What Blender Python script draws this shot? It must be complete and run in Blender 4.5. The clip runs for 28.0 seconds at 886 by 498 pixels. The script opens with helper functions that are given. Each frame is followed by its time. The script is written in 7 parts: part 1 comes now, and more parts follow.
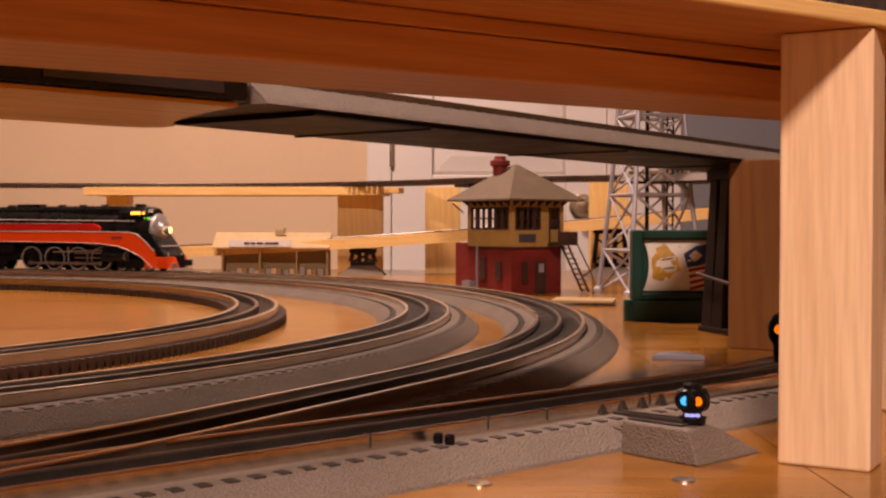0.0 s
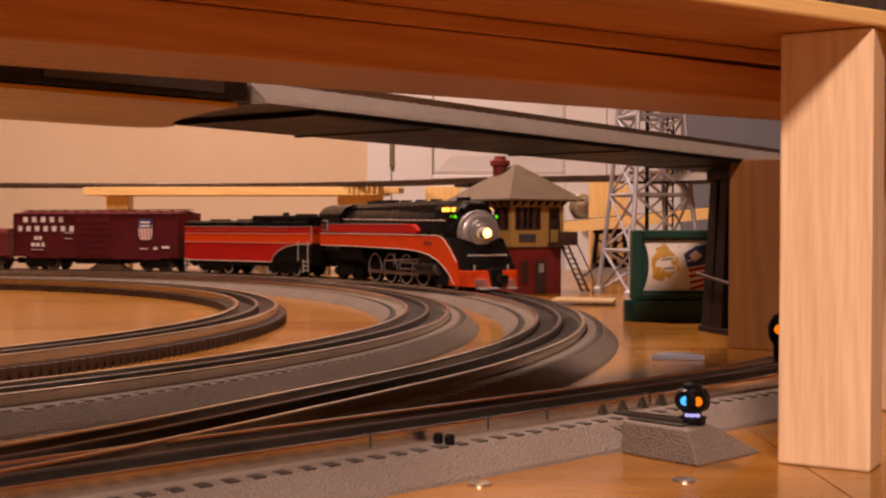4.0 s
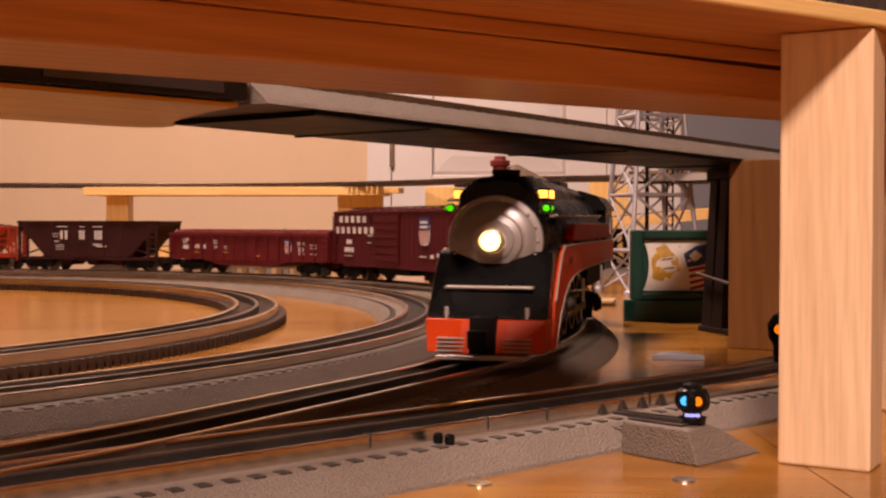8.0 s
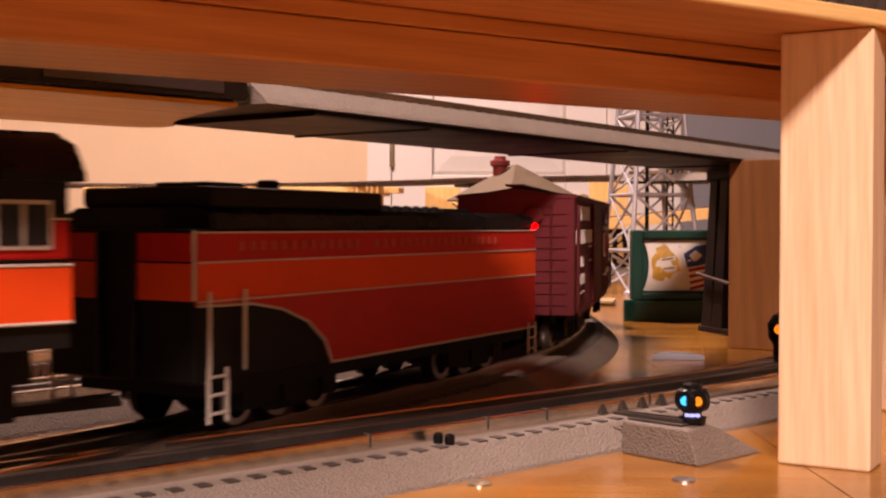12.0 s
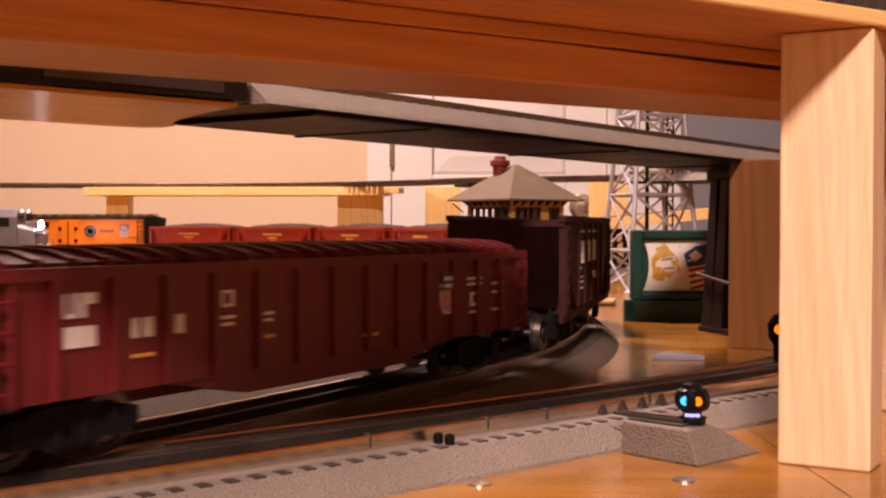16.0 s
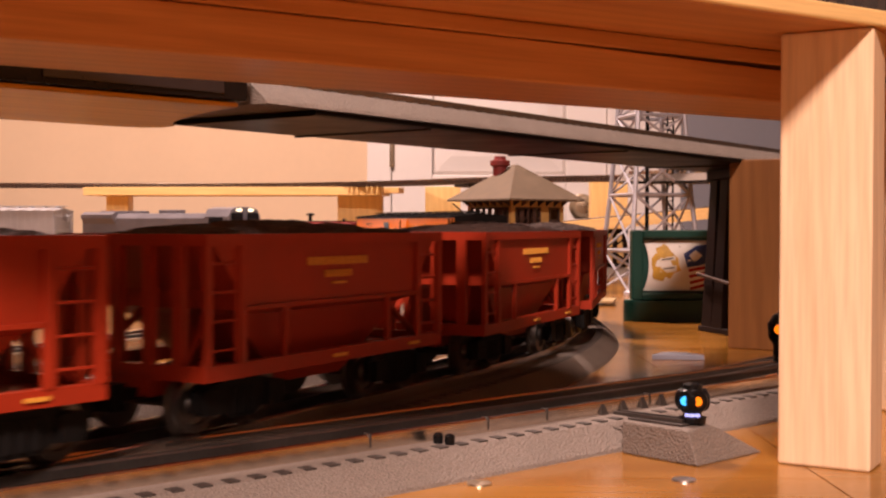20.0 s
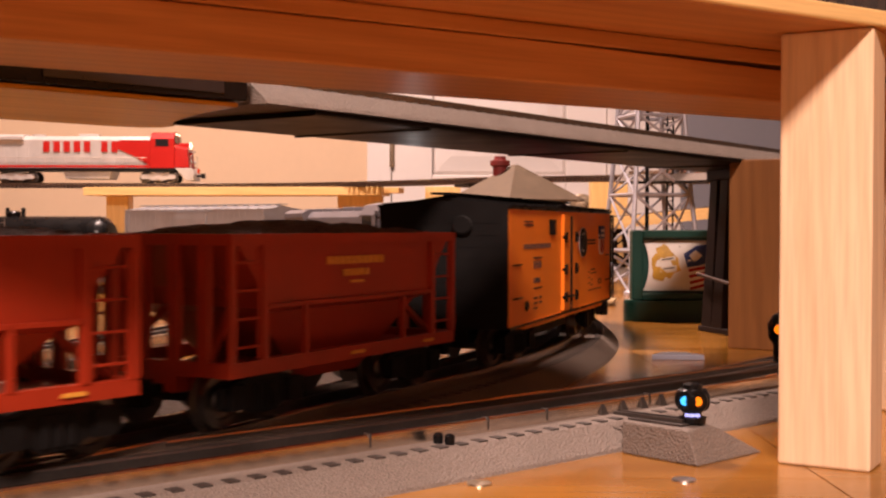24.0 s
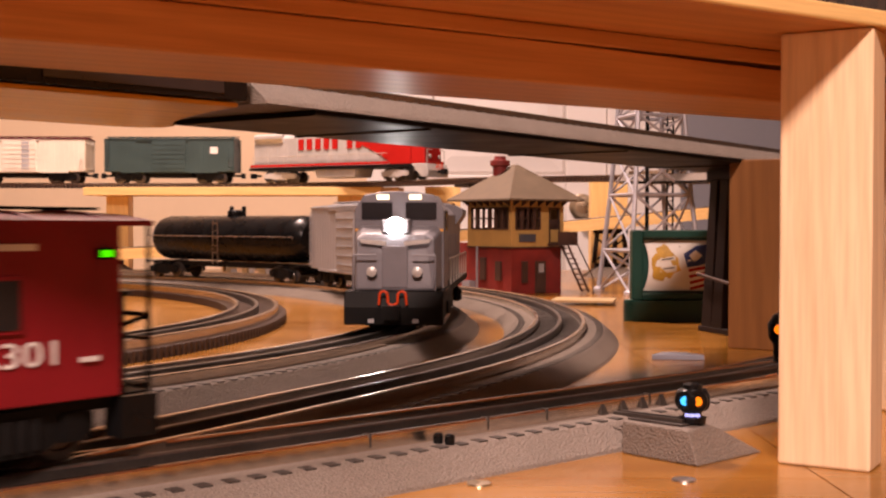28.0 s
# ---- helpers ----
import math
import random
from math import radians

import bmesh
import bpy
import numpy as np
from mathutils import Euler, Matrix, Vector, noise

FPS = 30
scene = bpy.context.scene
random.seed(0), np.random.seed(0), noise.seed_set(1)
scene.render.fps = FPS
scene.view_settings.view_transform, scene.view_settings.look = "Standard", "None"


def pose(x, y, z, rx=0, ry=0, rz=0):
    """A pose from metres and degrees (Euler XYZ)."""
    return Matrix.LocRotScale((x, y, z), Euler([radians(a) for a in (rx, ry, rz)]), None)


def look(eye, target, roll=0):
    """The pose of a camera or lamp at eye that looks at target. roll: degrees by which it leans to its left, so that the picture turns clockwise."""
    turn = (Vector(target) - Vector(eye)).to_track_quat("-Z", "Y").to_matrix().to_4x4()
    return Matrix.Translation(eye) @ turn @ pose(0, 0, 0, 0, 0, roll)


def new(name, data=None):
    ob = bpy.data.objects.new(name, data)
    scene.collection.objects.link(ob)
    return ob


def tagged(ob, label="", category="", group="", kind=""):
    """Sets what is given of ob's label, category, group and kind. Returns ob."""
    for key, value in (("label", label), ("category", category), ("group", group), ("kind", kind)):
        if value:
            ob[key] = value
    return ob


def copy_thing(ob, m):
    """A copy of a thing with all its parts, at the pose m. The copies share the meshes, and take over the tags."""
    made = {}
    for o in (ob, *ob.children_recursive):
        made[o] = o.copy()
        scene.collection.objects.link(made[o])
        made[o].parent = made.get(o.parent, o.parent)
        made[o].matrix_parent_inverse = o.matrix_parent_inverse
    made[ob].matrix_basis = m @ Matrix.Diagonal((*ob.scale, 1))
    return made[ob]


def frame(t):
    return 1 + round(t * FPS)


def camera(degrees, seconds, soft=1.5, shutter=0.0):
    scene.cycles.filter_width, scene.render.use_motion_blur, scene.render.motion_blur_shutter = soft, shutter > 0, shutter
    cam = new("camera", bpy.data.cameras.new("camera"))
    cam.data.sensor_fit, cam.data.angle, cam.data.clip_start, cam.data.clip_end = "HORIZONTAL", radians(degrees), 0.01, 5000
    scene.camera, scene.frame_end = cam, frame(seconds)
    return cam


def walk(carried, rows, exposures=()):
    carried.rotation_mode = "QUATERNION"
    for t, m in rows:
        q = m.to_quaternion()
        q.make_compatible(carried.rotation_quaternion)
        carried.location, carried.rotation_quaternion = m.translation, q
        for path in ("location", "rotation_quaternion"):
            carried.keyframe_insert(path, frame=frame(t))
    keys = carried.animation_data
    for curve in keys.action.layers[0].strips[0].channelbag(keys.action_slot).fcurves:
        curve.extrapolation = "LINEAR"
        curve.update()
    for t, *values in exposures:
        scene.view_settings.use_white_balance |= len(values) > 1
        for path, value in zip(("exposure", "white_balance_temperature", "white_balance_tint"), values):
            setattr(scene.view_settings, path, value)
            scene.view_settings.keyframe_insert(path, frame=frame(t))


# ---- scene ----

# The camera lies still at table height.
LENS = 40.26
EYE = Vector((0.0, 0.0, 0.0843))
cam = camera(LENS, 28.0, 2.3, 0.5)
STILL = look(EYE, EYE + Vector((0.0, math.cos(0.0197), -math.sin(0.0197))), 0.13)
walk(cam, [(0.0, STILL), (28.0, STILL)], [(0.0, -0.45, 7000, 10), (3.5, -0.45, 7000, 10), (6.0, -0.27, 6900, 10), (8.0, -0.27, 6900, 10), (9.0, -0.19, 6850, 10), (10.0, -0.06, 6750, 10), (11.0, 0.05, 6650, 10), (12.0, 0.10, 6500, 10), (15.0, 0.14, 6500, 10), (17.0, 0.08, 6500, 10), (28.0, 0.08, 6580, 10)])

# World: a closed room, so only a faint sky beyond it.
world = bpy.data.worlds.new("world")
scene.world = world
world.use_nodes = True
world.node_tree.nodes["Background"].inputs[0].default_value = (0.9, 0.75, 0.6, 1)
world.node_tree.nodes["Background"].inputs[1].default_value = 0.05

FLOOR = -0.79
CEIL = 1.65
WALL = 3.0


def lamp(name, where, size, power, colour):
    data = bpy.data.lights.new(name, "AREA")
    data.shape, data.size, data.energy, data.color = "DISK", size, power, colour
    ob = new(name, data)
    ob.matrix_world = pose(*where)
    return ob


WARM = (1.0, 0.69, 0.60)
LAMPS = ((-0.10, -1.15, 112.0), (-0.42, 1.58, 70.0))
for lx, ly, power in LAMPS:
    lamp("ceiling_bulb", (lx, ly, CEIL - 0.09), 0.38, power, WARM)


# ---- mesh tools ----
class Geo:
    """Collects vertices and faces of one part."""

    def __init__(self):
        self.v, self.f = [], []

    def add(self, vs, fs, m=None):
        k = len(self.v)
        if m is not None:
            vs = [tuple(m @ Vector(p)) for p in vs]
        self.v += [tuple(p) for p in vs]
        self.f += [tuple(i + k for i in q) for q in fs]
        return self

    def box(self, x0, x1, y0, y1, z0, z1, m=None):
        vs = [(x, y, z) for z in (z0, z1) for y in (y0, y1) for x in (x0, x1)]
        return self.add(vs, [(0, 2, 3, 1), (4, 5, 7, 6), (0, 1, 5, 4), (2, 6, 7, 3), (0, 4, 6, 2), (1, 3, 7, 5)], m)

    def prism(self, poly, a, b, axis="y", m=None):
        """Extrudes a polygon (u, w) from a to b along an axis: y takes (x, z), x takes (y, z), z takes (x, y)."""
        n = len(poly)
        put = {"y": lambda u, w, t: (u, t, w), "x": lambda u, w, t: (t, u, w), "z": lambda u, w, t: (u, w, t)}[axis]
        vs = [put(u, w, a) for u, w in poly] + [put(u, w, b) for u, w in poly]
        fs = [tuple(range(n))[::-1], tuple(range(n, 2 * n))]
        fs += [(i, (i + 1) % n, n + (i + 1) % n, n + i) for i in range(n)]
        return self.add(vs, fs, m)

    def cyl(self, p, q, r, r2=None, n=12, caps=True):
        p, q = Vector(p), Vector(q)
        r2 = r if r2 is None else r2
        t = (q - p).normalized()
        a = t.orthogonal().normalized()
        b = t.cross(a)
        ring = [(math.cos(2 * math.pi * i / n), math.sin(2 * math.pi * i / n)) for i in range(n)]
        vs = [p + r * (c * a + s * b) for c, s in ring] + [q + r2 * (c * a + s * b) for c, s in ring]
        fs = [(i, (i + 1) % n, n + (i + 1) % n, n + i) for i in range(n)]
        if caps:
            fs += [tuple(range(n))[::-1], tuple(range(n, 2 * n))]
        return self.add(vs, fs)

    def lathe(self, prof, n=24, m=None, ring=False):
        """Turns (r, z) pairs about z."""
        vs, fs = [], []
        for r, z in prof:
            vs += [(r * math.cos(2 * math.pi * i / n), r * math.sin(2 * math.pi * i / n), z) for i in range(n)]
        for k in range(len(prof) - 1):
            fs += [(k * n + i, k * n + (i + 1) % n, (k + 1) * n + (i + 1) % n, (k + 1) * n + i) for i in range(n)]
        if ring:
            k = (len(prof) - 1) * n
            fs += [(k + i, k + (i + 1) % n, (i + 1) % n, i) for i in range(n)]
        else:
            fs += [tuple(range(n))[::-1], tuple(range((len(prof) - 1) * n, len(prof) * n))]
        return self.add(vs, fs, m)

    def loft(self, rings, closed=True):
        """Skins rings of points of equal number."""
        n = len(rings[0])
        vs = [p for r in rings for p in r]
        fs = []
        for k in range(len(rings) - 1):
            for i in range(n if closed else n - 1):
                j = (i + 1) % n
                fs.append((k * n + i, k * n + j, (k + 1) * n + j, (k + 1) * n + i))
        if closed:
            fs += [tuple(range(n))[::-1], tuple(range((len(rings) - 1) * n, len(rings) * n))]
        return self.add(vs, fs)

    def sweep(self, track, s0, s1, prof, step=0.02, z=None):
        """Sweeps a closed profile (offset to the left, height) along a path."""
        n = max(1, int(math.ceil((s1 - s0) / step)))
        rings = []
        for k in range(n + 1):
            s = s0 + (s1 - s0) * k / n
            x, y, h = track.at(s)
            up = z(s) if z else 0.0
            rings.append([(x - math.sin(h) * o, y + math.cos(h) * o, w + up) for o, w in prof])
        return self.loft(rings)


def mesh_of(name, geo, material, smooth=False):
    me = bpy.data.meshes.new(name)
    me.from_pydata(geo.v, [], geo.f)
    me.validate()
    bm = bmesh.new()
    bm.from_mesh(me)
    bmesh.ops.recalc_face_normals(bm, faces=bm.faces)
    bm.to_mesh(me)
    bm.free()
    if smooth:
        me.polygons.foreach_set("use_smooth", [True] * len(me.polygons))
        me.set_sharp_from_angle(angle=radians(35))
    me.materials.append(material)
    return me


def soften(ob, width, segments=2):
    mod = ob.modifiers.new("edge", "BEVEL")
    mod.width, mod.segments, mod.limit_method, mod.angle_limit = width, segments, "ANGLE", radians(40)
    return ob


SPLIT = {"rib", "door_track", "roof_rib", "end_rib", "cover_rib", "door_rib", "slope", "platform_step", "platform_rail", "tack_line", "plug_door", "pilot_stripe", "shield_stripe", "end_brace", "bolt_ring", "hose_end", "crosshead_guide", "pane", "lettering_bar", "number_light", "cross_rib"}


def islands(geo):
    """The separate closed pieces of a Geo."""
    root = list(range(len(geo.v)))

    def top(i):
        while root[i] != i:
            root[i] = root[root[i]]
            i = root[i]
        return i
    for q in geo.f:
        for i in q[1:]:
            root[top(i)] = top(q[0])
    sets = {}
    for q in geo.f:
        sets.setdefault(top(q[0]), []).append(q)
    out = []
    for faces in sets.values():
        ids = sorted({i for q in faces for i in q})
        back_to = {i: k for k, i in enumerate(ids)}
        out.append(Geo().add([geo.v[i] for i in ids], [tuple(back_to[i] for i in q) for q in faces]))
    return out


def part(name, geo, material, parent, label="", smooth=False, bevel=0.0, at=None):
    if name in SPLIT:
        pieces = islands(geo)
        for piece in pieces[1:]:
            one_part(name, piece, material, parent, label, smooth, bevel, at)
        geo = pieces[0]
    return one_part(name, geo, material, parent, label, smooth, bevel, at)


def one_part(name, geo, material, parent, label="", smooth=False, bevel=0.0, at=None):
    ob = new(name, mesh_of(name, geo, material, smooth))
    ob.parent = parent
    if at is not None:
        ob.matrix_basis = at
    if label:
        ob["label"] = label
    if bevel:
        soften(ob, bevel)
    return ob


def thing(name, label, category, group="", kind="", at=None):
    ob = tagged(new(name), label, category, group, kind)
    ob.empty_display_size = 0.02
    if at is not None:
        ob.matrix_basis = at
    return ob


def solo(name, geo, material, label, category, group="", kind="", smooth=False, bevel=0.0, at=None):
    ob = tagged(new(name, mesh_of(name, geo, material, smooth)), label, category, group, kind)
    if at is not None:
        ob.matrix_basis = at
    if bevel:
        soften(ob, bevel)
    return ob


# ---- tracks: a start pose and a chain of (length, turn in degrees, clockwise positive) ----
class Track:
    def __init__(self, x, y, h, chain, zero=0.0):
        self.nodes, self.zero = [], zero
        s = 0.0
        for length, turn in chain:
            k = -radians(turn) / length
            self.nodes.append((s, x, y, h, k, length))
            x, y, h = self.step(x, y, h, k, length)
            s += length
        self.length = s

    @staticmethod
    def step(x, y, h, k, d):
        if abs(k) < 1e-9:
            return x + d * math.cos(h), y + d * math.sin(h), h
        g = h + k * d
        return x + (math.sin(g) - math.sin(h)) / k, y - (math.cos(g) - math.cos(h)) / k, g

    def at(self, s):
        s = (s + self.zero) % self.length
        for s0, x, y, h, k, length in reversed(self.nodes):
            if s >= s0 - 1e-9:
                return self.step(x, y, h, k, s - s0)
        return self.nodes[0][1:4]


LEFT_END = -2.6


def arc(r, degrees):
    return r * radians(degrees), degrees


R_OUT, R_MID, R_IN, R_UP = 0.9137, 0.7606, 0.6236, 0.93
back = -0.8219 - LEFT_END
front_y = 1.9042 - 2 * R_OUT - 0.114 * math.sin(radians(61.0))
front_x = -0.8219 + 0.114 * math.cos(radians(119.0))
r_left = (1.9042 - front_y) / 2
outer = Track(LEFT_END, 1.9042, 0.0, [(back, 0), arc(R_OUT, 119), (0.114, 0), arc(R_OUT, 61), (front_x - LEFT_END, 0), arc(r_left, 180)], back)
middle = Track(LEFT_END, 1.7607, 0.0, [(-0.7733 - LEFT_END, 0), arc(R_MID, 180), (-0.7733 - LEFT_END, 0), arc(R_MID, 180)], -0.7733 - LEFT_END)
inner = Track(LEFT_END, 1.6139, 0.0, [(-0.7836 - LEFT_END, 0), arc(R_IN, 180), (-0.7836 - LEFT_END, 0), arc(R_IN, 180)], -0.7836 - LEFT_END)
R_UP2, up_run = 0.64, 1.02
UP_BACK = 2.22
up_x = -0.5 + R_UP2 * math.sin(radians(50)) + 0.34 * math.cos(radians(50)) + R_UP2 * (math.sin(radians(126)) - math.sin(radians(50))) + up_run * math.cos(radians(126)) - R_UP * math.sin(radians(126))
up_y = UP_BACK - R_UP2 * (1 - math.cos(radians(126))) - 0.34 * math.sin(radians(50)) - up_run * math.sin(radians(126)) - R_UP * (1 + math.cos(radians(126)))
upper = Track(LEFT_END, UP_BACK, 0.0, [(-0.5 - LEFT_END, 0), arc(R_UP2, 50), (0.34, 0), arc(R_UP2, 76), (up_run, 0), arc(R_UP, 54), (up_x - LEFT_END, 0), arc((UP_BACK - up_y) / 2, 180)], -0.5 - LEFT_END)
UP_Q = R_UP2 * radians(126) + 0.34
UP_END = UP_Q + 0.573


def up_rise(s):
    """The upper loop climbs towards the back of the layout."""
    u = max(0.0, min(1.0, (1.75 - s) / 1.2))
    return 0.130 + 0.020 * u * u * (3 - 2 * u)


siding_h = radians(42)
siding = Track(0.0486 - 0.9 * math.cos(siding_h), 0.4943 - 0.9 * math.sin(siding_h), siding_h, [(2.2, 0)], 0.9)


# ---- materials ----
def nodes_of(name):
    m = bpy.data.materials.new(name)
    m.use_nodes = True
    nt = m.node_tree
    return m, nt, nt.nodes["Principled BSDF"]


def link(nt, a, b):
    nt.links.new(a, b)


def noise_node(nt, vec, scale, detail=4.0, rough=0.55):
    n = nt.nodes.new("ShaderNodeTexNoise")
    n.inputs["Scale"].default_value, n.inputs["Detail"].default_value, n.inputs["Roughness"].default_value = scale, detail, rough
    if vec is not None:
        link(nt, vec, n.inputs["Vector"])
    return n


def ramp(nt, src, stops):
    r = nt.nodes.new("ShaderNodeValToRGB")
    e = r.color_ramp.elements
    while len(e) < len(stops):
        e.new(0.5)
    for el, (pos, col) in zip(e, stops):
        el.position, el.color = pos, (*col, 1) if len(col) == 3 else col
    link(nt, src, r.inputs[0])
    return r


def mul(c, k):
    return tuple(min(1.0, x * k) for x in c)


def paint(name, colour, rough=0.45, metal=0.0, vary=0.15, fine=900.0, broad=40.0, bump=0.1, coat=0.0, spread=0.12):
    """Plain surface with two scales of variation in tone and gloss, and a fine relief."""
    m, nt, b = nodes_of(name)
    tc = nt.nodes.new("ShaderNodeTexCoord")
    n1 = noise_node(nt, tc.outputs["Object"], broad, 3)
    n2 = noise_node(nt, tc.outputs["Object"], fine, 3)
    r1 = ramp(nt, n1.outputs["Fac"], [(0.3, mul(colour, 1 - vary)), (0.7, mul(colour, 1 + vary))])
    mix = nt.nodes.new("ShaderNodeMix")
    mix.data_type, mix.blend_type = "RGBA", "MULTIPLY"
    mix.inputs["Factor"].default_value = 0.6
    r2 = ramp(nt, n2.outputs["Fac"], [(0.3, (1 - vary,) * 3), (0.7, (1.0, 1.0, 1.0))])
    link(nt, r1.outputs[0], mix.inputs["A"])
    link(nt, r2.outputs[0], mix.inputs["B"])
    link(nt, mix.outputs["Result"], b.inputs["Base Color"])
    mr = nt.nodes.new("ShaderNodeMapRange")
    mr.inputs["To Min"].default_value, mr.inputs["To Max"].default_value = max(0.03, rough - spread), min(1, rough + spread)
    link(nt, n1.outputs["Fac"], mr.inputs["Value"])
    link(nt, mr.outputs[0], b.inputs["Roughness"])
    b.inputs["Metallic"].default_value = metal
    b.inputs["Coat Weight"].default_value = coat
    if bump:
        bp = nt.nodes.new("ShaderNodeBump")
        bp.inputs["Strength"].default_value, bp.inputs["Distance"].default_value = bump, 0.0005
        link(nt, n2.outputs["Fac"], bp.inputs["Height"])
        link(nt, bp.outputs[0], b.inputs["Normal"])
    return m


def timber(name, dark, light, rough=0.45, along=(6.0, 90.0, 90.0), bump=0.15, coat=0.0, rings=1.0, spread=0.5, figure=0.22, wavy=7.0):
    """Wood with the grain along local x: long streaks, wavy growth rings and fine pores; boards differ by object."""
    m, nt, b = nodes_of(name)
    tc = nt.nodes.new("ShaderNodeTexCoord")
    info = nt.nodes.new("ShaderNodeObjectInfo")
    shift = nt.nodes.new("ShaderNodeVectorMath")
    shift.operation = "MULTIPLY_ADD"
    link(nt, info.outputs["Random"], shift.inputs[0])
    shift.inputs[1].default_value = (3.1, 1.7, 2.3)
    link(nt, tc.outputs["Object"], shift.inputs[2])
    mp = nt.nodes.new("ShaderNodeMapping")
    mp.inputs["Scale"].default_value = along
    link(nt, shift.outputs[0], mp.inputs["Vector"])
    n1 = noise_node(nt, mp.outputs[0], 1.0, 5, 0.6)
    n1.inputs["Distortion"].default_value = 0.6
    wave = nt.nodes.new("ShaderNodeTexWave")
    wave.wave_type, wave.bands_direction = "BANDS", "DIAGONAL"
    wave.inputs["Scale"].default_value, wave.inputs["Distortion"].default_value = rings, wavy
    wave.inputs["Detail"].default_value, wave.inputs["Detail Scale"].default_value = 2.0, 0.6
    link(nt, mp.outputs[0], wave.inputs["Vector"])
    mp2 = nt.nodes.new("ShaderNodeMapping")
    mp2.inputs["Scale"].default_value = (along[0] * 8, along[1] * 14, along[2] * 14)
    link(nt, shift.outputs[0], mp2.inputs["Vector"])
    n2 = noise_node(nt, mp2.outputs[0], 1.0, 3)
    mixf = nt.nodes.new("ShaderNodeMath")
    mixf.operation = "MULTIPLY_ADD"
    link(nt, wave.outputs["Fac"], mixf.inputs[0])
    mixf.inputs[1].default_value = figure
    link(nt, n1.outputs["Fac"], mixf.inputs[2])
    r1 = ramp(nt, mixf.outputs[0], [(0.5 - spread * 0.5, dark), (0.65 + spread * 0.5, light)])
    r2 = ramp(nt, n2.outputs["Fac"], [(0.25, (0.8, 0.8, 0.8)), (0.6, (1, 1, 1))])
    mix = nt.nodes.new("ShaderNodeMix")
    mix.data_type, mix.blend_type = "RGBA", "MULTIPLY"
    mix.inputs["Factor"].default_value = 0.7
    link(nt, r1.outputs[0], mix.inputs["A"])
    link(nt, r2.outputs[0], mix.inputs["B"])
    link(nt, mix.outputs["Result"], b.inputs["Base Color"])
    mr = nt.nodes.new("ShaderNodeMapRange")
    mr.inputs["To Min"].default_value, mr.inputs["To Max"].default_value = rough - 0.08, rough + 0.12
    link(nt, n1.outputs["Fac"], mr.inputs["Value"])
    link(nt, mr.outputs[0], b.inputs["Roughness"])
    b.inputs["Coat Weight"].default_value, b.inputs["Coat Roughness"].default_value = coat, 0.12
    bp = nt.nodes.new("ShaderNodeBump")
    bp.inputs["Strength"].default_value, bp.inputs["Distance"].default_value = bump, 0.0004
    link(nt, n2.outputs["Fac"], bp.inputs["Height"])
    link(nt, bp.outputs[0], b.inputs["Normal"])
    return m


def granular(name, dark, light, grain=1400.0, rough=0.8, bump=0.9, depth=0.0008):
    """Moulded stone-like plastic: coarse pitted relief and speckle."""
    m, nt, b = nodes_of(name)
    tc = nt.nodes.new("ShaderNodeTexCoord")
    n1 = noise_node(nt, tc.outputs["Object"], grain, 4, 0.6)
    n2 = noise_node(nt, tc.outputs["Object"], 22.0, 3)
    vor = nt.nodes.new("ShaderNodeTexVoronoi")
    vor.inputs["Scale"].default_value = grain * 0.7
    link(nt, tc.outputs["Object"], vor.inputs["Vector"])
    r1 = ramp(nt, n1.outputs["Fac"], [(0.3, dark), (0.65, light)])
    r2 = ramp(nt, n2.outputs["Fac"], [(0.3, (0.82, 0.8, 0.78)), (0.7, (1, 1, 1))])
    mix = nt.nodes.new("ShaderNodeMix")
    mix.data_type, mix.blend_type = "RGBA", "MULTIPLY"
    mix.inputs["Factor"].default_value = 1.0
    link(nt, r1.outputs[0], mix.inputs["A"])
    link(nt, r2.outputs[0], mix.inputs["B"])
    link(nt, mix.outputs["Result"], b.inputs["Base Color"])
    b.inputs["Roughness"].default_value = rough
    bp = nt.nodes.new("ShaderNodeBump")
    bp.inputs["Strength"].default_value, bp.inputs["Distance"].default_value = bump, depth
    link(nt, vor.outputs["Distance"], bp.inputs["Height"])
    link(nt, bp.outputs[0], b.inputs["Normal"])
    return m


def glow(name, colour, strength):
    m, nt, b = nodes_of(name)
    b.inputs["Base Color"].default_value = (*mul(colour, 0.5), 1)
    b.inputs["Emission Color"].default_value = (*colour, 1)
    b.inputs["Emission Strength"].default_value = strength
    return m


M_TABLE = timber("varnished_plywood", (0.205, 0.081, 0.010), (0.345, 0.160, 0.028), 0.2, (2.2, 26.0, 26.0), 0.08, 0.2, 0.8)
M_TABLE.node_tree.nodes["Principled BSDF"].inputs["Specular IOR Level"].default_value = 0.36
M_PINE = timber("pine", (0.72, 0.49, 0.285), (0.95, 0.735, 0.49), 0.42, (4.0, 46.0, 46.0), 0.2, 0.0, 1.9, 0.9, 0.24, 7.5)
# Amber timber, darkened to hold the shade under the elevated track.
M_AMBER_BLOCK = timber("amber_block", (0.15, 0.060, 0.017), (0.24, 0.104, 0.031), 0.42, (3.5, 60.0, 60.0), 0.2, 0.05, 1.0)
M_RISER = timber("amber_pine", (0.68, 0.43, 0.155), (0.86, 0.60, 0.25), 0.5, (5.0, 80.0, 80.0), 0.2, 0.0, 0.7, 0.8)
M_PINE_DARK = timber("stained_pine", (0.48, 0.200, 0.064), (0.68, 0.325, 0.120), 0.36, (3.5, 60.0, 60.0), 0.12, 0.0, 1.0)
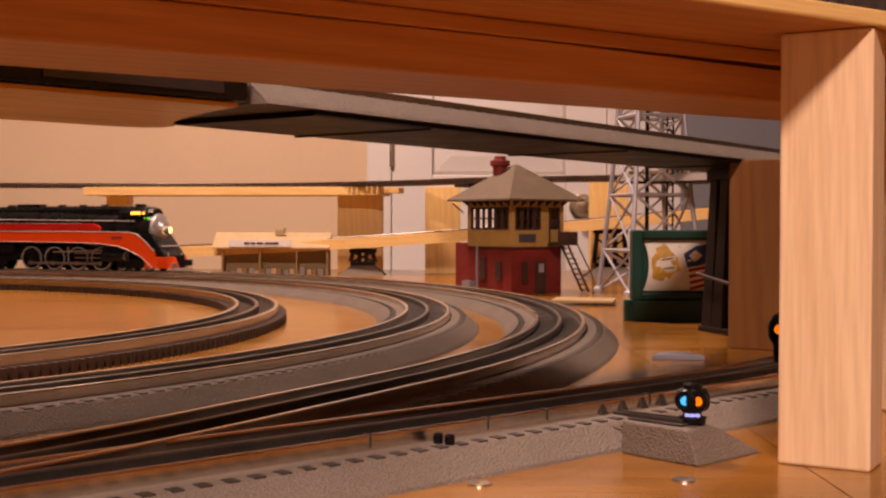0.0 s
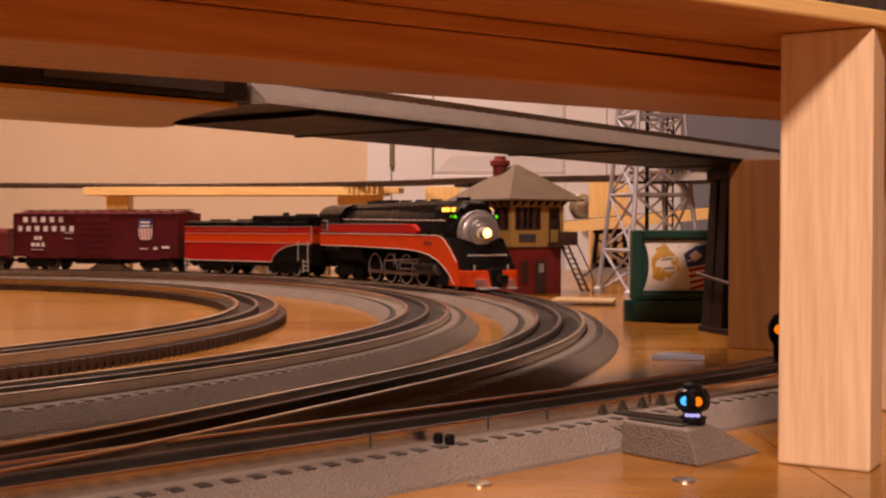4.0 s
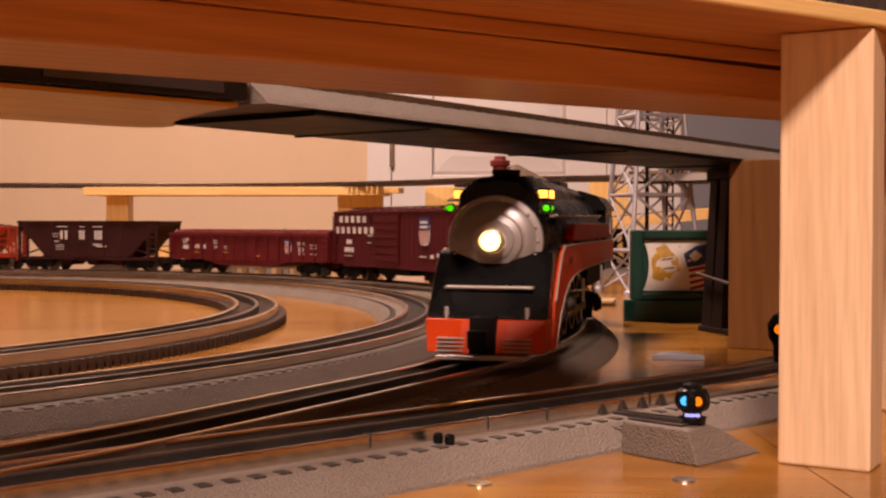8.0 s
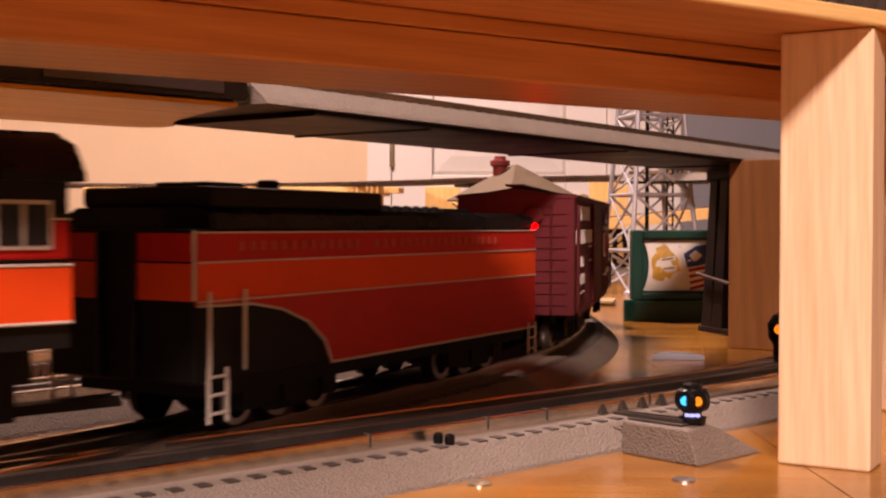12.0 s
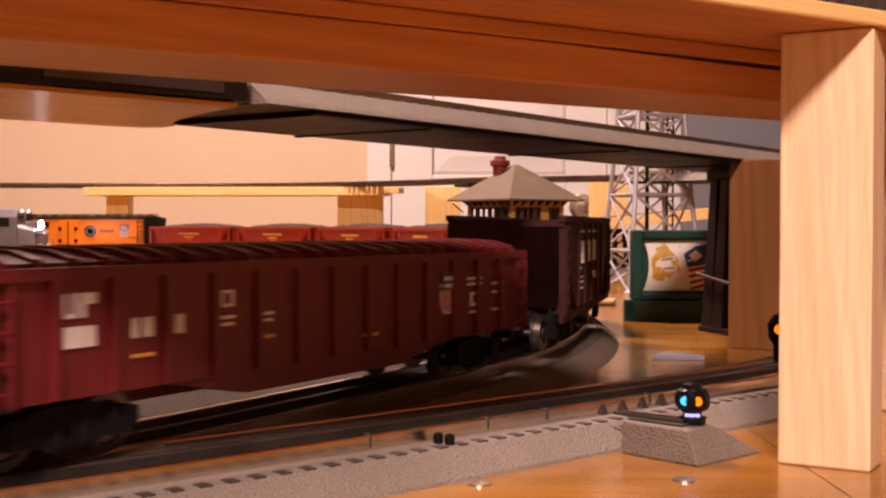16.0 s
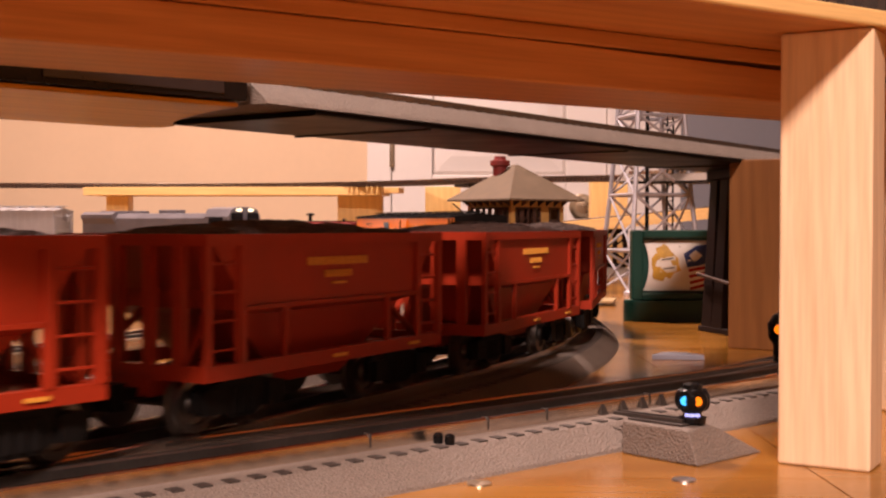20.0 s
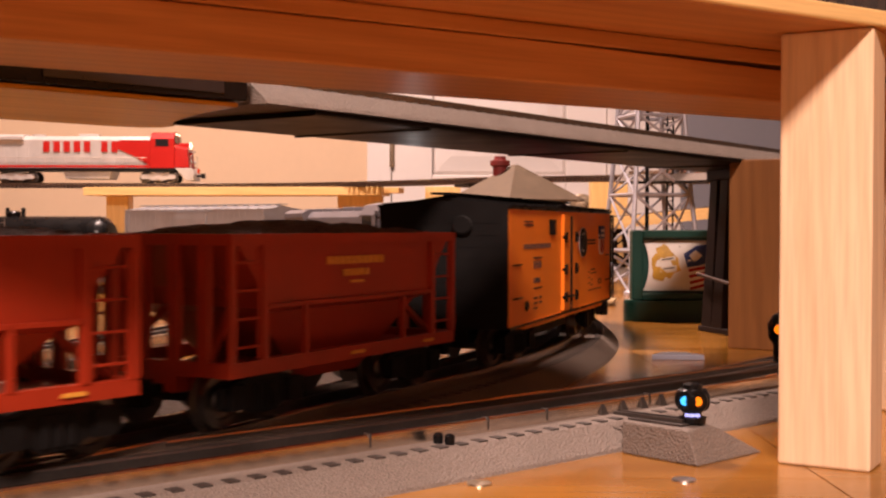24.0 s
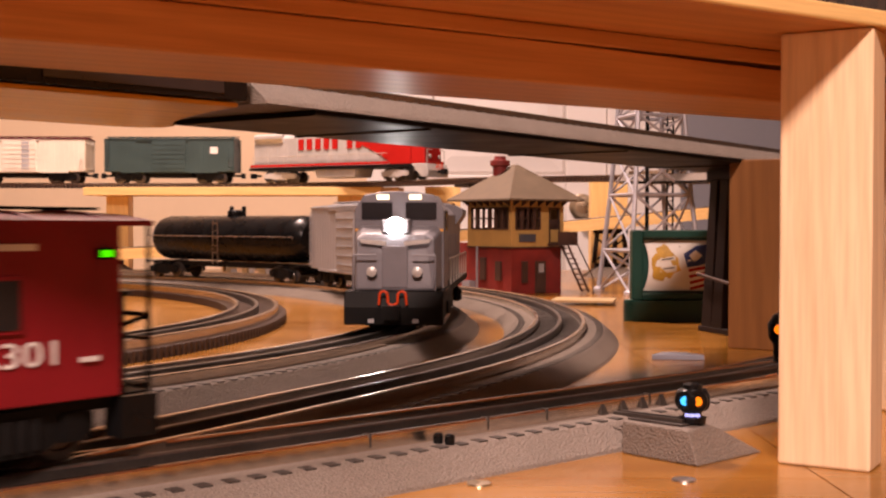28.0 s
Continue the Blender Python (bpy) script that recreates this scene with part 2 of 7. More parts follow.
M_PLY = timber("lacquered_plank", (0.50, 0.225, 0.022), (0.72, 0.37, 0.055), 0.2, (4.0, 50.0, 50.0), 0.05, 0.0, 1.0)
M_PLY.node_tree.nodes["Principled BSDF"].inputs["Specular IOR Level"].default_value = 0.16
# Roadbed plastic in two tones: M_BED holds the shade, M_HOUSING the lit look.
M_BED = granular("roadbed_shade_tone", (0.095, 0.076, 0.060), (0.195, 0.158, 0.126), 1500.0, 0.8, 0.85, 0.0008)
M_BED_TOP = granular("roadbed_top", (0.050, 0.040, 0.032), (0.105, 0.086, 0.070), 1800.0, 0.75, 0.6)
M_HOUSING = granular("roadbed_lit_tone", (0.135, 0.114, 0.097), (0.250, 0.212, 0.181), 1500.0, 0.8, 0.8, 0.0006)
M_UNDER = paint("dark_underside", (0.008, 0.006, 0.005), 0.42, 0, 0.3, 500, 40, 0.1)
M_TIE = paint("tie_plastic", (0.050, 0.041, 0.036), 0.6, 0, 0.3, 1500, 60, 0.2)
M_RAIL = paint("rail_steel", (0.74, 0.66, 0.58), 0.23, 1.0, 0.12, 700, 30, 0.03, 0.0, 0.08)
M_RAIL_DARK = paint("blackened_rail", (0.16, 0.145, 0.135), 0.34, 0.9, 0.25, 700, 30, 0.06)
M_TIE_BROWN = paint("brown_tie_plastic", (0.048, 0.025, 0.015), 0.55, 0, 0.3, 900, 40, 0.2)
M_BLACK = paint("black_paint", (0.006, 0.006, 0.0065), 0.28, 0, 0.3, 900, 50, 0.05)
M_BLACK_DULL = paint("dull_black", (0.007, 0.0065, 0.0065), 0.6, 0, 0.3, 1200, 60, 0.15)
M_ORANGE = paint("orange_paint", (0.62, 0.058, 0.008), 0.45, 0, 0.06, 900, 30, 0.04, 0.0)
M_RED = paint("red_paint", (0.40, 0.013, 0.010), 0.45, 0, 0.08, 900, 30, 0.04, 0.0)
M_NOSE = paint("silver_front", (0.42, 0.41, 0.42), 0.34, 0.55, 0.08, 900, 40, 0.05)
M_SILVER = paint("silver_paint", (0.52, 0.50, 0.48), 0.38, 0.25, 0.1, 900, 40, 0.05)
M_STRIPE = paint("pale_stripe", (0.50, 0.46, 0.41), 0.45, 0.2, 0.06, 900, 40, 0.0)
M_WHITE_RIM = paint("white_rim", (0.45, 0.44, 0.45), 0.4, 0.2, 0.08, 900, 40, 0.0)
M_ROD = paint("rod_metal", (0.45, 0.40, 0.36), 0.3, 0.9, 0.15, 800, 60, 0.05)
M_BOXRED = paint("boxcar_red", (0.085, 0.0075, 0.012), 0.55, 0, 0.15, 900, 30, 0.08)
M_GONRED = paint("gondola_red", (0.13, 0.010, 0.014), 0.5, 0, 0.15, 900, 30, 0.08)
M_BROWN = paint("hopper_brown", (0.046, 0.015, 0.015), 0.55, 0, 0.2, 900, 30, 0.08)
M_ORE = paint("ore_car_red", (0.347, 0.0319, 0.0109), 0.42, 0, 0.12, 900, 30, 0.06)
M_COAL = granular("ore_load", (0.022, 0.010, 0.008), (0.10, 0.046, 0.032), 700.0, 0.85, 1.0, 0.003)
M_REEFER = paint("reefer_orange", (0.92, 0.245, 0.014), 0.4, 0, 0.06, 900, 25, 0.06)
M_MAROON = paint("caboose_red", (0.20, 0.0080, 0.0140), 0.42, 0, 0.12, 900, 30, 0.06)
M_LETTER = paint("white_lettering", (0.72, 0.70, 0.68), 0.6, 0, 0.08, 900, 60, 0.0)
M_LETTER_BLACK = paint("black_lettering", (0.03, 0.02, 0.02), 0.6, 0, 0.1, 900, 60, 0.0)
M_LETTER_YELLOW = paint("yellow_lettering", (0.75, 0.36, 0.05), 0.6, 0, 0.1, 900, 60, 0.0)
M_LETTER_TAN = paint("tan_lettering", (0.36, 0.055, 0.025), 0.6, 0, 0.1, 900, 60, 0.0)
M_BLUE = paint("shield_blue", (0.03, 0.05, 0.18), 0.5, 0, 0.1, 900, 60, 0.0)
M_GREY_CAR = paint("silver_grey_car", (0.42, 0.42, 0.44), 0.45, 0.2, 0.1, 900, 30, 0.05)
M_DIESEL = paint("diesel_grey", (0.17, 0.165, 0.185), 0.4, 0.1, 0.15, 900, 30, 0.05)
M_GREEN_CAR = paint("green_boxcar", (0.030, 0.058, 0.058), 0.5, 0, 0.15, 900, 30, 0.05)
M_CREAM_CAR = paint("cream_car", (0.72, 0.66, 0.56), 0.5, 0, 0.08, 900, 30, 0.05)
M_BRICK = paint("model_brick", (0.19, 0.017, 0.014), 0.65, 0, 0.2, 700, 50, 0.25)
M_CREAM = paint("tower_cream", (0.45, 0.285, 0.092), 0.6, 0, 0.1, 800, 50, 0.15)
M_ROOF = paint("tower_roof", (0.118, 0.085, 0.053), 0.75, 0, 0.15, 1200, 60, 0.3)
M_TRIM = paint("brown_trim", (0.060, 0.030, 0.022), 0.55, 0, 0.2, 800, 50, 0.1)
M_TRESTLE = paint("trestle_brown", (0.016, 0.009, 0.008), 0.55, 0, 0.3, 700, 50, 0.3)
M_GALV = paint("silver_lattice", (0.44, 0.44, 0.49), 0.4, 0.35, 0.1, 800, 50, 0.05)
M_GREEN = paint("dark_green", (0.005, 0.050, 0.036), 0.4, 0, 0.2, 800, 50, 0.1)
M_PAPER = paint("poster_paper", (0.80, 0.76, 0.70), 0.5, 0, 0.05, 600, 30, 0.0)
M_GOLD = paint("poster_gold", (0.62, 0.36, 0.05), 0.5, 0, 0.25, 500, 120, 0.0)
M_STAND = paint("stand_cream", (0.40, 0.29, 0.145), 0.6, 0, 0.08, 800, 50, 0.1)
M_WALL = paint("wall_plaster", (0.76, 0.57, 0.385), 0.85, 0, 0.04, 60, 3, 0.1)
M_WALL_DARK = paint("dark_unseen_wall", (0.22, 0.15, 0.10), 0.7, 0, 0.15, 60, 3, 0.1)
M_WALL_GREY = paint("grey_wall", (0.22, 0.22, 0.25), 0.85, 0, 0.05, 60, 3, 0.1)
M_DOOR = paint("white_door", (0.80, 0.76, 0.73), 0.4, 0, 0.03, 60, 3, 0.05)
M_BRASS = paint("aged_brass", (0.55, 0.45, 0.32), 0.3, 0.9, 0.15, 300, 30, 0.05)
M_CARPET = paint("carpet", (0.12, 0.09, 0.07), 0.95, 0, 0.2, 300, 8, 0.5)
M_CEIL = paint("ceiling_plaster", (0.55, 0.5, 0.44), 0.9, 0, 0.04, 60, 3, 0.1)
M_SLATE = paint("slate_blue", (0.055, 0.060, 0.080), 0.5)
# Pale colour stands for daylight-bright slivers seen through the hollow tower.
M_PANE = paint("light_through_pane", (0.42, 0.38, 0.34), 0.15, 0, 0.2, 200, 90, 0.0)
M_DARK_GLASS = paint("dark_glass", (0.015, 0.015, 0.018), 0.1, 0, 0.1, 200, 20, 0.0)
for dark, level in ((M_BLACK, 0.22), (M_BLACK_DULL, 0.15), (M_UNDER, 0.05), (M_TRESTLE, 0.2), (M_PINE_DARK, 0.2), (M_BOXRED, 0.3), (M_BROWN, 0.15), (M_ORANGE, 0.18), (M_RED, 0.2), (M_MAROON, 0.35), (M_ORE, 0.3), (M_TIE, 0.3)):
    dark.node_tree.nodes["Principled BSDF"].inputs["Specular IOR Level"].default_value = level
G_HEAD = glow("warm_headlight", (1.0, 0.55, 0.16), 8.0)
G_LED = glow("white_headlight", (1.0, 0.93, 0.90), 42.0)
G_NUM = glow("amber_number_board", (1.0, 0.40, 0.06), 4.0)
G_GREEN = glow("green_marker", (0.07, 0.9, 0.0), 1.1)
G_REDL = glow("red_marker", (1.0, 0.0, 0.0), 220.0)
G_CYAN = glow("cyan_lamp", (0.05, 0.45, 1.0), 1.5)
G_AMBER = glow("amber_lamp", (1.0, 0.20, 0.004), 1.4)
G_VIOLET = glow("violet_lamp", (0.45, 0.45, 1.0), 1.2)
G_SHADE = glow("lamp_glass", (1.0, 0.75, 0.5), 3.0)


# ---- room ----
# Floor and ceiling are unseen; toned down so less light bounces back.
g = Geo().box(-5.2, 3.2, -2.6, WALL + 0.3, FLOOR - 0.1, FLOOR)
solo("floor", g, M_CARPET, "unseen brown carpet floor, darkened to cut bounced light", "floor", kind="structure")
g = Geo().box(-5.2, 3.2, -2.6, WALL + 0.3, CEIL, CEIL + 0.1)
solo("ceiling", g, M_CEIL, "plain plaster ceiling of the train room", "ceiling", kind="structure")
DOOR_L, DOOR_R = -0.127, 0.405
g = Geo().box(-5.2, DOOR_L - 0.062, WALL, WALL + 0.12, FLOOR, CEIL)
solo("wall_north", g, M_WALL, "warm beige painted wall behind the layout", "wall", kind="structure")
# The shade on this end of the wall is put into its grey colour.
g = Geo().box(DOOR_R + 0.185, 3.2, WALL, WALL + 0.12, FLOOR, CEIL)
solo("wall_north_east", g, M_WALL_GREY, "grey wall beside the white door, shade in its colour", "wall", kind="structure")
g = Geo().box(DOOR_L - 0.062, DOOR_R + 0.185, WALL, WALL + 0.12, FLOOR + 2.1, CEIL)
solo("wall_above_door", g, M_WALL, "beige wall strip above the white door", "wall", kind="structure")
# Unseen walls that close the room, dark so they bounce little light.
for nm, b in (("wall_west", (-5.3, -5.2, -2.6, WALL + 0.12)), ("wall_east", (3.2, 3.3, -2.6, WALL + 0.12)), ("wall_south", (-5.2, 3.2, -2.7, -2.6))):
    g = Geo().box(b[0], b[1], b[2], b[3], FLOOR, CEIL)
    solo(nm, g, M_WALL_DARK, "unseen wall of the train room, darkened to cut bounced light", "wall", kind="structure")
door = thing("door_1", "closed white panelled door in a white casing", "door", kind="structure", at=pose(0, WALL, FLOOR))
g = Geo()
for a, b, z0, z1 in ((DOOR_L, DOOR_L + 0.10, 0.01, 2.03), (DOOR_R - 0.10, DOOR_R, 0.01, 2.03), (DOOR_L + 0.1, DOOR_R - 0.1, 0.01, 0.24), (DOOR_L + 0.1, DOOR_R - 0.1, 0.82, 1.0), (DOOR_L + 0.1, DOOR_R - 0.1, 1.9, 2.03)):
    g.box(a, b, 0.001, 0.047, z0, z1)
part("slab", g, M_DOOR, door, bevel=0.003)
for z0, z1 in ((0.236, 0.824), (0.996, 1.904)):
    g = Geo()
    x0, x1 = DOOR_L + 0.096, DOOR_R - 0.096
    o, i = [(x0, z0), (x1, z0), (x1, z1), (x0, z1)], [(x0 + 0.05, z0 + 0.05), (x1 - 0.05, z0 + 0.05), (x1 - 0.05, z1 - 0.05), (x0 + 0.05, z1 - 0.05)]
    g.loft([[(x, 0.030, z) for x, z in o], [(x, 0.012, z) for x, z in [(x0 + 0.012, z0 + 0.012), (x1 - 0.012, z0 + 0.012), (x1 - 0.012, z1 - 0.012), (x0 + 0.012, z1 - 0.012)]], [(x, 0.006, z) for x, z in i]])
    part("panel", g, M_DOOR, door, bevel=0.002)
g = Geo()
g.box(DOOR_L - 0.062, DOOR_L - 0.0015, -0.006, 0.06, 0, 2.1)
g.box(DOOR_R + 0.0015, DOOR_R + 0.070, -0.006, 0.06, 0, 2.1).box(DOOR_R + 0.071, DOOR_R + 0.185, -0.003, 0.06, 0, 2.1)
g.box(DOOR_L - 0.0015, DOOR_R + 0.0015, -0.006, 0.06, 2.035, 2.1)
part("casing", g, M_DOOR, door, bevel=0.004)
for z in (1.063, 0.2, 1.8):
    g = Geo().cyl((DOOR_L, -0.004, z - 0.045 + 0.0), (DOOR_L, -0.004, z + 0.055), 0.0065, n=12)
    g.box(DOOR_L - 0.015, DOOR_L + 0.015, 0.006, 0.0115, z - 0.045, z + 0.055)
    part("hinge", g, M_BRASS, door, "worn brass butt hinge", smooth=True)
g = Geo().lathe([(0.03, 0), (0.031, 0.006), (0.014, 0.012), (0.012, 0.03), (0.025, 0.04), (0.028, 0.052), (0.02, 0.062), (0.001, 0.064)], 24, pose(DOOR_R - 0.062, 0.001, 0.922, 90))
part("knob", g, M_BRASS, door, "round aged brass door knob", smooth=True)

for lx, ly, power in LAMPS:
    fix = thing("ceiling_lamp", "round ceiling lamp with a frosted glass shade", "ceiling lamp", "ceiling lamps", at=pose(lx, ly, CEIL))
    part("base", Geo().lathe([(0.09, 0), (0.09, -0.02), (0.07, -0.025)], 24), M_BRASS, fix, smooth=True)
    part("shade", Geo().lathe([(0.13, -0.026), (0.15, -0.04), (0.15, -0.05), (0.12, -0.051), (0.12, -0.03), (0.07, -0.027)], 32), M_DOOR, fix, smooth=True)

# ---- layout table: boards laid edge to edge ----
table = thing("layout_table", "large varnished plywood train table with brown legs", "table")
part("tabletop", Geo().box(-4.1, 1.3, -0.62, 2.28, -0.03, -0.0006), M_TABLE, table)
edges_x = [-4.1, -2.9, -1.68, -0.46, 0.127, 1.3]
for i in range(len(edges_x) - 1):
    for y0, y1 in ((-0.62, 0.4012), (0.4018, 1.42), (1.4206, 2.28)):
        hx, hy = (edges_x[i + 1] - edges_x[i]) / 2 - 0.0003, (y1 - y0) / 2
        part("board", Geo().box(-hx, hx, -hy, hy, 0, 0.0006), M_TABLE, table, at=pose((edges_x[i] + edges_x[i + 1]) / 2, (y0 + y1) / 2, -0.0006))
for x in (-3.9, -1.4, 1.1):
    for y in (-0.5, 2.15):
        part("leg", Geo().box(-0.045, 0.045, -0.045, 0.045, FLOOR, -0.03), M_PINE, table, at=pose(x, y, 0), bevel=0.003)

# ---- tracks ----
GAUGE, BED = 0.0174, 0.0426


def rail_profile(o, z0, z1, w=0.0030):
    h = w / 2
    return [(o - h, z0), (o + h, z0), (o + h, z1 - 0.0008), (o + h * 0.7, z1 - 0.0002), (o, z1), (o - h * 0.7, z1 - 0.0002), (o - h, z1 - 0.0008)]


def bed_track(name, label, track, s0, s1, z=0.0, drop=0.0, near=(0, 0), dark_under=False, bed=BED, stone=None):
    """Three-rail track on a moulded grey roadbed."""
    t = thing(name, label, "model track", "three-rail tracks", kind="structure")
    up = z if callable(z) else (lambda s: z - drop)
    prof = [(-bed, 0.0), (-bed + 0.0015, 0.0018), (-0.0325, 0.0090), (-0.0300, 0.0094), (0.0300, 0.0094), (0.0325, 0.0090), (bed - 0.0015, 0.0018), (bed, 0.0)]
    part("roadbed", Geo().sweep(track, s0, s1, prof, 0.025, up), stone or M_BED, t, "grey pitted plastic roadbed in the lit tone" if stone else "grey pitted plastic roadbed with shade in its colour")
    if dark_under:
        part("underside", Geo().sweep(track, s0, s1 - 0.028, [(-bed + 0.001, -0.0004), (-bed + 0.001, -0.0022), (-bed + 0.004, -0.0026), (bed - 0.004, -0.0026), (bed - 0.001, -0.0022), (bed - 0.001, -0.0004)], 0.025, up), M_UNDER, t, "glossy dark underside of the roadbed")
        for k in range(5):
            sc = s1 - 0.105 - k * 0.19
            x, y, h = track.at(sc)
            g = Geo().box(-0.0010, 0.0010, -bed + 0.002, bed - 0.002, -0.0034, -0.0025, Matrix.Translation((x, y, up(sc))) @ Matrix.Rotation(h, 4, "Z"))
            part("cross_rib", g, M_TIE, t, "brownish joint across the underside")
    part("ballast_top", Geo().sweep(track, s0, s1, [(-0.0156, 0.0080), (-0.0152, 0.0097), (0.0152, 0.0097), (0.0156, 0.0080)], 0.025, up), M_BED_TOP, t, "darker brown-grey ballast between the rails")
    for o, mt in ((-GAUGE, M_RAIL), (0.0, M_RAIL_DARK), (GAUGE, M_RAIL)):
        part("rail", Geo().sweep(track, s0, s1, rail_profile(o, 0.0092, 0.0147), 0.025, up), mt, t, smooth=False)
    tie = Geo()
    for a, b in ((-0.0322, -0.0262), (-0.0152, 0.0152), (0.0262, 0.0322)):
        top = 0.0101 if a < 0 < b else 0.0097
        tie.loft([[(-0.0023, a, 0.0060), (0.0023, a, 0.0060), (0.0023, b, 0.0060), (-0.0023, b, 0.0060)], [(-0.0020, a + 0.0006, top), (0.0020, a + 0.0006, top), (0.0020, b - 0.0006, top), (-0.0020, b - 0.0006, top)]])
    me = mesh_of("tie", tie, M_TIE)
    rest = Geo()
    n = int((s1 - s0) / 0.0092)
    for k in range(n):
        s = s0 + (k + 0.5) * (s1 - s0) / n
        x, y, h = track.at(s)
        m = Matrix.Translation((x, y, up(s))) @ Matrix.Rotation(h, 4, "Z")
        if near[0] <= s < near[1]:
            o = new("tie", me)
            o.parent, o.matrix_basis = t, m
        else:
            rest.add(tie.v, tie.f, m)
    if rest.v:
        o = part("ties", rest, M_TIE, t)
        o["kind"] = "stuff"
    return t


# Loop beds get the shade-darkened tone; siding and upper track the lit one.
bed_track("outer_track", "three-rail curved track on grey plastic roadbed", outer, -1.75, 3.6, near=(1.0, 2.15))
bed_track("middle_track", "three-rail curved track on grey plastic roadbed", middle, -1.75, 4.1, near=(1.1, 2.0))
SIDING = bed_track("front_siding", "straight three-rail track on grey roadbed with a turnout", siding, -0.42, 1.1, 0.0, 0.0006, near=(-0.4, 0.8), bed=0.0462, stone=M_HOUSING)

yx, yy, yh = siding.at(0.03)
yard = Track(yx, yy, yh, [(0.914 * radians(38), -38)], 0.0)
bed_track("yard_track", "three-rail turnout branch on grey roadbed", yard, 0.012, 0.42, 0.0, 0.0013)

# Rail joints and upright clips on the siding.
for name, sd in (("rail_joint", -0.0285), ("rail_joint", -0.060), ("rail_joint", -0.115), ("rail_joint", 0.034)):
    x, y, h = siding.at(sd)
    part(name, Geo().box(-0.0004, 0.0004, -GAUGE - 0.0017, -GAUGE + 0.0017, 0.0098, 0.01425), M_TIE, SIDING, "dark gap between rail lengths", at=pose(x, y, 0, 0, 0, math.degrees(h)))
for k in range(4):
    part("clip", Geo().loft([[(-0.0021, -0.0018, 0.0085), (0.0021, -0.0018, 0.0085), (0.0021, 0.0012, 0.0085), (-0.0021, 0.0012, 0.0085)], [(-0.0010, 0.0, 0.0134), (0.0008, 0.0, 0.0134), (0.0008, 0.0010, 0.0134), (-0.0010, 0.0010, 0.0134)]]), M_TIE, SIDING, "small dark upright clip", at=pose(0.0640 + 0.0094 * k, 0.4830 + 0.0083 * k, 0, 0, 0, 42))

# Inner loop: old tubular track on tall brown ties.
t = thing("inner_track", "tubular rail track on close dark brown ties", "model track", "three-rail tracks", kind="structure")
for o, mt in ((-GAUGE, M_RAIL), (0.0, M_RAIL_DARK), (GAUGE, M_RAIL)):
    part("rail", Geo().sweep(inner, -1.75, 3.6, rail_profile(o, 0.0072, 0.0140, 0.0034), 0.02), mt, t)
part("web", Geo().sweep(inner, -1.75, 3.6, [(-0.0195, 0.001), (-0.0195, 0.0060), (0.0195, 0.0060), (0.0195, 0.001)], 0.02), M_TRESTLE, t, "dark brown moulded track base")
tie = Geo().box(-0.0016, 0.0016, -0.0262, 0.0262, 0.0, 0.0072)
me = mesh_of("tie", tie, M_TIE_BROWN)
rest, n = Geo(), int(5.35 / 0.0068)
for k in range(n):
    s = -1.75 + (k + 0.5) * 5.35 / n
    x, y, h = inner.at(s)
    m = Matrix.Translation((x, y, 0)) @ Matrix.Rotation(h, 4, "Z")
    if 0.35 < s < 1.9:
        o = new("tie", me)
        o.parent, o.matrix_basis = t, m
    else:
        rest.add(tie.v, tie.f, m)
o = part("ties", rest, M_TIE_BROWN, t)
o["kind"] = "stuff"

# Upper loop: grey roadbed on the side seen close, boards and brown-tie track at the back.
UP_Z = 0.130
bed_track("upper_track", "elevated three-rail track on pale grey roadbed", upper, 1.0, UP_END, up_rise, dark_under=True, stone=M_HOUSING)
t = thing("upper_back_track", "raised track with dark ties on timber boards", "model track", "three-rail tracks", kind="structure")
s0, s1 = -2.0, 1.0
for o in (-GAUGE, 0.0, GAUGE):
    part("rail", Geo().sweep(upper, s0, s1, rail_profile(o, 0.0058, 0.0098, 0.0030), 0.03, up_rise), M_RAIL, t)
tie = Geo().box(-0.0024, 0.0024, -0.0285, 0.0285, 0.0012, 0.0060)
me, rest, n = mesh_of("tie", tie, M_TIE_BROWN), Geo(), int((s1 - s0) / 0.0078)
for k in range(n):
    s = s0 + (k + 0.5) * (s1 - s0) / n
    x, y, h = upper.at(s)
    m = Matrix.Translation((x, y, up_rise(s))) @ Matrix.Rotation(h, 4, "Z")
    if -0.9 < s < 0.6:
        o = new("tie", me)
        o.parent, o.matrix_basis = t, m
    else:
        rest.add(tie.v, tie.f, m)
o = part("ties", rest, M_TIE_BROWN, t)
o["kind"] = "stuff"

# The girder and lacquered plank that carry on from the grey roadbed.
qx, qy, qh = upper.at(UP_END)
span = thing("bridge_span", "black girder track span on a lacquered wooden plank", "model bridge", at=Matrix.Translation((qx, qy, UP_Z)) @ Matrix.Rotation(qh - radians(9.7), 4, "Z"))
part("girder", Geo().box(0.0015, 0.62, 0.0375, 0.0415, 0.0, 0.0165).box(0.0015, 0.62, -0.0415, -0.0375, 0.0, 0.0165).box(0.0015, 0.62, -0.0375, 0.0375, 0.0, 0.0065), M_BLACK, span, "glossy black girder", bevel=0.0006)
for k in range(7):
    part("girder_panel", Geo().box(0.012 + k * 0.085, 0.082 + k * 0.085, 0.0415, 0.0424, 0.0020, 0.0145), M_DARK_GLASS, span, bevel=0.0004)
for o in (-GAUGE, 0.0, GAUGE):
    part("rail", Geo().box(0.0, 0.62, o - 0.0015, o + 0.0015, 0.0065, 0.0147), M_RAIL, span)
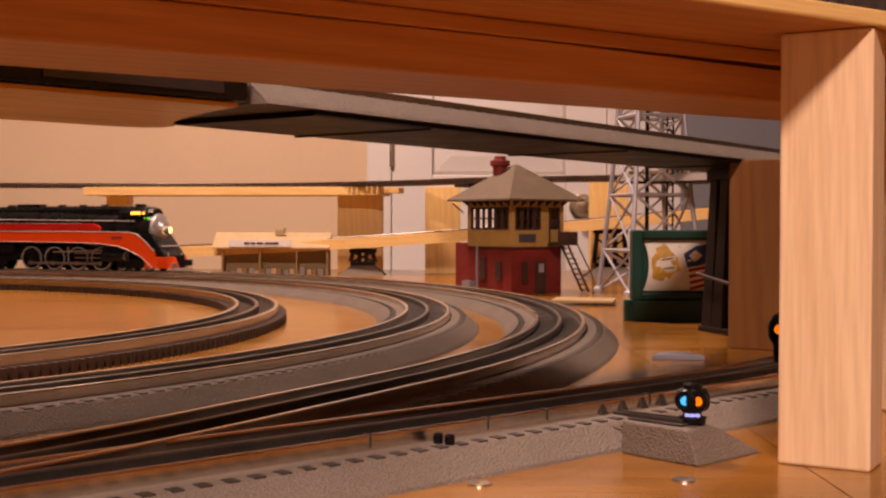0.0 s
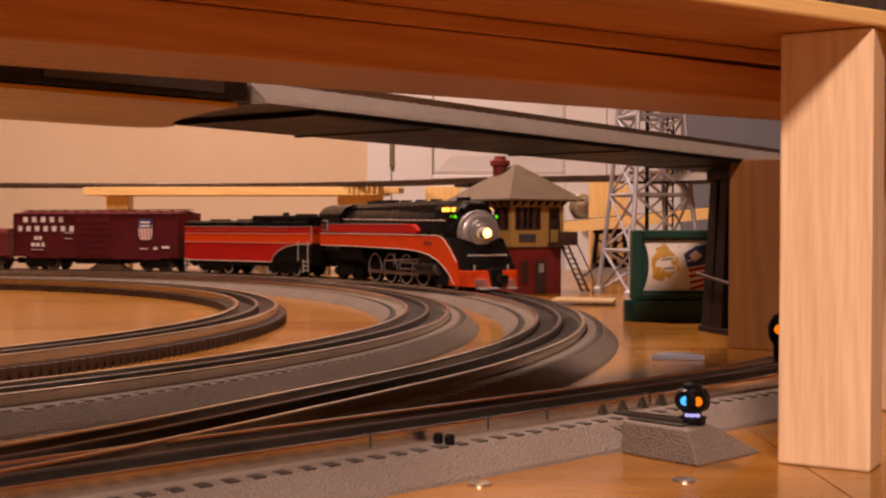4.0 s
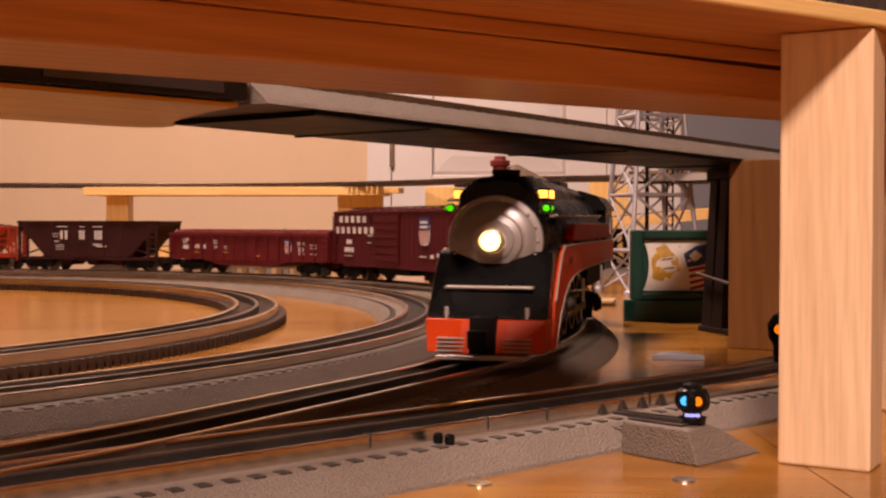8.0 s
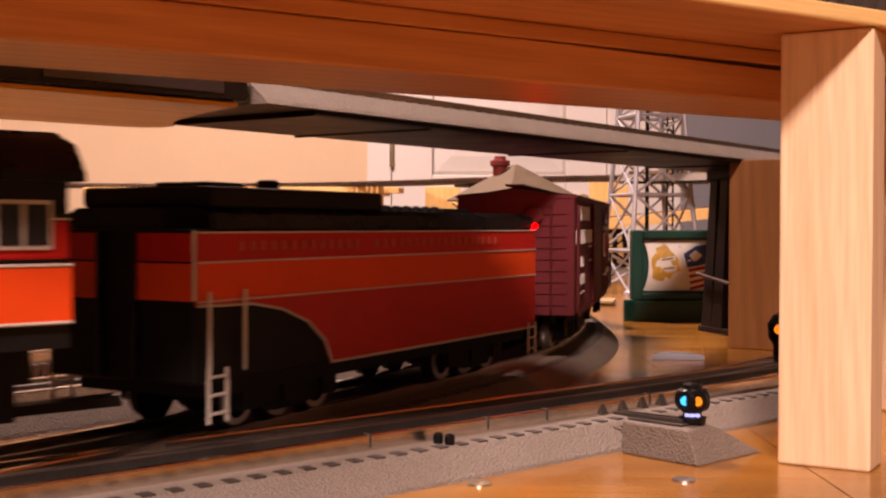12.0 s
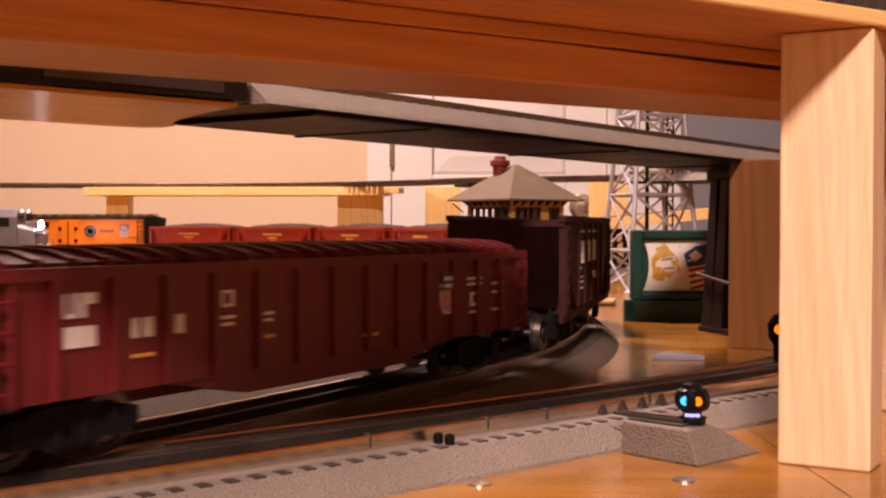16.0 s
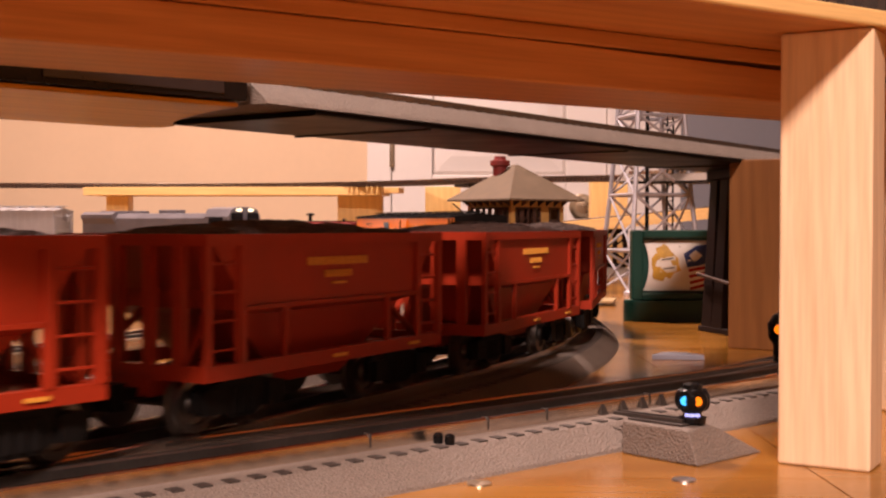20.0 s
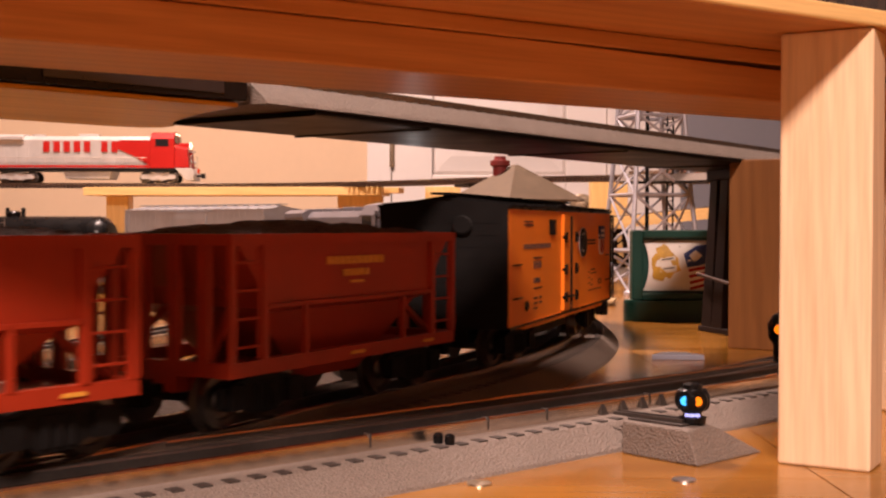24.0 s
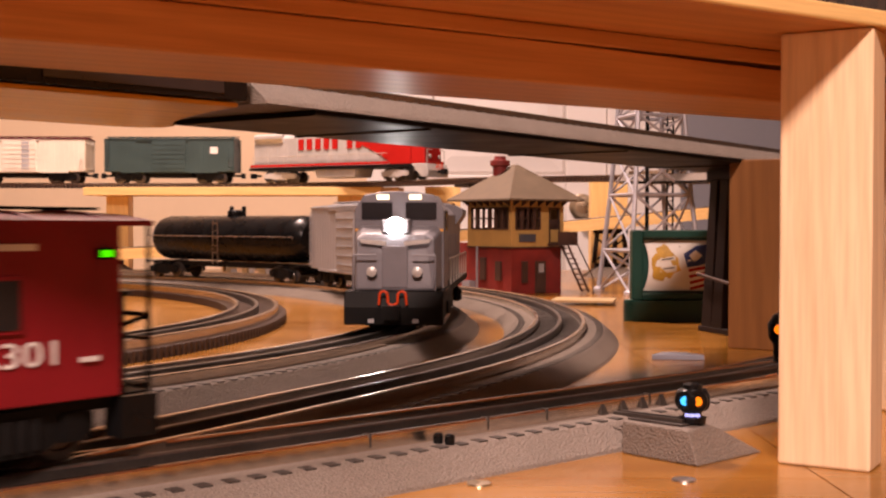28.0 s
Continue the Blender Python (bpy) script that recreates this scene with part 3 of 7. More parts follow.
g = Geo().prism([(0.004, 0.0395), (0.62, 0.0395), (0.62, -0.074), (-0.006, -0.074), (-0.020, -0.071), (-0.027, -0.063), (-0.026, -0.052), (-0.016, -0.038), (-0.006, -0.010), (0.001, 0.020)], -0.0022, -0.0004, "z")
part("plank", g, M_PLY, span, "glossy lacquered plank under the span", bevel=0.0008)


def board(name, x, y, ang, length, width, z0, z1, material, label, category="timber", group="", bevel=0.0008):
    """A board with its grain along its length, centred on its middle."""
    h = (z1 - z0) / 2
    return solo(name, Geo().box(-length / 2, length / 2, -width / 2, width / 2, -h, h), material, label, category, group, bevel=bevel, at=pose(x, y, (z0 + z1) / 2, 0, 0, ang))


def upright(name, x, y, ang, wide, deep, z0, z1, material, label, group="wooden risers"):
    """A wooden block on end: the grain runs up."""
    h = (z1 - z0) / 2
    ob = solo(name, Geo().box(-h, h, -wide / 2, wide / 2, -deep / 2, deep / 2), material, label, "wooden riser", group, bevel=0.0009)
    ob.matrix_basis = pose(x, y, (z0 + z1) / 2, 0, 0, ang) @ Matrix(((0, 1, 0, 0), (0, 0, 1, 0), (1, 0, 0, 0), (0, 0, 0, 1)))
    return ob


# Upper deck close to the camera, carried by the pale post.
AD = 33.0
ca, sa = math.cos(radians(AD)), math.sin(radians(AD))
fx, fy = 0.035, 0.4075
upright("deck_post", 0.1374, 0.4275, -31.5, 0.0318, 0.019, 0.0, 0.152, M_PINE, "pale planed pine post under the upper deck")
low_rail = Geo().prism([(-0.55, -0.007), (0.55, -0.007), (0.55, 0.0012), (0.1, 0.007), (-0.55, 0.007)], -0.0285, 0.0285, "y")
solo("lower_rail", low_rail, M_PINE_DARK, "stained pine board under the upper deck", "board", bevel=0.0008, at=pose(fx - 0.1 * ca - sa * 0.0285, fy - 0.1 * sa + ca * 0.0285, 0.1392, 0, 0, AD))
board("spacer_strip", fx - 0.1 * ca - sa * 0.0285, fy - 0.1 * sa + ca * 0.0285, AD, 1.1, 0.057, 0.1465, 0.1520, M_PINE_DARK, "thin stained pine strip between deck and rail", "board")
board("deck_board", fx - 0.1 * ca - sa * 0.00275, fy - 0.1 * sa + ca * 0.00275, AD, 1.1, 0.1165, 0.1522, 0.1578, M_PINE_DARK, "stained thin plywood deck of the upper level", "board")

board("edge_strip", fx - 0.1 * ca + sa * 0.0569, fy - 0.1 * sa - ca * 0.0569, AD, 1.1, 0.0026, 0.1522, 0.1578, M_RISER, "pale pine strip along the edge of the deck", "board")

# Track on the upper deck: ties and a rail show past its edge.
dt = thing("deck_track", "track with dark ties on the upper deck", "model track", "three-rail tracks", kind="structure", at=pose(fx + sa * 0.022, fy - ca * 0.022, 0.1578, 0, 0, AD))
for k in range(60):
    part("tie", Geo().box(-0.0022, 0.0022, -0.030, 0.030, 0, 0.006), M_TIE, dt, at=pose(-0.2 + k * 0.0085, 0, 0))
for o in (-GAUGE, 0, GAUGE):
    part("rail", Geo().box(-0.21, 0.32, o - 0.0015, o + 0.0015, 0.006, 0.0125), M_RAIL, dt)

upright("timber_post", 0.2265, 0.835, -32, 0.0480, 0.036, 0.0, 0.1296, M_AMBER_BLOCK, "amber stained timber post, its colour darkened for shade under the elevated track")
upright("timber_post", 0.2245, 0.56, 10, 0.05, 0.019, 0.0, 0.1520, M_PINE, "pale pine post beyond the near deck post")
upright("riser_block", -0.1475, 2.165, 0, 0.080, 0.036, 0.0, 0.1358, M_RISER, "broad pine block holding up the back track")
upright("riser_block", -0.0005, 2.105, 0, 0.061, 0.036, 0.0, 0.1508, M_RISER, "pine block holding up the back track")
upright("riser_block", 0.281, 2.06, 0, 0.062, 0.036, 0.0, 0.166, M_RISER, "pine block holding up the back track")
upright("riser_block", -0.588, 2.20, 0, 0.040, 0.036, 0.0, 0.1358, M_RISER, "narrow pine riser holding up the back boards")
upright("riser_block", -1.25, 2.21, 0, 0.080, 0.036, 0.0, 0.1508, M_RISER, "broad pine block holding up the back track")
board("support_plank", -0.368, 2.168, -6, 0.535, 0.10, 0.1360, 0.1505, M_RISER, "pale pine plank under the back track", "board")
board("shim_block", -0.095, 2.135, -16, 0.045, 0.03, 0.1402, 0.1505, M_RISER, "small wooden shim under the back track", "board")
board("shim_block", 0.045, 1.93, -40, 0.030, 0.05, 0.1445, 0.1495, M_TIE, "small dark shim under the back track", "board")

# The inclined plank of the ramp, and its bents.
incline = Track(-0.70, 2.125, radians(-8), [(1.5, 0)], 0.0)


def ramp_at(s):
    f = (s - 0.23) / 0.88
    return 0.044 + 0.034 * f + 0.030 * f * abs(f)


solo("ramp_plank", Geo().sweep(incline, 0.02, 1.4, [(-0.033, -0.016), (-0.033, 0.0), (0.033, 0.0), (0.033, -0.016)], 0.03, ramp_at), M_RISER, "pale inclined wooden plank of the ramp track", "plank")
t = thing("ramp_track", "dark-tied track climbing on the inclined plank", "model track", "three-rail tracks", kind="structure")
for o in (-0.0174, 0.0, 0.0174):
    part("rail", Geo().sweep(incline, 0.02, 1.4, rail_profile(o, 0.0020, 0.0045), 0.03, ramp_at), M_RAIL_DARK, t)
part("ties", Geo().sweep(incline, 0.02, 1.4, [(-0.026, 0.0003), (-0.026, 0.0020), (0.026, 0.0020), (0.026, 0.0003)], 0.03, ramp_at), M_RISER, t)


def bent(x, y, ang, top, wide, label, mound=True):
    """A dark trestle bent: cap, sill, four leaning posts and cross braces, on a grey foot."""
    b = thing("trestle_bent", label, "trestle", "trestle bents", at=pose(x, y, 0, 0, 0, ang))
    z0 = 0.0
    if mound:
        w = wide / 2
        part("foot", Geo().loft([[(-w - 0.022, -0.03, 0), (w + 0.022, -0.03, 0), (w + 0.022, 0.03, 0), (-w - 0.022, 0.03, 0)], [(-w - 0.002, -0.014, 0.016), (w + 0.002, -0.014, 0.016), (w + 0.002, 0.014, 0.016), (-w - 0.002, 0.014, 0.016)]]), M_BED, b, "grey moulded foot")
        z0 = 0.0165
    h = top - z0
    part("cap", Geo().box(-wide / 2 - 0.006, wide / 2 + 0.006, -0.006, 0.006, top - 0.008, top), M_TRESTLE, b, bevel=0.0006)
    part("sill", Geo().box(-wide / 2 - 0.004, wide / 2 + 0.004, -0.006, 0.006, z0, z0 + 0.006), M_TRESTLE, b, bevel=0.0006)
    for k in range(4):
        u = (k / 3 - 0.5) * wide
        lean = u * 0.22 if k in (0, 3) else 0
        part("post", Geo().loft([[(u + lean - 0.0035, -0.0035, z0 + 0.006), (u + lean + 0.0035, -0.0035, z0 + 0.006), (u + lean + 0.0035, 0.0035, z0 + 0.006), (u + lean - 0.0035, 0.0035, z0 + 0.006)], [(u - 0.0035, -0.0035, top - 0.008), (u + 0.0035, -0.0035, top - 0.008), (u + 0.0035, 0.0035, top - 0.008), (u - 0.0035, 0.0035, top - 0.008)]]), M_TRESTLE, b)
    for d in (1, -1):
        part("brace", Geo().cyl((-d * wide * 0.5, -0.005 * d, z0 + h * 0.2), (d * wide * 0.5, -0.005 * d, z0 + h * 0.75), 0.0018, n=6), M_TRESTLE, b)
    return b


for s, w in ((0.570, 0.034), (0.12, 0.034), (0.985, 0.044)):
    x, y, h = incline.at(s)
    bent(x, y, 0, ramp_at(s) - 0.0165, w, "dark brown trestle bent on a grey foot under the ramp")

# The tall brown pier beside the timber post.
pier = thing("trestle_pier", "tall dark brown plastic trestle pier with a clip", "trestle", "trestle bents", at=pose(0.2270, 0.925, 0, 0, 0, -75))
part("cap", Geo().box(-0.036, 0.036, -0.010, 0.010, 0.120, 0.1298), M_TRESTLE, pier, bevel=0.001)
for u in (-0.026, -0.009, 0.009, 0.026):
    lean = 0.012 if u > 0 else -0.012
    part("post", Geo().loft([[(u + lean - 0.0085, -0.0085, 0.002), (u + lean + 0.0085, -0.0085, 0.002), (u + lean + 0.0085, 0.0085, 0.002), (u + lean - 0.0085, 0.0085, 0.002)], [(u - 0.006, -0.0085, 0.12), (u + 0.006, -0.0085, 0.12), (u + 0.006, 0.0085, 0.12), (u - 0.006, 0.0085, 0.12)]]), M_TRESTLE, pier, bevel=0.0006)
part("sill", Geo().box(-0.050, 0.050, -0.009, 0.009, 0.0, 0.0045), M_TRESTLE, pier, bevel=0.0006)
part("clip", Geo().cyl((-0.044, -0.013, 0.046), (0.030, -0.013, 0.038), 0.0014, n=8), M_TRIM, pier, "dull metal clip across the pier")

# ---- signal tower ----
tower = thing("signal_tower", "red and cream model signal tower with hipped roof and stair", "model building", at=pose(0.083, 1.470, 0, 0, 0, 37))
A0 = 0.086
part("lower_wall", Geo().box(0.002, A0 - 0.002, 0.002, A0 - 0.002, 0, 0.0575), M_BRICK, tower, "dark red lower storey")
for wall_box in ((0, A0, 0, 0.0015, 0.058, 0.079), (0, 0.0015, 0.0015, A0, 0.058, 0.079), (A0 - 0.0015, A0, 0.0015, A0, 0.058, 0.115), (0.0015, A0 - 0.0015, A0 - 0.0015, A0, 0.058, 0.079), (0, A0, 0, 0.0015, 0.1065, 0.115), (0, 0.0015, 0.0015, A0, 0.1065, 0.115), (0.0015, A0 - 0.0015, A0 - 0.0015, A0, 0.1065, 0.115), (0, 0.006, 0, 0.0015, 0.079, 0.1065), (0.047, 0.061, 0, 0.0015, 0.079, 0.1065), (0.079, A0, 0, 0.0015, 0.079, 0.1065), (0, 0.0015, 0.0015, 0.005, 0.079, 0.1065), (0, 0.0015, A0 - 0.008, A0, 0.079, 0.1065)):
    part("upper_wall", Geo().box(*wall_box), M_CREAM, tower, "cream upper storey wall")
# Core added inside so that the upper windows look into darkness.
part("inner_partition", Geo().box(0.020, 0.066, 0.030, 0.034, 0.0582, 0.1145).box(0.030, 0.034, 0.034, 0.070, 0.0582, 0.1145), M_TRIM, tower, "dark brown core added to darken the inside")
part("floor", Geo().box(-0.001, A0 + 0.001, -0.001, A0 + 0.001, 0.0565, 0.0580), M_TRIM, tower)
e = 0.019
ez = 0.1165
roof = Geo().loft([[(-e, -e, ez - 0.002), (A0 + e, -e, ez - 0.002), (A0 + e, A0 + e, ez - 0.002), (-e, A0 + e, ez - 0.002)], [(-e, -e, ez), (A0 + e, -e, ez), (A0 + e, A0 + e, ez), (-e, A0 + e, ez)], [(A0 * 0.47, A0 * 0.47, 0.161), (A0 * 0.53, A0 * 0.47, 0.161), (A0 * 0.53, A0 * 0.53, 0.161), (A0 * 0.47, A0 * 0.53, 0.161)]])
rf = part("roof", roof, M_ROOF, tower, "brown-grey hipped roof")
part("chimney", Geo().lathe([(0.009, 0.138), (0.009, 0.163), (0.0125, 0.165), (0.0125, 0.171), (0.008, 0.172), (0.007, 0.177), (0.0005, 0.177)], 16, pose(0.030, 0.058, -0.005)), M_BRICK, rf, "dark red chimney pot", smooth=True)
for k in range(7):
    u = 0.004 + k * 0.0132
    part("bracket", Geo().prism([(0, 0.1145), (-0.012, 0.1145), (0, 0.108)], u - 0.001, u + 0.001, "x"), M_TRIM, tower)
    part("bracket", Geo().prism([(0, 0.1145), (-0.012, 0.1145), (0, 0.108)], u - 0.001, u + 0.001, "y"), M_TRIM, tower)


def sash(parent, a, b, face, z0, z1, n, rows=2):
    """A window: brown frame, mullions and a pane, on the x-facing or y-facing front."""
    def bar(u0, u1, w0, w1):
        return (u0, u1, -0.0012, 0.0018, w0, w1) if face == "y" else (-0.0012, 0.0018, u0, u1, w0, w1)
    f = Geo()
    f.box(*bar(a, a + 0.002, z0, z1)).box(*bar(b - 0.002, b, z0, z1)).box(*bar(a + 0.002, b - 0.002, z0, z0 + 0.002)).box(*bar(a + 0.002, b - 0.002, z1 - 0.002, z1))
    w = part("window", f, M_TRIM, parent, "dark brown framed window")
    for k in range(1, n):
        u = a + (b - a) * k / n
        part("mullion", Geo().box(*bar(u - 0.0016 * (k % 2) - 0.0011, u + 0.0016 * (k % 2) + 0.0011, z0 + 0.002, z1 - 0.002)), M_TRIM, w)
    zc = (z0 + z1) / 2
    part("rail", Geo().box(*[v + (0.0004 if i in (3,) and face == "y" else 0) for i, v in enumerate(bar(a + 0.002, b - 0.002, zc - 0.0009, zc + 0.0009))]), M_TRIM, w)
    return w


sash(tower, 0.006, 0.047, "y", 0.079, 0.1065, 4)
sash(tower, 0.005, A0 - 0.008, "x", 0.079, 0.1065, 6)
sash(tower, 0.061, 0.079, "y", 0.0615, 0.1065, 1)
part("door", Geo().box(0.063, 0.077, 0.0004, 0.0012, 0.0635, 0.092), M_TRIM, tower, "brown upper door")
part("sign", Geo().box(0.012, 0.038, -0.0022, -0.0006, 0.064, 0.0735), M_SLATE, tower, "small dark grey sign plate")
# Ground-floor panes are painted pale for the light showing through.
for face, spans in (("y", ((0.018, 0.026, 0.014, 0.040),)), ("x", ((0.020, 0.030, 0.016, 0.040), (0.050, 0.060, 0.016, 0.044)))):
    for a, b, z0, z1 in spans:
        w = sash(tower, a, b, face, z0, z1, 2)
        if face == "y":
            part("pane", Geo().box(a + 0.002, b - 0.002, 0.0008, 0.0014, z0 + 0.002, z1 - 0.002), M_PANE, w)
        else:
            part("pane", Geo().box(0.0008, 0.0014, a + 0.002, b - 0.002, z0 + 0.002, z1 - 0.002), M_PANE, w)
part("lower_door", Geo().box(0.040, 0.056, -0.0008, 0.0018, 0.001, 0.040), M_TRIM, tower, "dark brown ground-floor door")
part("transom", Geo().box(0.044, 0.052, -0.0014, -0.0006, 0.026, 0.037), M_GREY_CAR, tower)
part("lean_to", Geo().box(0.004, 0.036, A0 - 0.001, A0 + 0.030, 0, 0.062), M_BRICK, tower, "dark red lean-to at the back")
part("meter_box", Geo().box(-0.010, 0.0, 0.070, 0.085, 0.001, 0.014), M_WALL_GREY, tower, "grey utility box")
part("downpipe", Geo().cyl((-0.002, 0.064, 0.002), (-0.002, 0.064, 0.058), 0.0014, n=8), M_WALL_GREY, tower)
part("lamp_bracket", Geo().cyl((-0.003, A0 + 0.004, 0.100), (-0.012, A0 + 0.016, 0.112), 0.001, n=6), M_TRIM, tower)
part("landing", Geo().box(0.058, A0 + 0.004, -0.020, -0.0008, 0.0595, 0.0615), M_TRIM, tower)
part("landing_wall", Geo().box(0.058, A0 + 0.004, -0.0208, -0.020, 0.0600, 0.0765).box(A0 + 0.004, A0 + 0.0048, -0.0208, 0, 0.0600, 0.0765), M_TRIM, tower, "brown boarded landing rail")
stair = part("stair", Geo().cyl((0.062, -0.022, 0.060), (0.094, -0.026, 0.002), 0.0014, n=6).cyl((0.062, -0.034, 0.060), (0.094, -0.038, 0.002), 0.0014, n=6), M_TRIM, tower, "steep brown outside stair")
for k in range(9):
    f = (k + 0.5) / 9
    part("step", Geo().box(0.0605 + 0.032 * f, 0.0665 + 0.032 * f, -0.038 - 0.004 * (f - 1), -0.022 - 0.004 * f, 0.059 - 0.058 * f, 0.0602 - 0.058 * f), M_TRIM, stair)
part("handrail", Geo().cyl((0.066, -0.036, 0.076), (0.099, -0.040, 0.020), 0.0009, n=6).cyl((0.099, -0.040, 0.020), (0.099, -0.040, 0.0), 0.0009, n=6), M_TRIM, stair)

# ---- lattice tower ----
lat = thing("lattice_tower", "tall silver plastic lattice tower with a black ladder", "model tower", at=pose(0.2624, 1.535, 0, 0, 0, 15.8))


def leg_at(k, z):
    r = 0.0692 - 0.0190 * min(z, 0.15) / 0.15 - 0.008 * max(0, z - 0.15) / 0.1
    a = radians(45 + 90 * k)
    return Vector((r * math.cos(a), r * math.sin(a), z))


levels = (0.0, 0.053, 0.123, 0.178, 0.222, 0.26)
for k in range(4):
    g = Geo()
    for i in range(len(levels) - 1):
        g.cyl(leg_at(k, levels[i]), leg_at(k, levels[i + 1]), 0.0031, n=8)
    part("leg", g, M_GALV, lat, smooth=True)
    part("foot", Geo().lathe([(0.008, 0), (0.008, 0.003), (0.005, 0.005)], 12, Matrix.Translation(leg_at(k, 0))), M_GALV, lat)
    for i in range(len(levels) - 1):
        if i:
            part("strut", Geo().cyl(leg_at(k, levels[i]), leg_at(k + 1, levels[i]), 0.0023, n=6), M_GALV, lat)
        part("brace", Geo().cyl(leg_at(k, levels[i]), leg_at(k + 1, levels[i + 1]), 0.0017, n=6), M_GALV, lat)
        part("brace", Geo().cyl(leg_at(k + 1, levels[i]), leg_at(k, levels[i + 1]), 0.0017, n=6), M_GALV, lat)
part("top_plate", Geo().box(-0.034, 0.034, -0.034, 0.034, 0.26, 0.263), M_GALV, lat)
lad = part("ladder", Geo().cyl((0.030, 0.012, 0.0), (0.030, 0.012, 0.26), 0.0012, n=6).cyl((0.030, -0.004, 0.0), (0.030, -0.004, 0.26), 0.0012, n=6), M_BLACK, lat, "thin black ladder")
for k in range(26):
    part("rung", Geo().cyl((0.030, 0.012, 0.006 + k * 0.01), (0.030, -0.004, 0.006 + k * 0.01), 0.0007, n=5), M_BLACK, lad)
part("mast", Geo().cyl((-0.004, 0, 0), (-0.004, 0, 0.26), 0.0026, n=8), M_BLACK, lat, "black pole inside the tower")

# ---- billboard ----
bill = thing("billboard", "dark green billboard with a curved cream poster", "model billboard", at=pose(0.1605, 1.070, 0, 0, 0, 2))
base = Geo()
pts = []
W = 0.128
for i in range(9):
    a = math.pi / 2 + math.pi * i / 8
    pts.append((0.011 + 0.011 * math.cos(a), 0.012 * math.sin(a)))
for i in range(9):
    a = -math.pi / 2 + math.pi * i / 8
    pts.append((W - 0.011 + 0.011 * math.cos(a), 0.012 * math.sin(a)))
part("plinth", Geo().prism(pts, 0, 0.0185, "z"), M_GREEN, bill, "ribbed dark green plinth", smooth=True)
for k in range(5):
    part("rib", Geo().prism([(u * 1.0 + (0.0008 if u > W / 2 else -0.0008), w * 1.07) for u, w in pts], 0.002 + k * 0.0034, 0.0034 + k * 0.0034, "z"), M_GREEN, bill)
F0, F1 = 0.006, W - 0.006
part("frame", Geo().box(F0, F0 + 0.0095, -0.007, 0.007, 0.0187, 0.0805).box(F1 - 0.0095, F1, -0.007, 0.007, 0.0187, 0.0805).box(F0 + 0.0095, F1 - 0.0095, -0.007, 0.007, 0.0735, 0.0805).box(F0 + 0.0095, F1 - 0.0095, -0.007, 0.007, 0.0187, 0.0245), M_GREEN, bill, bevel=0.0012)
part("backing", Geo().box(F0 + 0.0095, F1 - 0.0095, 0.003, 0.0055, 0.0245, 0.0735), M_GREEN, bill)
rings = []
for k in range(11):
    f = k / 10
    z = 0.0265 + 0.045 * f
    bow = -0.0035 + 0.010 * (2 * f - 1) ** 2 * 0.55
    inset = 0.0065 * (2 * f - 1) ** 2
    rings.append([(F0 + 0.0155 - inset * 0.6, bow, z), (F1 - 0.0155 + inset * 0.6, bow, z)])
poster = Geo()
for k in range(10):
    poster.add(rings[k] + rings[k + 1], [(0, 1, 3, 2)])
poster.add([(x, y + 0.001, z) for r in rings for x, y, z in r], [(2 * k, 2 * k + 1, 2 * k + 3, 2 * k + 2) for k in range(10)])
ps = part("poster", poster, M_PAPER, bill, "curved cream poster with emblem and flag")


def on_poster(u, z):
    f = (z - 0.0265) / 0.045
    return (u, -0.0035 + 0.0055 * (2 * f - 1) ** 2 - 0.0006, z)


def decal(name, polys, material, label=""):
    q = Geo()
    for poly in polys:
        n = len(poly)
        vs = [on_poster(u, z) for u, z in poly]
        q.add(vs + [(x, y + 0.0003, z) for x, y, z in vs], [tuple(range(n)), tuple(range(n, 2 * n))[::-1]] + [(i, n + i, n + (i + 1) % n, (i + 1) % n) for i in range(n)])
    return part(name, q, material, ps, label)


rr = random.Random(3)
blob = lambda cx, cz, r, n=14, j=0.25: [(cx + r * (1 + rr.uniform(-j, j)) * math.cos(2 * math.pi * i / n), cz + r * (1 + rr.uniform(-j, j)) * math.sin(2 * math.pi * i / n)) for i in range(n)]
decal("emblem", [blob(0.037, 0.050, 0.0125), blob(0.034, 0.062, 0.0055), blob(0.030, 0.041, 0.006)], M_GOLD, "gold scrolled emblem")
decal("scroll", [[(0.031, 0.052), (0.045, 0.054), (0.045, 0.0575), (0.031, 0.0555)], [(0.0315, 0.042), (0.046, 0.044), (0.046, 0.0495), (0.0315, 0.0475)]], M_CREAM_CAR, "pale scroll")
decal("lettering_bar", [[(0.033, 0.0535), (0.043, 0.055), (0.043, 0.0562), (0.033, 0.0547)], [(0.034, 0.0455), (0.044, 0.0468), (0.044, 0.0478), (0.034, 0.0465)]], M_LETTER_BLACK, "unreadable dark lettering")
decal("flag_pole", [[(0.0485, 0.0665), (0.0495, 0.0668), (0.0605, 0.0275), (0.0590, 0.0275)]], M_ROD)
decal("flag_canton", [[(0.0525, 0.0595), (0.064, 0.0665), (0.075, 0.068), (0.075, 0.052), (0.066, 0.049), (0.0555, 0.0475)]], M_BLUE, "blue flag canton")
decal("flag_stripe", [[(0.0565 + k * 0.0008, 0.046 - k * 0.0055), (0.078, 0.0500 - k * 0.0050), (0.078, 0.0472 - k * 0.0050), (0.0573 + k * 0.0008, 0.0434 - k * 0.0055)] for k in range(4)], M_RED, "red flag stripes")

# ---- produce stand ----
stand = thing("produce_stand", "cream wooden model produce stand with gabled roof and crates", "model building", at=pose(-0.3755, 2.03, 0, 0, 0, -1))
LX = 0.182
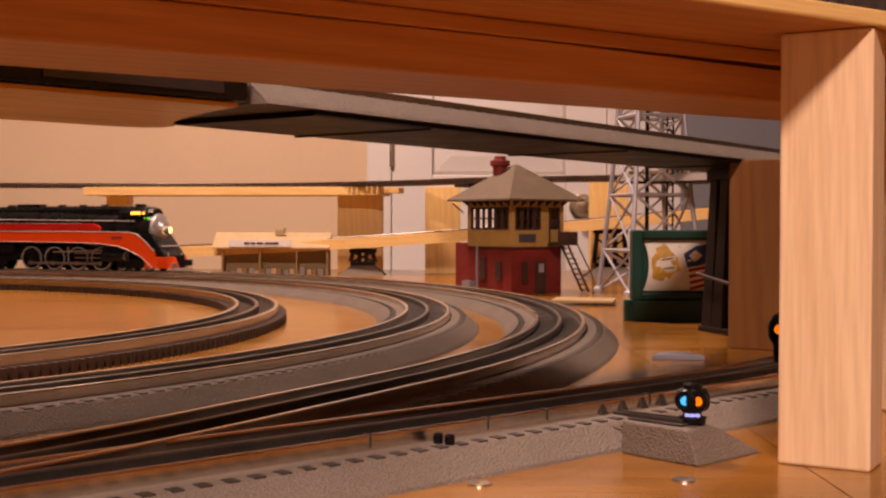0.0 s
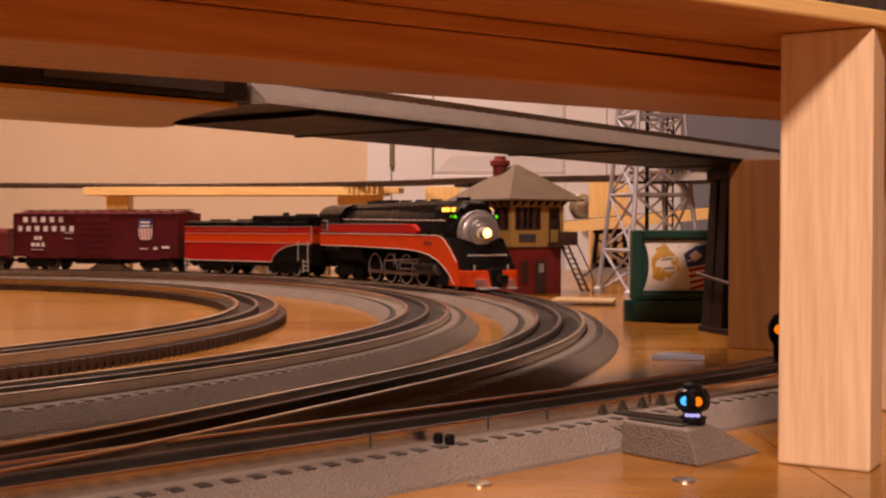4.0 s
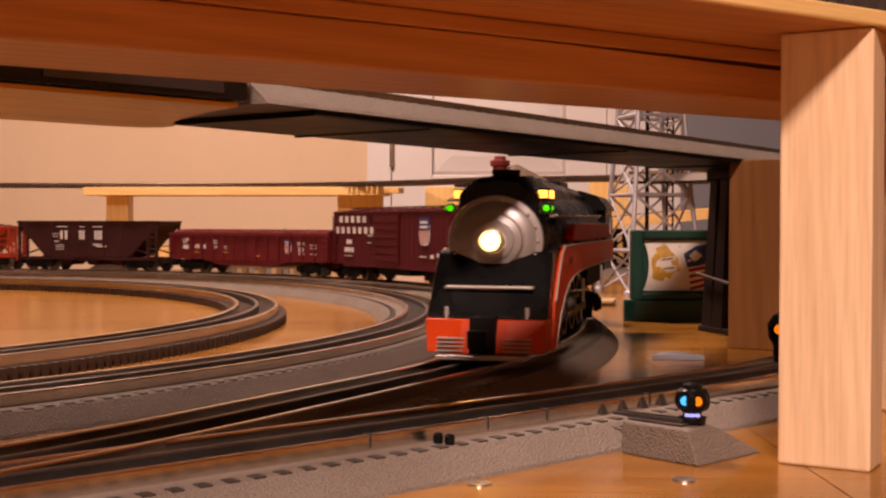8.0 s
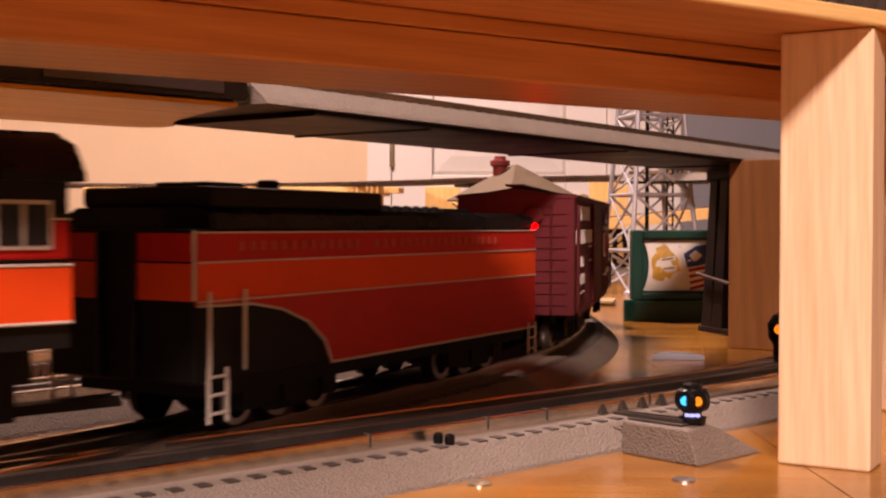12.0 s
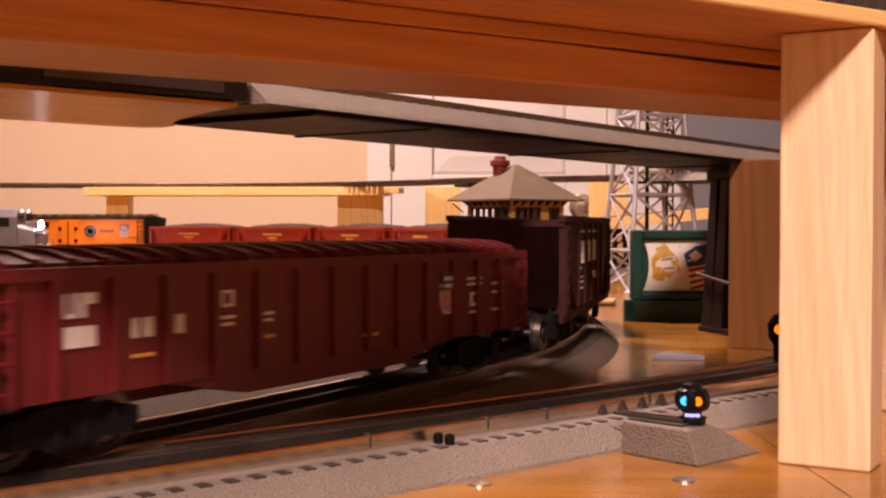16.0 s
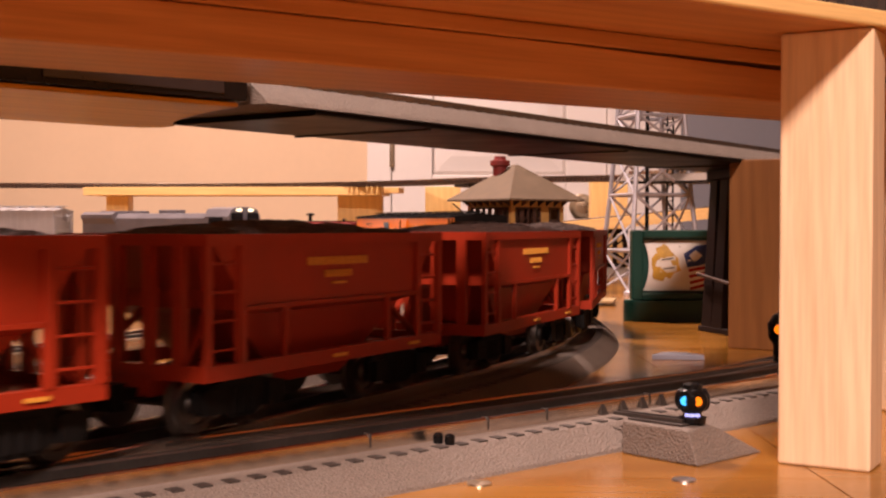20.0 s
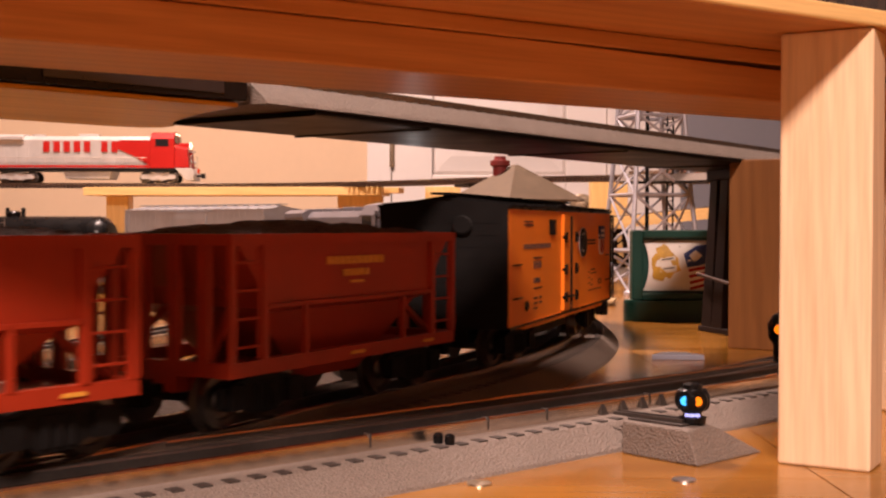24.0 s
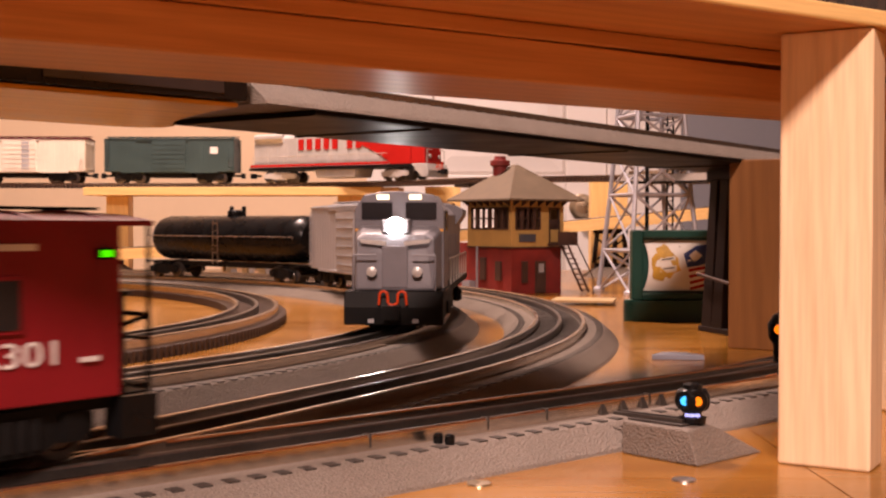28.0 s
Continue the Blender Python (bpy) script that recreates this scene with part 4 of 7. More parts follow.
part("back_wall", Geo().box(0, LX, 0.042, 0.044, 0, 0.05), M_STAND, stand)
for x in (0.0, LX - 0.002):
    g = Geo().prism([(0.0, 0.0), (0.044, 0.0), (0.044, 0.050), (0.022, 0.066), (0.0, 0.050)] if x else [(0.030, 0.0), (0.044, 0.0), (0.044, 0.050), (0.022, 0.066), (0.0, 0.050), (0.0, 0.045), (0.030, 0.045)], x, x + 0.002, "x")
    part("end_wall", g, M_STAND, stand, "vertical-boarded end wall")
for k in range(5):
    part("batten", Geo().box(LX, LX + 0.0007, 0.004 + k * 0.009, 0.005 + k * 0.009, 0, 0.051), M_STAND, stand)
for x in (0.003, 0.066, 0.128):
    part("post", Geo().box(x, x + 0.003, 0.001, 0.004, 0, 0.046), M_STAND, stand)
part("header", Geo().box(0.002, LX - 0.002, 0.001, 0.003, 0.045, 0.050), M_STAND, stand)
rf = part("roof", Geo().prism([(-0.012, 0.0465), (0.022, 0.0715), (0.056, 0.0465), (0.056, 0.0445), (0.022, 0.069), (-0.012, 0.0445)], -0.010, LX + 0.004, "x"), M_STAND, stand, "pale boarded gable roof")
sg = part("sign", Geo().box(0.018, 0.122, -0.0145, -0.0125, 0.0475, 0.0585), M_LETTER, stand, "long white sign with dark lettering")
g = Geo()
for a, b in ((0.044, 0.054), (0.056, 0.063), (0.065, 0.076), (0.0785, 0.102)):
    g.box(a, b, -0.0152, -0.0145, 0.0515, 0.0550)
part("lettering_bar", g, M_LETTER_BLACK, sg, "dark lettering")
part("roof_box", Geo().box(0.092, 0.106, 0.012, 0.022, 0.0665, 0.0760).cyl((0.108, 0.012, 0.07), (0.108, 0.012, 0.079), 0.002, n=8), M_STAND, stand)
g_names = (("crate", M_STAND), ("produce_pile", M_GREY_CAR), ("basket", M_PINE))
for k in range(17):
    x = 0.012 + k * 0.0098 + rr.uniform(-0.002, 0.002)
    nm, mt = g_names[k % 3]
    hh = rr.uniform(0.006, 0.014)
    gg = Geo().box(x - 0.004, x + 0.004, 0.006, 0.016, 0, hh)
    if k % 3 == 1:
        for q in range(6):
            gg.lathe([(0.0005, -0.0022), (0.0022, -0.001), (0.0022, 0.001), (0.0005, 0.0022)], 7, Matrix.Translation((x + rr.uniform(-0.004, 0.004), 0.008 + rr.uniform(0, 0.008), hh + 0.001)))
    part(nm, gg, mt, stand)

# ---- turnout housing with lantern ----
hous = thing("turnout_motor", "grey pitted turnout motor housing with a black lantern", "turnout motor", "turnout motors")
b4 = [(0.0664, 0.4466), (0.0892, 0.4207), (0.1195, 0.4495), (0.0967, 0.4754)]
t4 = [(0.0667, 0.4474), (0.0868, 0.4262), (0.0985, 0.4380), (0.0820, 0.4610)]
part("housing", Geo().loft([[(x, y, 0) for x, y in b4], [(x, y, 0.0118) for x, y in t4]]), M_HOUSING, hous, "pale grey pitted housing", bevel=0.0006)
LX0, LY0 = 0.0912, 0.4400
part("cover_plate", Geo().prism([(0.0690, 0.4500), (0.0860, 0.4330), (0.0930, 0.4400), (0.0765, 0.4570)], 0.0119, 0.0128, "z"), M_TIE, hous, bevel=0.0003)
for k in range(2):
    part("throw_bar", Geo().box(0, 0.030, -0.0007, 0.0007, 0, 0.0012), M_RAIL_DARK, hous, at=pose(0.0650 + 0.003 * k, 0.4560 + 0.003 * k, 0.0130, 0, 0, -42))
lan = part("lantern", Geo().lathe([(0.0048, 0.0), (0.0050, 0.0022), (0.0034, 0.0027), (0.0032, 0.0036), (0.0038, 0.0044), (0.0043, 0.0075), (0.0043, 0.0105), (0.0036, 0.0125), (0.0018, 0.0134), (0.0016, 0.0146), (0.0003, 0.0148)], 24, pose(LX0, LY0, 0.0125)), M_BLACK, hous, "round black turnout lantern", smooth=True)
to_cam = math.atan2(-LY0, -LX0)
for k, (off, mt, nm) in enumerate(((-0.58, G_CYAN, "blue_lens"), (0.38, G_AMBER, "amber_lens"), (1.9, G_AMBER, "amber_lens"), (-2.1, G_CYAN, "blue_lens"))):
    a = to_cam + off
    c = Vector((LX0 + 0.0042 * math.cos(a), LY0 + 0.0042 * math.sin(a), 0.0208))
    dr = Vector((math.cos(a), math.sin(a), 0))
    part("lens_hood", Geo().lathe([(0.0040, -0.0030), (0.0042, 0.0004), (0.0036, 0.0012), (0.0022, 0.0012), (0.0021, -0.0006)], 20, Matrix.Translation(c) @ dr.to_track_quat("Z", "Y").to_matrix().to_4x4(), True), M_BLACK, lan, smooth=True)
    part(nm, Geo().cyl(c - dr * 0.0004, c + dr * 0.0014, 0.0019, 0.0015, 16), mt, lan, "lit round lens", smooth=True)
part("lantern_cap", Geo().lathe([(0.0032, 0.0118), (0.0036, 0.0128), (0.0034, 0.0140), (0.0020, 0.0146), (0.0003, 0.0148)], 16, pose(LX0, LY0, 0.0125)), M_BLACK, lan, smooth=True)
for off in (-0.5, 0.0, 0.5):
    a = to_cam + off
    part("base_light", Geo().box(-0.0004, 0.0006, -0.0008, 0.0008, -0.0005, 0.0005), G_VIOLET, lan, at=pose(LX0 + 0.0036 * math.cos(a), LY0 + 0.0036 * math.sin(a), 0.0125 + 0.0031, 0, 0, math.degrees(a)))
far_l = thing("turnout_lantern", "small black turnout lantern with an amber lens", "lantern", at=pose(0.1761, 0.632, 0.0))
part("stem", Geo().lathe([(0.006, 0), (0.006, 0.012), (0.003, 0.014), (0.003, 0.022), (0.0055, 0.026), (0.006, 0.033), (0.003, 0.038), (0.0005, 0.039)], 16), M_BLACK, far_l, smooth=True)
part("amber_lens", Geo().cyl((-0.0012, -0.0048, 0.0305), (-0.0016, -0.0066, 0.0305), 0.0026, 0.0024, 14), G_AMBER, far_l, "lit amber lens")

# Small pegs and odds on the table and roadbed.
for k, (x, y) in enumerate(((-0.0015, 0.4175), (0.0025, 0.4150))):
    solo("track_pin", Geo().lathe([(0.0018, 0), (0.0018, 0.0032), (0.0009, 0.004)], 10), M_BLACK, "small black plastic pin on the roadbed edge", "pin", "track pins", smooth=True, at=pose(x, y, 0.0085))
solo("slate_scrap", Geo().prism([(-0.016, -0.008), (0.017, -0.010), (0.008, 0.006), (-0.006, 0.009)], 0, 0.0035, "z"), paint("slate", (0.20, 0.21, 0.26), 0.5), "small grey-blue scrap lying on the table", "scrap", bevel=0.0005, at=pose(0.147, 0.765, 0))
solo("white_plate", Geo().box(-0.033, 0.033, -0.030, 0.030, 0.003, 0.0052).box(-0.03, -0.026, -0.028, 0.028, 0, 0.003), M_STAND, "thin pale plate lying on the table", "plate", at=pose(0.152, 1.30, 0, 0, 0, -12))
solo("screw_head", Geo().lathe([(0.0042, 0), (0.0040, 0.0006), (0.0015, 0.0007), (0.0003, 0.0002)], 16), M_ROD, "bright screw head in the table board", "screw", "screws", smooth=True, at=pose(0.080, 0.3985, 0.0))
solo("screw_head", Geo().lathe([(0.0042, 0), (0.0040, 0.0006), (0.0015, 0.0007), (0.0003, 0.0002)], 16), M_BRASS, "dull screw head in the table board", "screw", "screws", smooth=True, at=pose(0.012, 0.3920, 0.0))


# ---- rolling stock: local x forward, y left, z up from the rail head ----
def truck(parent, x, wheelbase=0.036, r=0.0098, axles=2, frame_mat=None, tyre=None, zc=0.011, wide=0.0235):
    """A bogie: bolster and side frames with boxes, and its wheelsets."""
    frame_mat = frame_mat or M_BLACK_DULL
    L = wheelbase * (axles - 1) / 2
    t = part("truck", Geo().box(-0.006, 0.006, -wide, wide, zc + 0.002, zc + 0.008), frame_mat, parent, "black four-wheel truck" if axles == 2 else "black six-wheel truck", at=pose(x, 0, 0))
    for sgn in (1, -1):
        y0, y1 = sorted((sgn * wide, sgn * (wide + 0.0035)))
        part("side_frame", Geo().prism([(-L - 0.007, zc + 0.0035), (-L - 0.007, zc - 0.003), (-L + 0.006, zc - 0.004), (-L * 0.4, zc - 0.0065), (L * 0.4, zc - 0.0065), (L - 0.006, zc - 0.004), (L + 0.007, zc - 0.003), (L + 0.007, zc + 0.0035), (0.008, zc + 0.0065), (-0.008, zc + 0.0065)], y0, y1, "y"), frame_mat, t)
        for k in range(axles):
            u = -L + k * wheelbase
            part("journal_box", Geo().box(u - 0.0042, u + 0.0042, y0 - 0.0012 * (sgn < 0), y1 + 0.0012 * (sgn > 0), zc - 0.0042, zc + 0.0042), frame_mat, t)
        if axles == 2:
            for u in (-0.0045, 0, 0.0045):
                part("spring", Geo().cyl((u, sgn * (wide + 0.0028), zc - 0.005), (u, sgn * (wide + 0.0028), zc + 0.004), 0.0018, n=7), frame_mat, t)
    for k in range(axles):
        u = -L + k * wheelbase
        w = Geo()
        for sgn in (1, -1):
            w.lathe([(r + 0.0012, 0), (r + 0.0012, 0.0012), (r, 0.0016), (r - 0.0003, 0.0052), (r - 0.003, 0.0055), (r - 0.0035, 0.0045), (0.004, 0.0042), (0.003, 0.0058)], 20, pose(u, sgn * 0.0155, r, -90 * sgn))
        w.cyl((u, -0.02, r), (u, 0.02, r), 0.0018, n=8)
        part("wheelset", w, M_BLACK_DULL if tyre else M_RAIL_DARK, t, smooth=True)
        if tyre:
            q = Geo()
            for sgn in (1, -1):
                q.lathe([(r - 0.0026, 0.0044), (r - 0.0026, 0.0060), (r - 0.0006, 0.0060), (r - 0.0006, 0.0044)], 20, pose(u, sgn * 0.0155, r, -90 * sgn), True)
            part("tyre", q, tyre, t, "white wheel rims")
    return t


def couplers(parent, half, front=True, rear=True):
    for sgn, on in ((1, front), (-1, rear)):
        if on:
            g = Geo().box(0, 0.017, -0.003, 0.003, 0.0115, 0.0155).box(0.013, 0.019, -0.0055, 0.0055, 0.009, 0.018)
            part("coupler", g, M_BLACK_DULL, parent, at=pose(sgn * (half - 0.005), 0, 0, 0, 0, 0 if sgn > 0 else 180))


def side_bars(parent, marks, y, material, label="", name="lettering_bar", lift=0.0006):
    """Flat marks on both sides of a car, each a part: (x0, x1, z0, z1) or an outline, as read on the left side."""
    for sgn in (1, -1):
        ys = sorted((sgn * (y - 0.0004), sgn * (y + lift)))
        for mark in marks:
            if len(mark) == 4:
                x0, x1, z0, z1 = mark
                mark = [(x0, z0), (x1, z0), (x1, z1), (x0, z1)]
            part(name, Geo().prism([(-sgn * u, w) for u, w in mark], ys[0], ys[1], "y"), material, parent, label)


def letters(x, z, count, w, h, gap):
    """A row of plain bars, one for each letter."""
    return [(x + k * (w + gap) + w * 0.14, x + k * (w + gap) + w * 0.86, z, z + h) for k in range(count)]


def shield(parent, x, z, w, h, y):
    for sgn in (1, -1):
        m = (lambda u: -(x + u)) if sgn > 0 else (lambda u: x + u)
        lo, hi = sorted((sgn * (y - 0.0004), sgn * (y + 0.0006)))
        pts = [(-w / 2, h * 0.72), (-w * 0.46, h * 0.2), (-w * 0.3, 0.02 * h), (0, 0), (w * 0.3, 0.02 * h), (w * 0.46, h * 0.2), (w / 2, h * 0.72)]
        sh = part("shield", Geo().prism([(m(u), z + v) for u, v in pts], lo, hi, "y"), M_LETTER, parent, "white shield emblem with blue top")
        lo2, hi2 = sorted((sgn * (y - 0.0004), sgn * (y + 0.0009)))
        g = Geo().prism([(m(-w / 2), z + h * 0.56), (m(w / 2), z + h * 0.56), (m(w * 0.44), z + h), (m(-w * 0.44), z + h)], lo2, hi2, "y")
        part("shield_top", g, M_BLUE, sh)
        g = Geo()
        for k in range(4):
            u = -w * 0.33 + k * w * 0.22
            a, b = sorted((m(u - w * 0.04), m(u + w * 0.04)))
            g.box(a, b, lo2, hi2, z + h * (0.12 if k in (0, 3) else 0.05), z + h * 0.55)
        part("shield_stripe", g, M_RED, sh)
        g = Geo()
        for v in (0.66, 0.83):
            a, b = sorted((m(-w * 0.34), m(w * 0.34)))
            g.box(a, b, *sorted((sgn * (y - 0.0004), sgn * (y + 0.0012))), z + h * v - h * 0.04, z + h * v + h * 0.05)
        part("lettering_bar", g, M_LETTER, sh)


def ladder(parent, x, y, z0, z1, w, material, n=6):
    g = Geo().cyl((x - w / 2, y, z0), (x - w / 2, y, z1), 0.0007, n=5).cyl((x + w / 2, y, z0), (x + w / 2, y, z1), 0.0007, n=5)
    for k in range(n):
        z = z0 + (z1 - z0) * (k + 0.5) / n
        g.cyl((x - w / 2, y, z), (x + w / 2, y, z), 0.0006, n=5)
    return part("ladder", g, material, parent)


def gable(half_w, z0, rise, over=0.0):
    return [(-half_w - over, z0), (half_w + over, z0), (half_w + over, z0 + 0.0012), (half_w * 0.5, z0 + rise * 0.5), (0, z0 + rise), (-half_w * 0.5, z0 + rise * 0.5), (-half_w - over, z0 + 0.0012)]


def squash(e, k, z0=0.0195):
    """Lowers the body parts of a car above its sills."""
    done = set()
    for ob in e.children_recursive:
        if ob.data in done or ob.name.split(".")[0] in ("truck", "side_frame", "journal_box", "spring", "wheelset", "coupler", "tyre"):
            continue
        done.add(ob.data)
        dz = ob.matrix_basis.translation.z
        turned = abs(ob.matrix_basis.to_euler().x) > 0.1
        for v in ob.data.vertices:
            if turned:
                continue
            z = v.co.z + dz
            if z > z0:
                v.co.z = z0 + (z - z0) * k - dz
        if turned:
            ob.location.z = z0 + (dz - z0) * k


# -- steam locomotive --
DRV, SPOKE = [], []


def steam_loco():
    e = thing("steam_locomotive", "black and orange streamlined model steam locomotive with silver nose", "locomotive")
    X = lambda f: 0.1925 - min(f, 0.09) - max(0.0, f - 0.09) * 1.06
    part("underframe", Geo().box(X(0.365), X(0.03), -0.013, 0.013, 0.014, 0.036).box(X(0.365), X(0.27), -0.024, 0.024, 0.026, 0.040), M_BLACK_DULL, e)

    def ring(f, r, zc, top=None):
        pts = []
        for i in range(28):
            a = 2 * math.pi * i / 28
            pts.append((X(f), r * math.sin(a), zc + r * math.cos(a)))
        return pts
    part("boiler", Geo().loft([ring(0.044, 0.0245, 0.063), ring(0.05, 0.0268, 0.064), ring(0.15, 0.0282, 0.0645), ring(0.20, 0.0298, 0.0655), ring(0.318, 0.0308, 0.066)]), M_BLACK, e, "glossy black boiler casing", smooth=True)
    # Skyline casing along the top.
    prof = lambda w, z: [(-w, 0.080), (-w, z - 0.006), (-w * 0.7, z - 0.001), (0, z), (w * 0.7, z - 0.001), (w, z - 0.006), (w, 0.080)]
    part("skyline_casing", Geo().loft([[(X(f), y, z) for y, z in prof(w, top)] for f, w, top in ((0.047, 0.0165, 0.097), (0.056, 0.0175, 0.1005), (0.10, 0.0165, 0.102), (0.2, 0.0155, 0.1015), (0.31, 0.0165, 0.1005), (0.318, 0.017, 0.099))]), M_BLACK, e, "black skyline casing over the boiler", smooth=True)
    part("chimney", Geo().lathe([(0.008, 0.099), (0.008, 0.1045), (0.006, 0.1045), (0.006, 0.100)], 16, pose(X(0.075), 0, 0), True), M_BLACK_DULL, e)
    part("turret", Geo().box(X(0.275), X(0.235), -0.009, 0.009, 0.100, 0.1045), M_BLACK, e, bevel=0.001)
    for f in (0.13, 0.165, 0.2, 0.285):
        part("hatch", Geo().box(X(f + 0.007), X(f), -0.006, 0.006, 0.1005, 0.1035), M_BLACK_DULL, e, bevel=0.0005)
    # Silver smokebox front with the headlight.
    nose = part("smokebox_front", Geo().lathe([(0.0252, -0.004), (0.0260, 0.0), (0.0254, 0.0014), (0.0238, 0.0017), (0.0222, 0.0020), (0.0215, 0.0028), (0.0180, 0.0042), (0.0152, 0.0050), (0.0148, 0.0064), (0.0140, 0.0066), (0.0112, 0.0074), (0.0108, 0.0084), (0.0078, 0.0088), (0.0006, 0.0088)], 40, pose(X(0.043), 0, 0.0632, 0, 90)), M_NOSE, e, "dull silver smokebox front", smooth=True)
    part("headlight_ring", Geo().lathe([(0.0066, 0.0), (0.0066, 0.0085), (0.0056, 0.0088), (0.0054, 0.003)], 28, pose(X(0.0336), 0, 0.063, 0, 90), True), M_NOSE, nose, smooth=True)
    part("headlight", Geo().lathe([(0.0052, 0.0), (0.0052, 0.0070), (0.004, 0.0082), (0.0004, 0.0087)], 24, pose(X(0.0336), 0, 0.063, 0, 90)), G_HEAD, nose, "lit warm headlight", smooth=True)
    g = Geo()
    for k in range(18):
        a = 2 * math.pi * k / 18
        c = Vector((X(0.0415), 0.0230 * math.cos(a), 0.0632 + 0.0230 * math.sin(a)))
        g.cyl(c, c + Vector((0.0018, 0, 0)), 0.0008, n=6)
    part("bolt_ring", g, M_SILVER, nose)
    part("door_ring", Geo().lathe([(0.0158, 0.0046), (0.0158, 0.0053), (0.0149, 0.0054), (0.0149, 0.0046)], 40, pose(X(0.043), 0, 0.0632, 0, 90), True), M_ROD, nose, "thin dark ring round the smokebox door", smooth=True)
    # Nose cowl, markers and number boards.
    part("cowl", Geo().loft([[(X(0.05), -0.0225, 0.074), (X(0.05), 0.0225, 0.074), (X(0.05), 0.0215, 0.090), (X(0.05), 0.013, 0.0985), (X(0.05), -0.013, 0.0985), (X(0.05), -0.0215, 0.090)], [(X(0.1), -0.024, 0.074), (X(0.1), 0.024, 0.074), (X(0.1), 0.0225, 0.090), (X(0.1), 0.0145, 0.0990), (X(0.1), -0.0145, 0.0990), (X(0.1), -0.0225, 0.090)]]), M_BLACK, e, bevel=0.0012)
    for sg in (1, -1):
        part("number_board", Geo().box(X(0.079), X(0.0575), min(sg * 0.0205, sg * 0.0262), max(sg * 0.0205, sg * 0.0262), 0.0865, 0.0930), M_BLACK, e, bevel=0.0005)
        part("number_light", Geo().box(X(0.0765), X(0.0600), min(sg * 0.0260, sg * 0.0268), max(sg * 0.0260, sg * 0.0268), 0.0875, 0.0920).box(X(0.0575), X(0.0569), min(sg * 0.0208, sg * 0.0257), max(sg * 0.0208, sg * 0.0257), 0.0875, 0.0920), G_NUM, e, "lit amber number board")
        part("marker_lamp", Geo().lathe([(0.0026, 0), (0.0028, 0.004), (0.002, 0.005)], 14, pose(X(0.054), sg * 0.0262, 0.0815, 0, 90)), M_BLACK, e, smooth=True)
        part("marker_lens", Geo().lathe([(0.0019, 0.0), (0.0017, 0.0012), (0.0003, 0.0016)], 12, pose(X(0.0492), sg * 0.0262, 0.0815, 0, 90)), G_GREEN, e, "lit green marker lens", smooth=True)
        part("marker_lens", Geo().lathe([(0.0015, 0.0), (0.0003, 0.0012)], 12, pose(X(0.052), sg * 0.0288, 0.0815, -90 * sg)), G_GREEN, e, "lit green marker lens", smooth=True)
    # Orange skirt with pale edges, and the red panel above it.
    low = [(0.372, 0.0435), (0.30, 0.0435), (0.20, 0.0430), (0.15, 0.0422), (0.12, 0.0405), (0.095, 0.0370), (0.075, 0.0310), (0.058, 0.0225), (0.046, 0.0135), (0.038, 0.0055), (0.012, 0.0045)]
    upp = [(0.010, 0.0215), (0.020, 0.0240), (0.034, 0.0300), (0.050, 0.0460), (0.062, 0.0560), (0.075, 0.0595), (0.15, 0.0600), (0.25, 0.0600), (0.372, 0.0600)]
    for sg in (1, -1):
        ys = sorted((sg * 0.0318, sg * 0.0334))
        part("skirt", Geo().prism([(X(f), z) for f, z in low[:-1]] + [(X(f), z) for f, z in [(0.028, 0.0055)] + upp[2:]], ys[0], ys[1], "y"), M_ORANGE, e, "bright orange skirt")
        for line in (low[:-1], upp[2:]):
            g = Geo()
            for (f0, z0), (f1, z1) in zip(line[:-1], line[1:]):
                g.cyl((X(f0), sg * 0.0334, z0), (X(f1), sg * 0.0334, z1), 0.00055, n=6)
            part("edge_line", g, M_STRIPE, e, "thin pale edge line")
        ys = sorted((sg * 0.0270, sg * 0.0316))
        part("running_board", Geo().box(X(0.32), X(0.062), ys[0], ys[1], 0.0585, 0.0603), M_BLACK, e)
        ys = sorted((sg * 0.0260, sg * 0.0322))
        part("red_panel", Geo().prism([(X(0.372), 0.0615), (X(0.124), 0.0615), (X(0.122), 0.0650), (X(0.127), 0.0700), (X(0.136), 0.0728), (X(0.372), 0.0728)], ys[0], ys[1], "y"), M_RED, e, "dark red side panel", bevel=0.0008)
        part("stripe", Geo().box(X(0.372), X(0.152), min(sg * 0.0318, sg * 0.0325), max(sg * 0.0318, sg * 0.0325), 0.0729, 0.0735), M_STRIPE, e)
        g = Geo().cyl((X(0.07), sg * 0.0262, 0.0770), (X(0.315), sg * 0.0292, 0.0795), 0.0006, n=6)
        for k in range(9):
            f = 0.08 + k * 0.028
            g.cyl((X(f), sg * 0.0235, 0.0772), (X(f), sg * 0.0285, 0.0782), 0.0006, n=5)
        part("handrail", g, M_STRIPE, e)
        part("number_bar", Geo().box(X(0.105), X(0.088), min(sg * 0.0333, sg * 0.0338), max(sg * 0.0333, sg * 0.0338), 0.0485, 0.0525), M_BRICK, e)
    # Pilot and the black apron above it.
    part("pilot", Geo().loft([[(X(0.012), -0.030, 0.0045), (X(0.006), -0.012, 0.0045), (X(0.006), 0.012, 0.0045), (X(0.012), 0.030, 0.0045), (X(0.05), 0.033, 0.0045), (X(0.05), -0.033, 0.0045)], [(X(0.015), -0.0318, 0.0215), (X(0.013), -0.012, 0.0215), (X(0.013), 0.012, 0.0215), (X(0.015), 0.0318, 0.0215), (X(0.05), 0.0333, 0.0215), (X(0.05), -0.0333, 0.0215)]]), M_ORANGE, e, "orange pilot", bevel=0.0006)
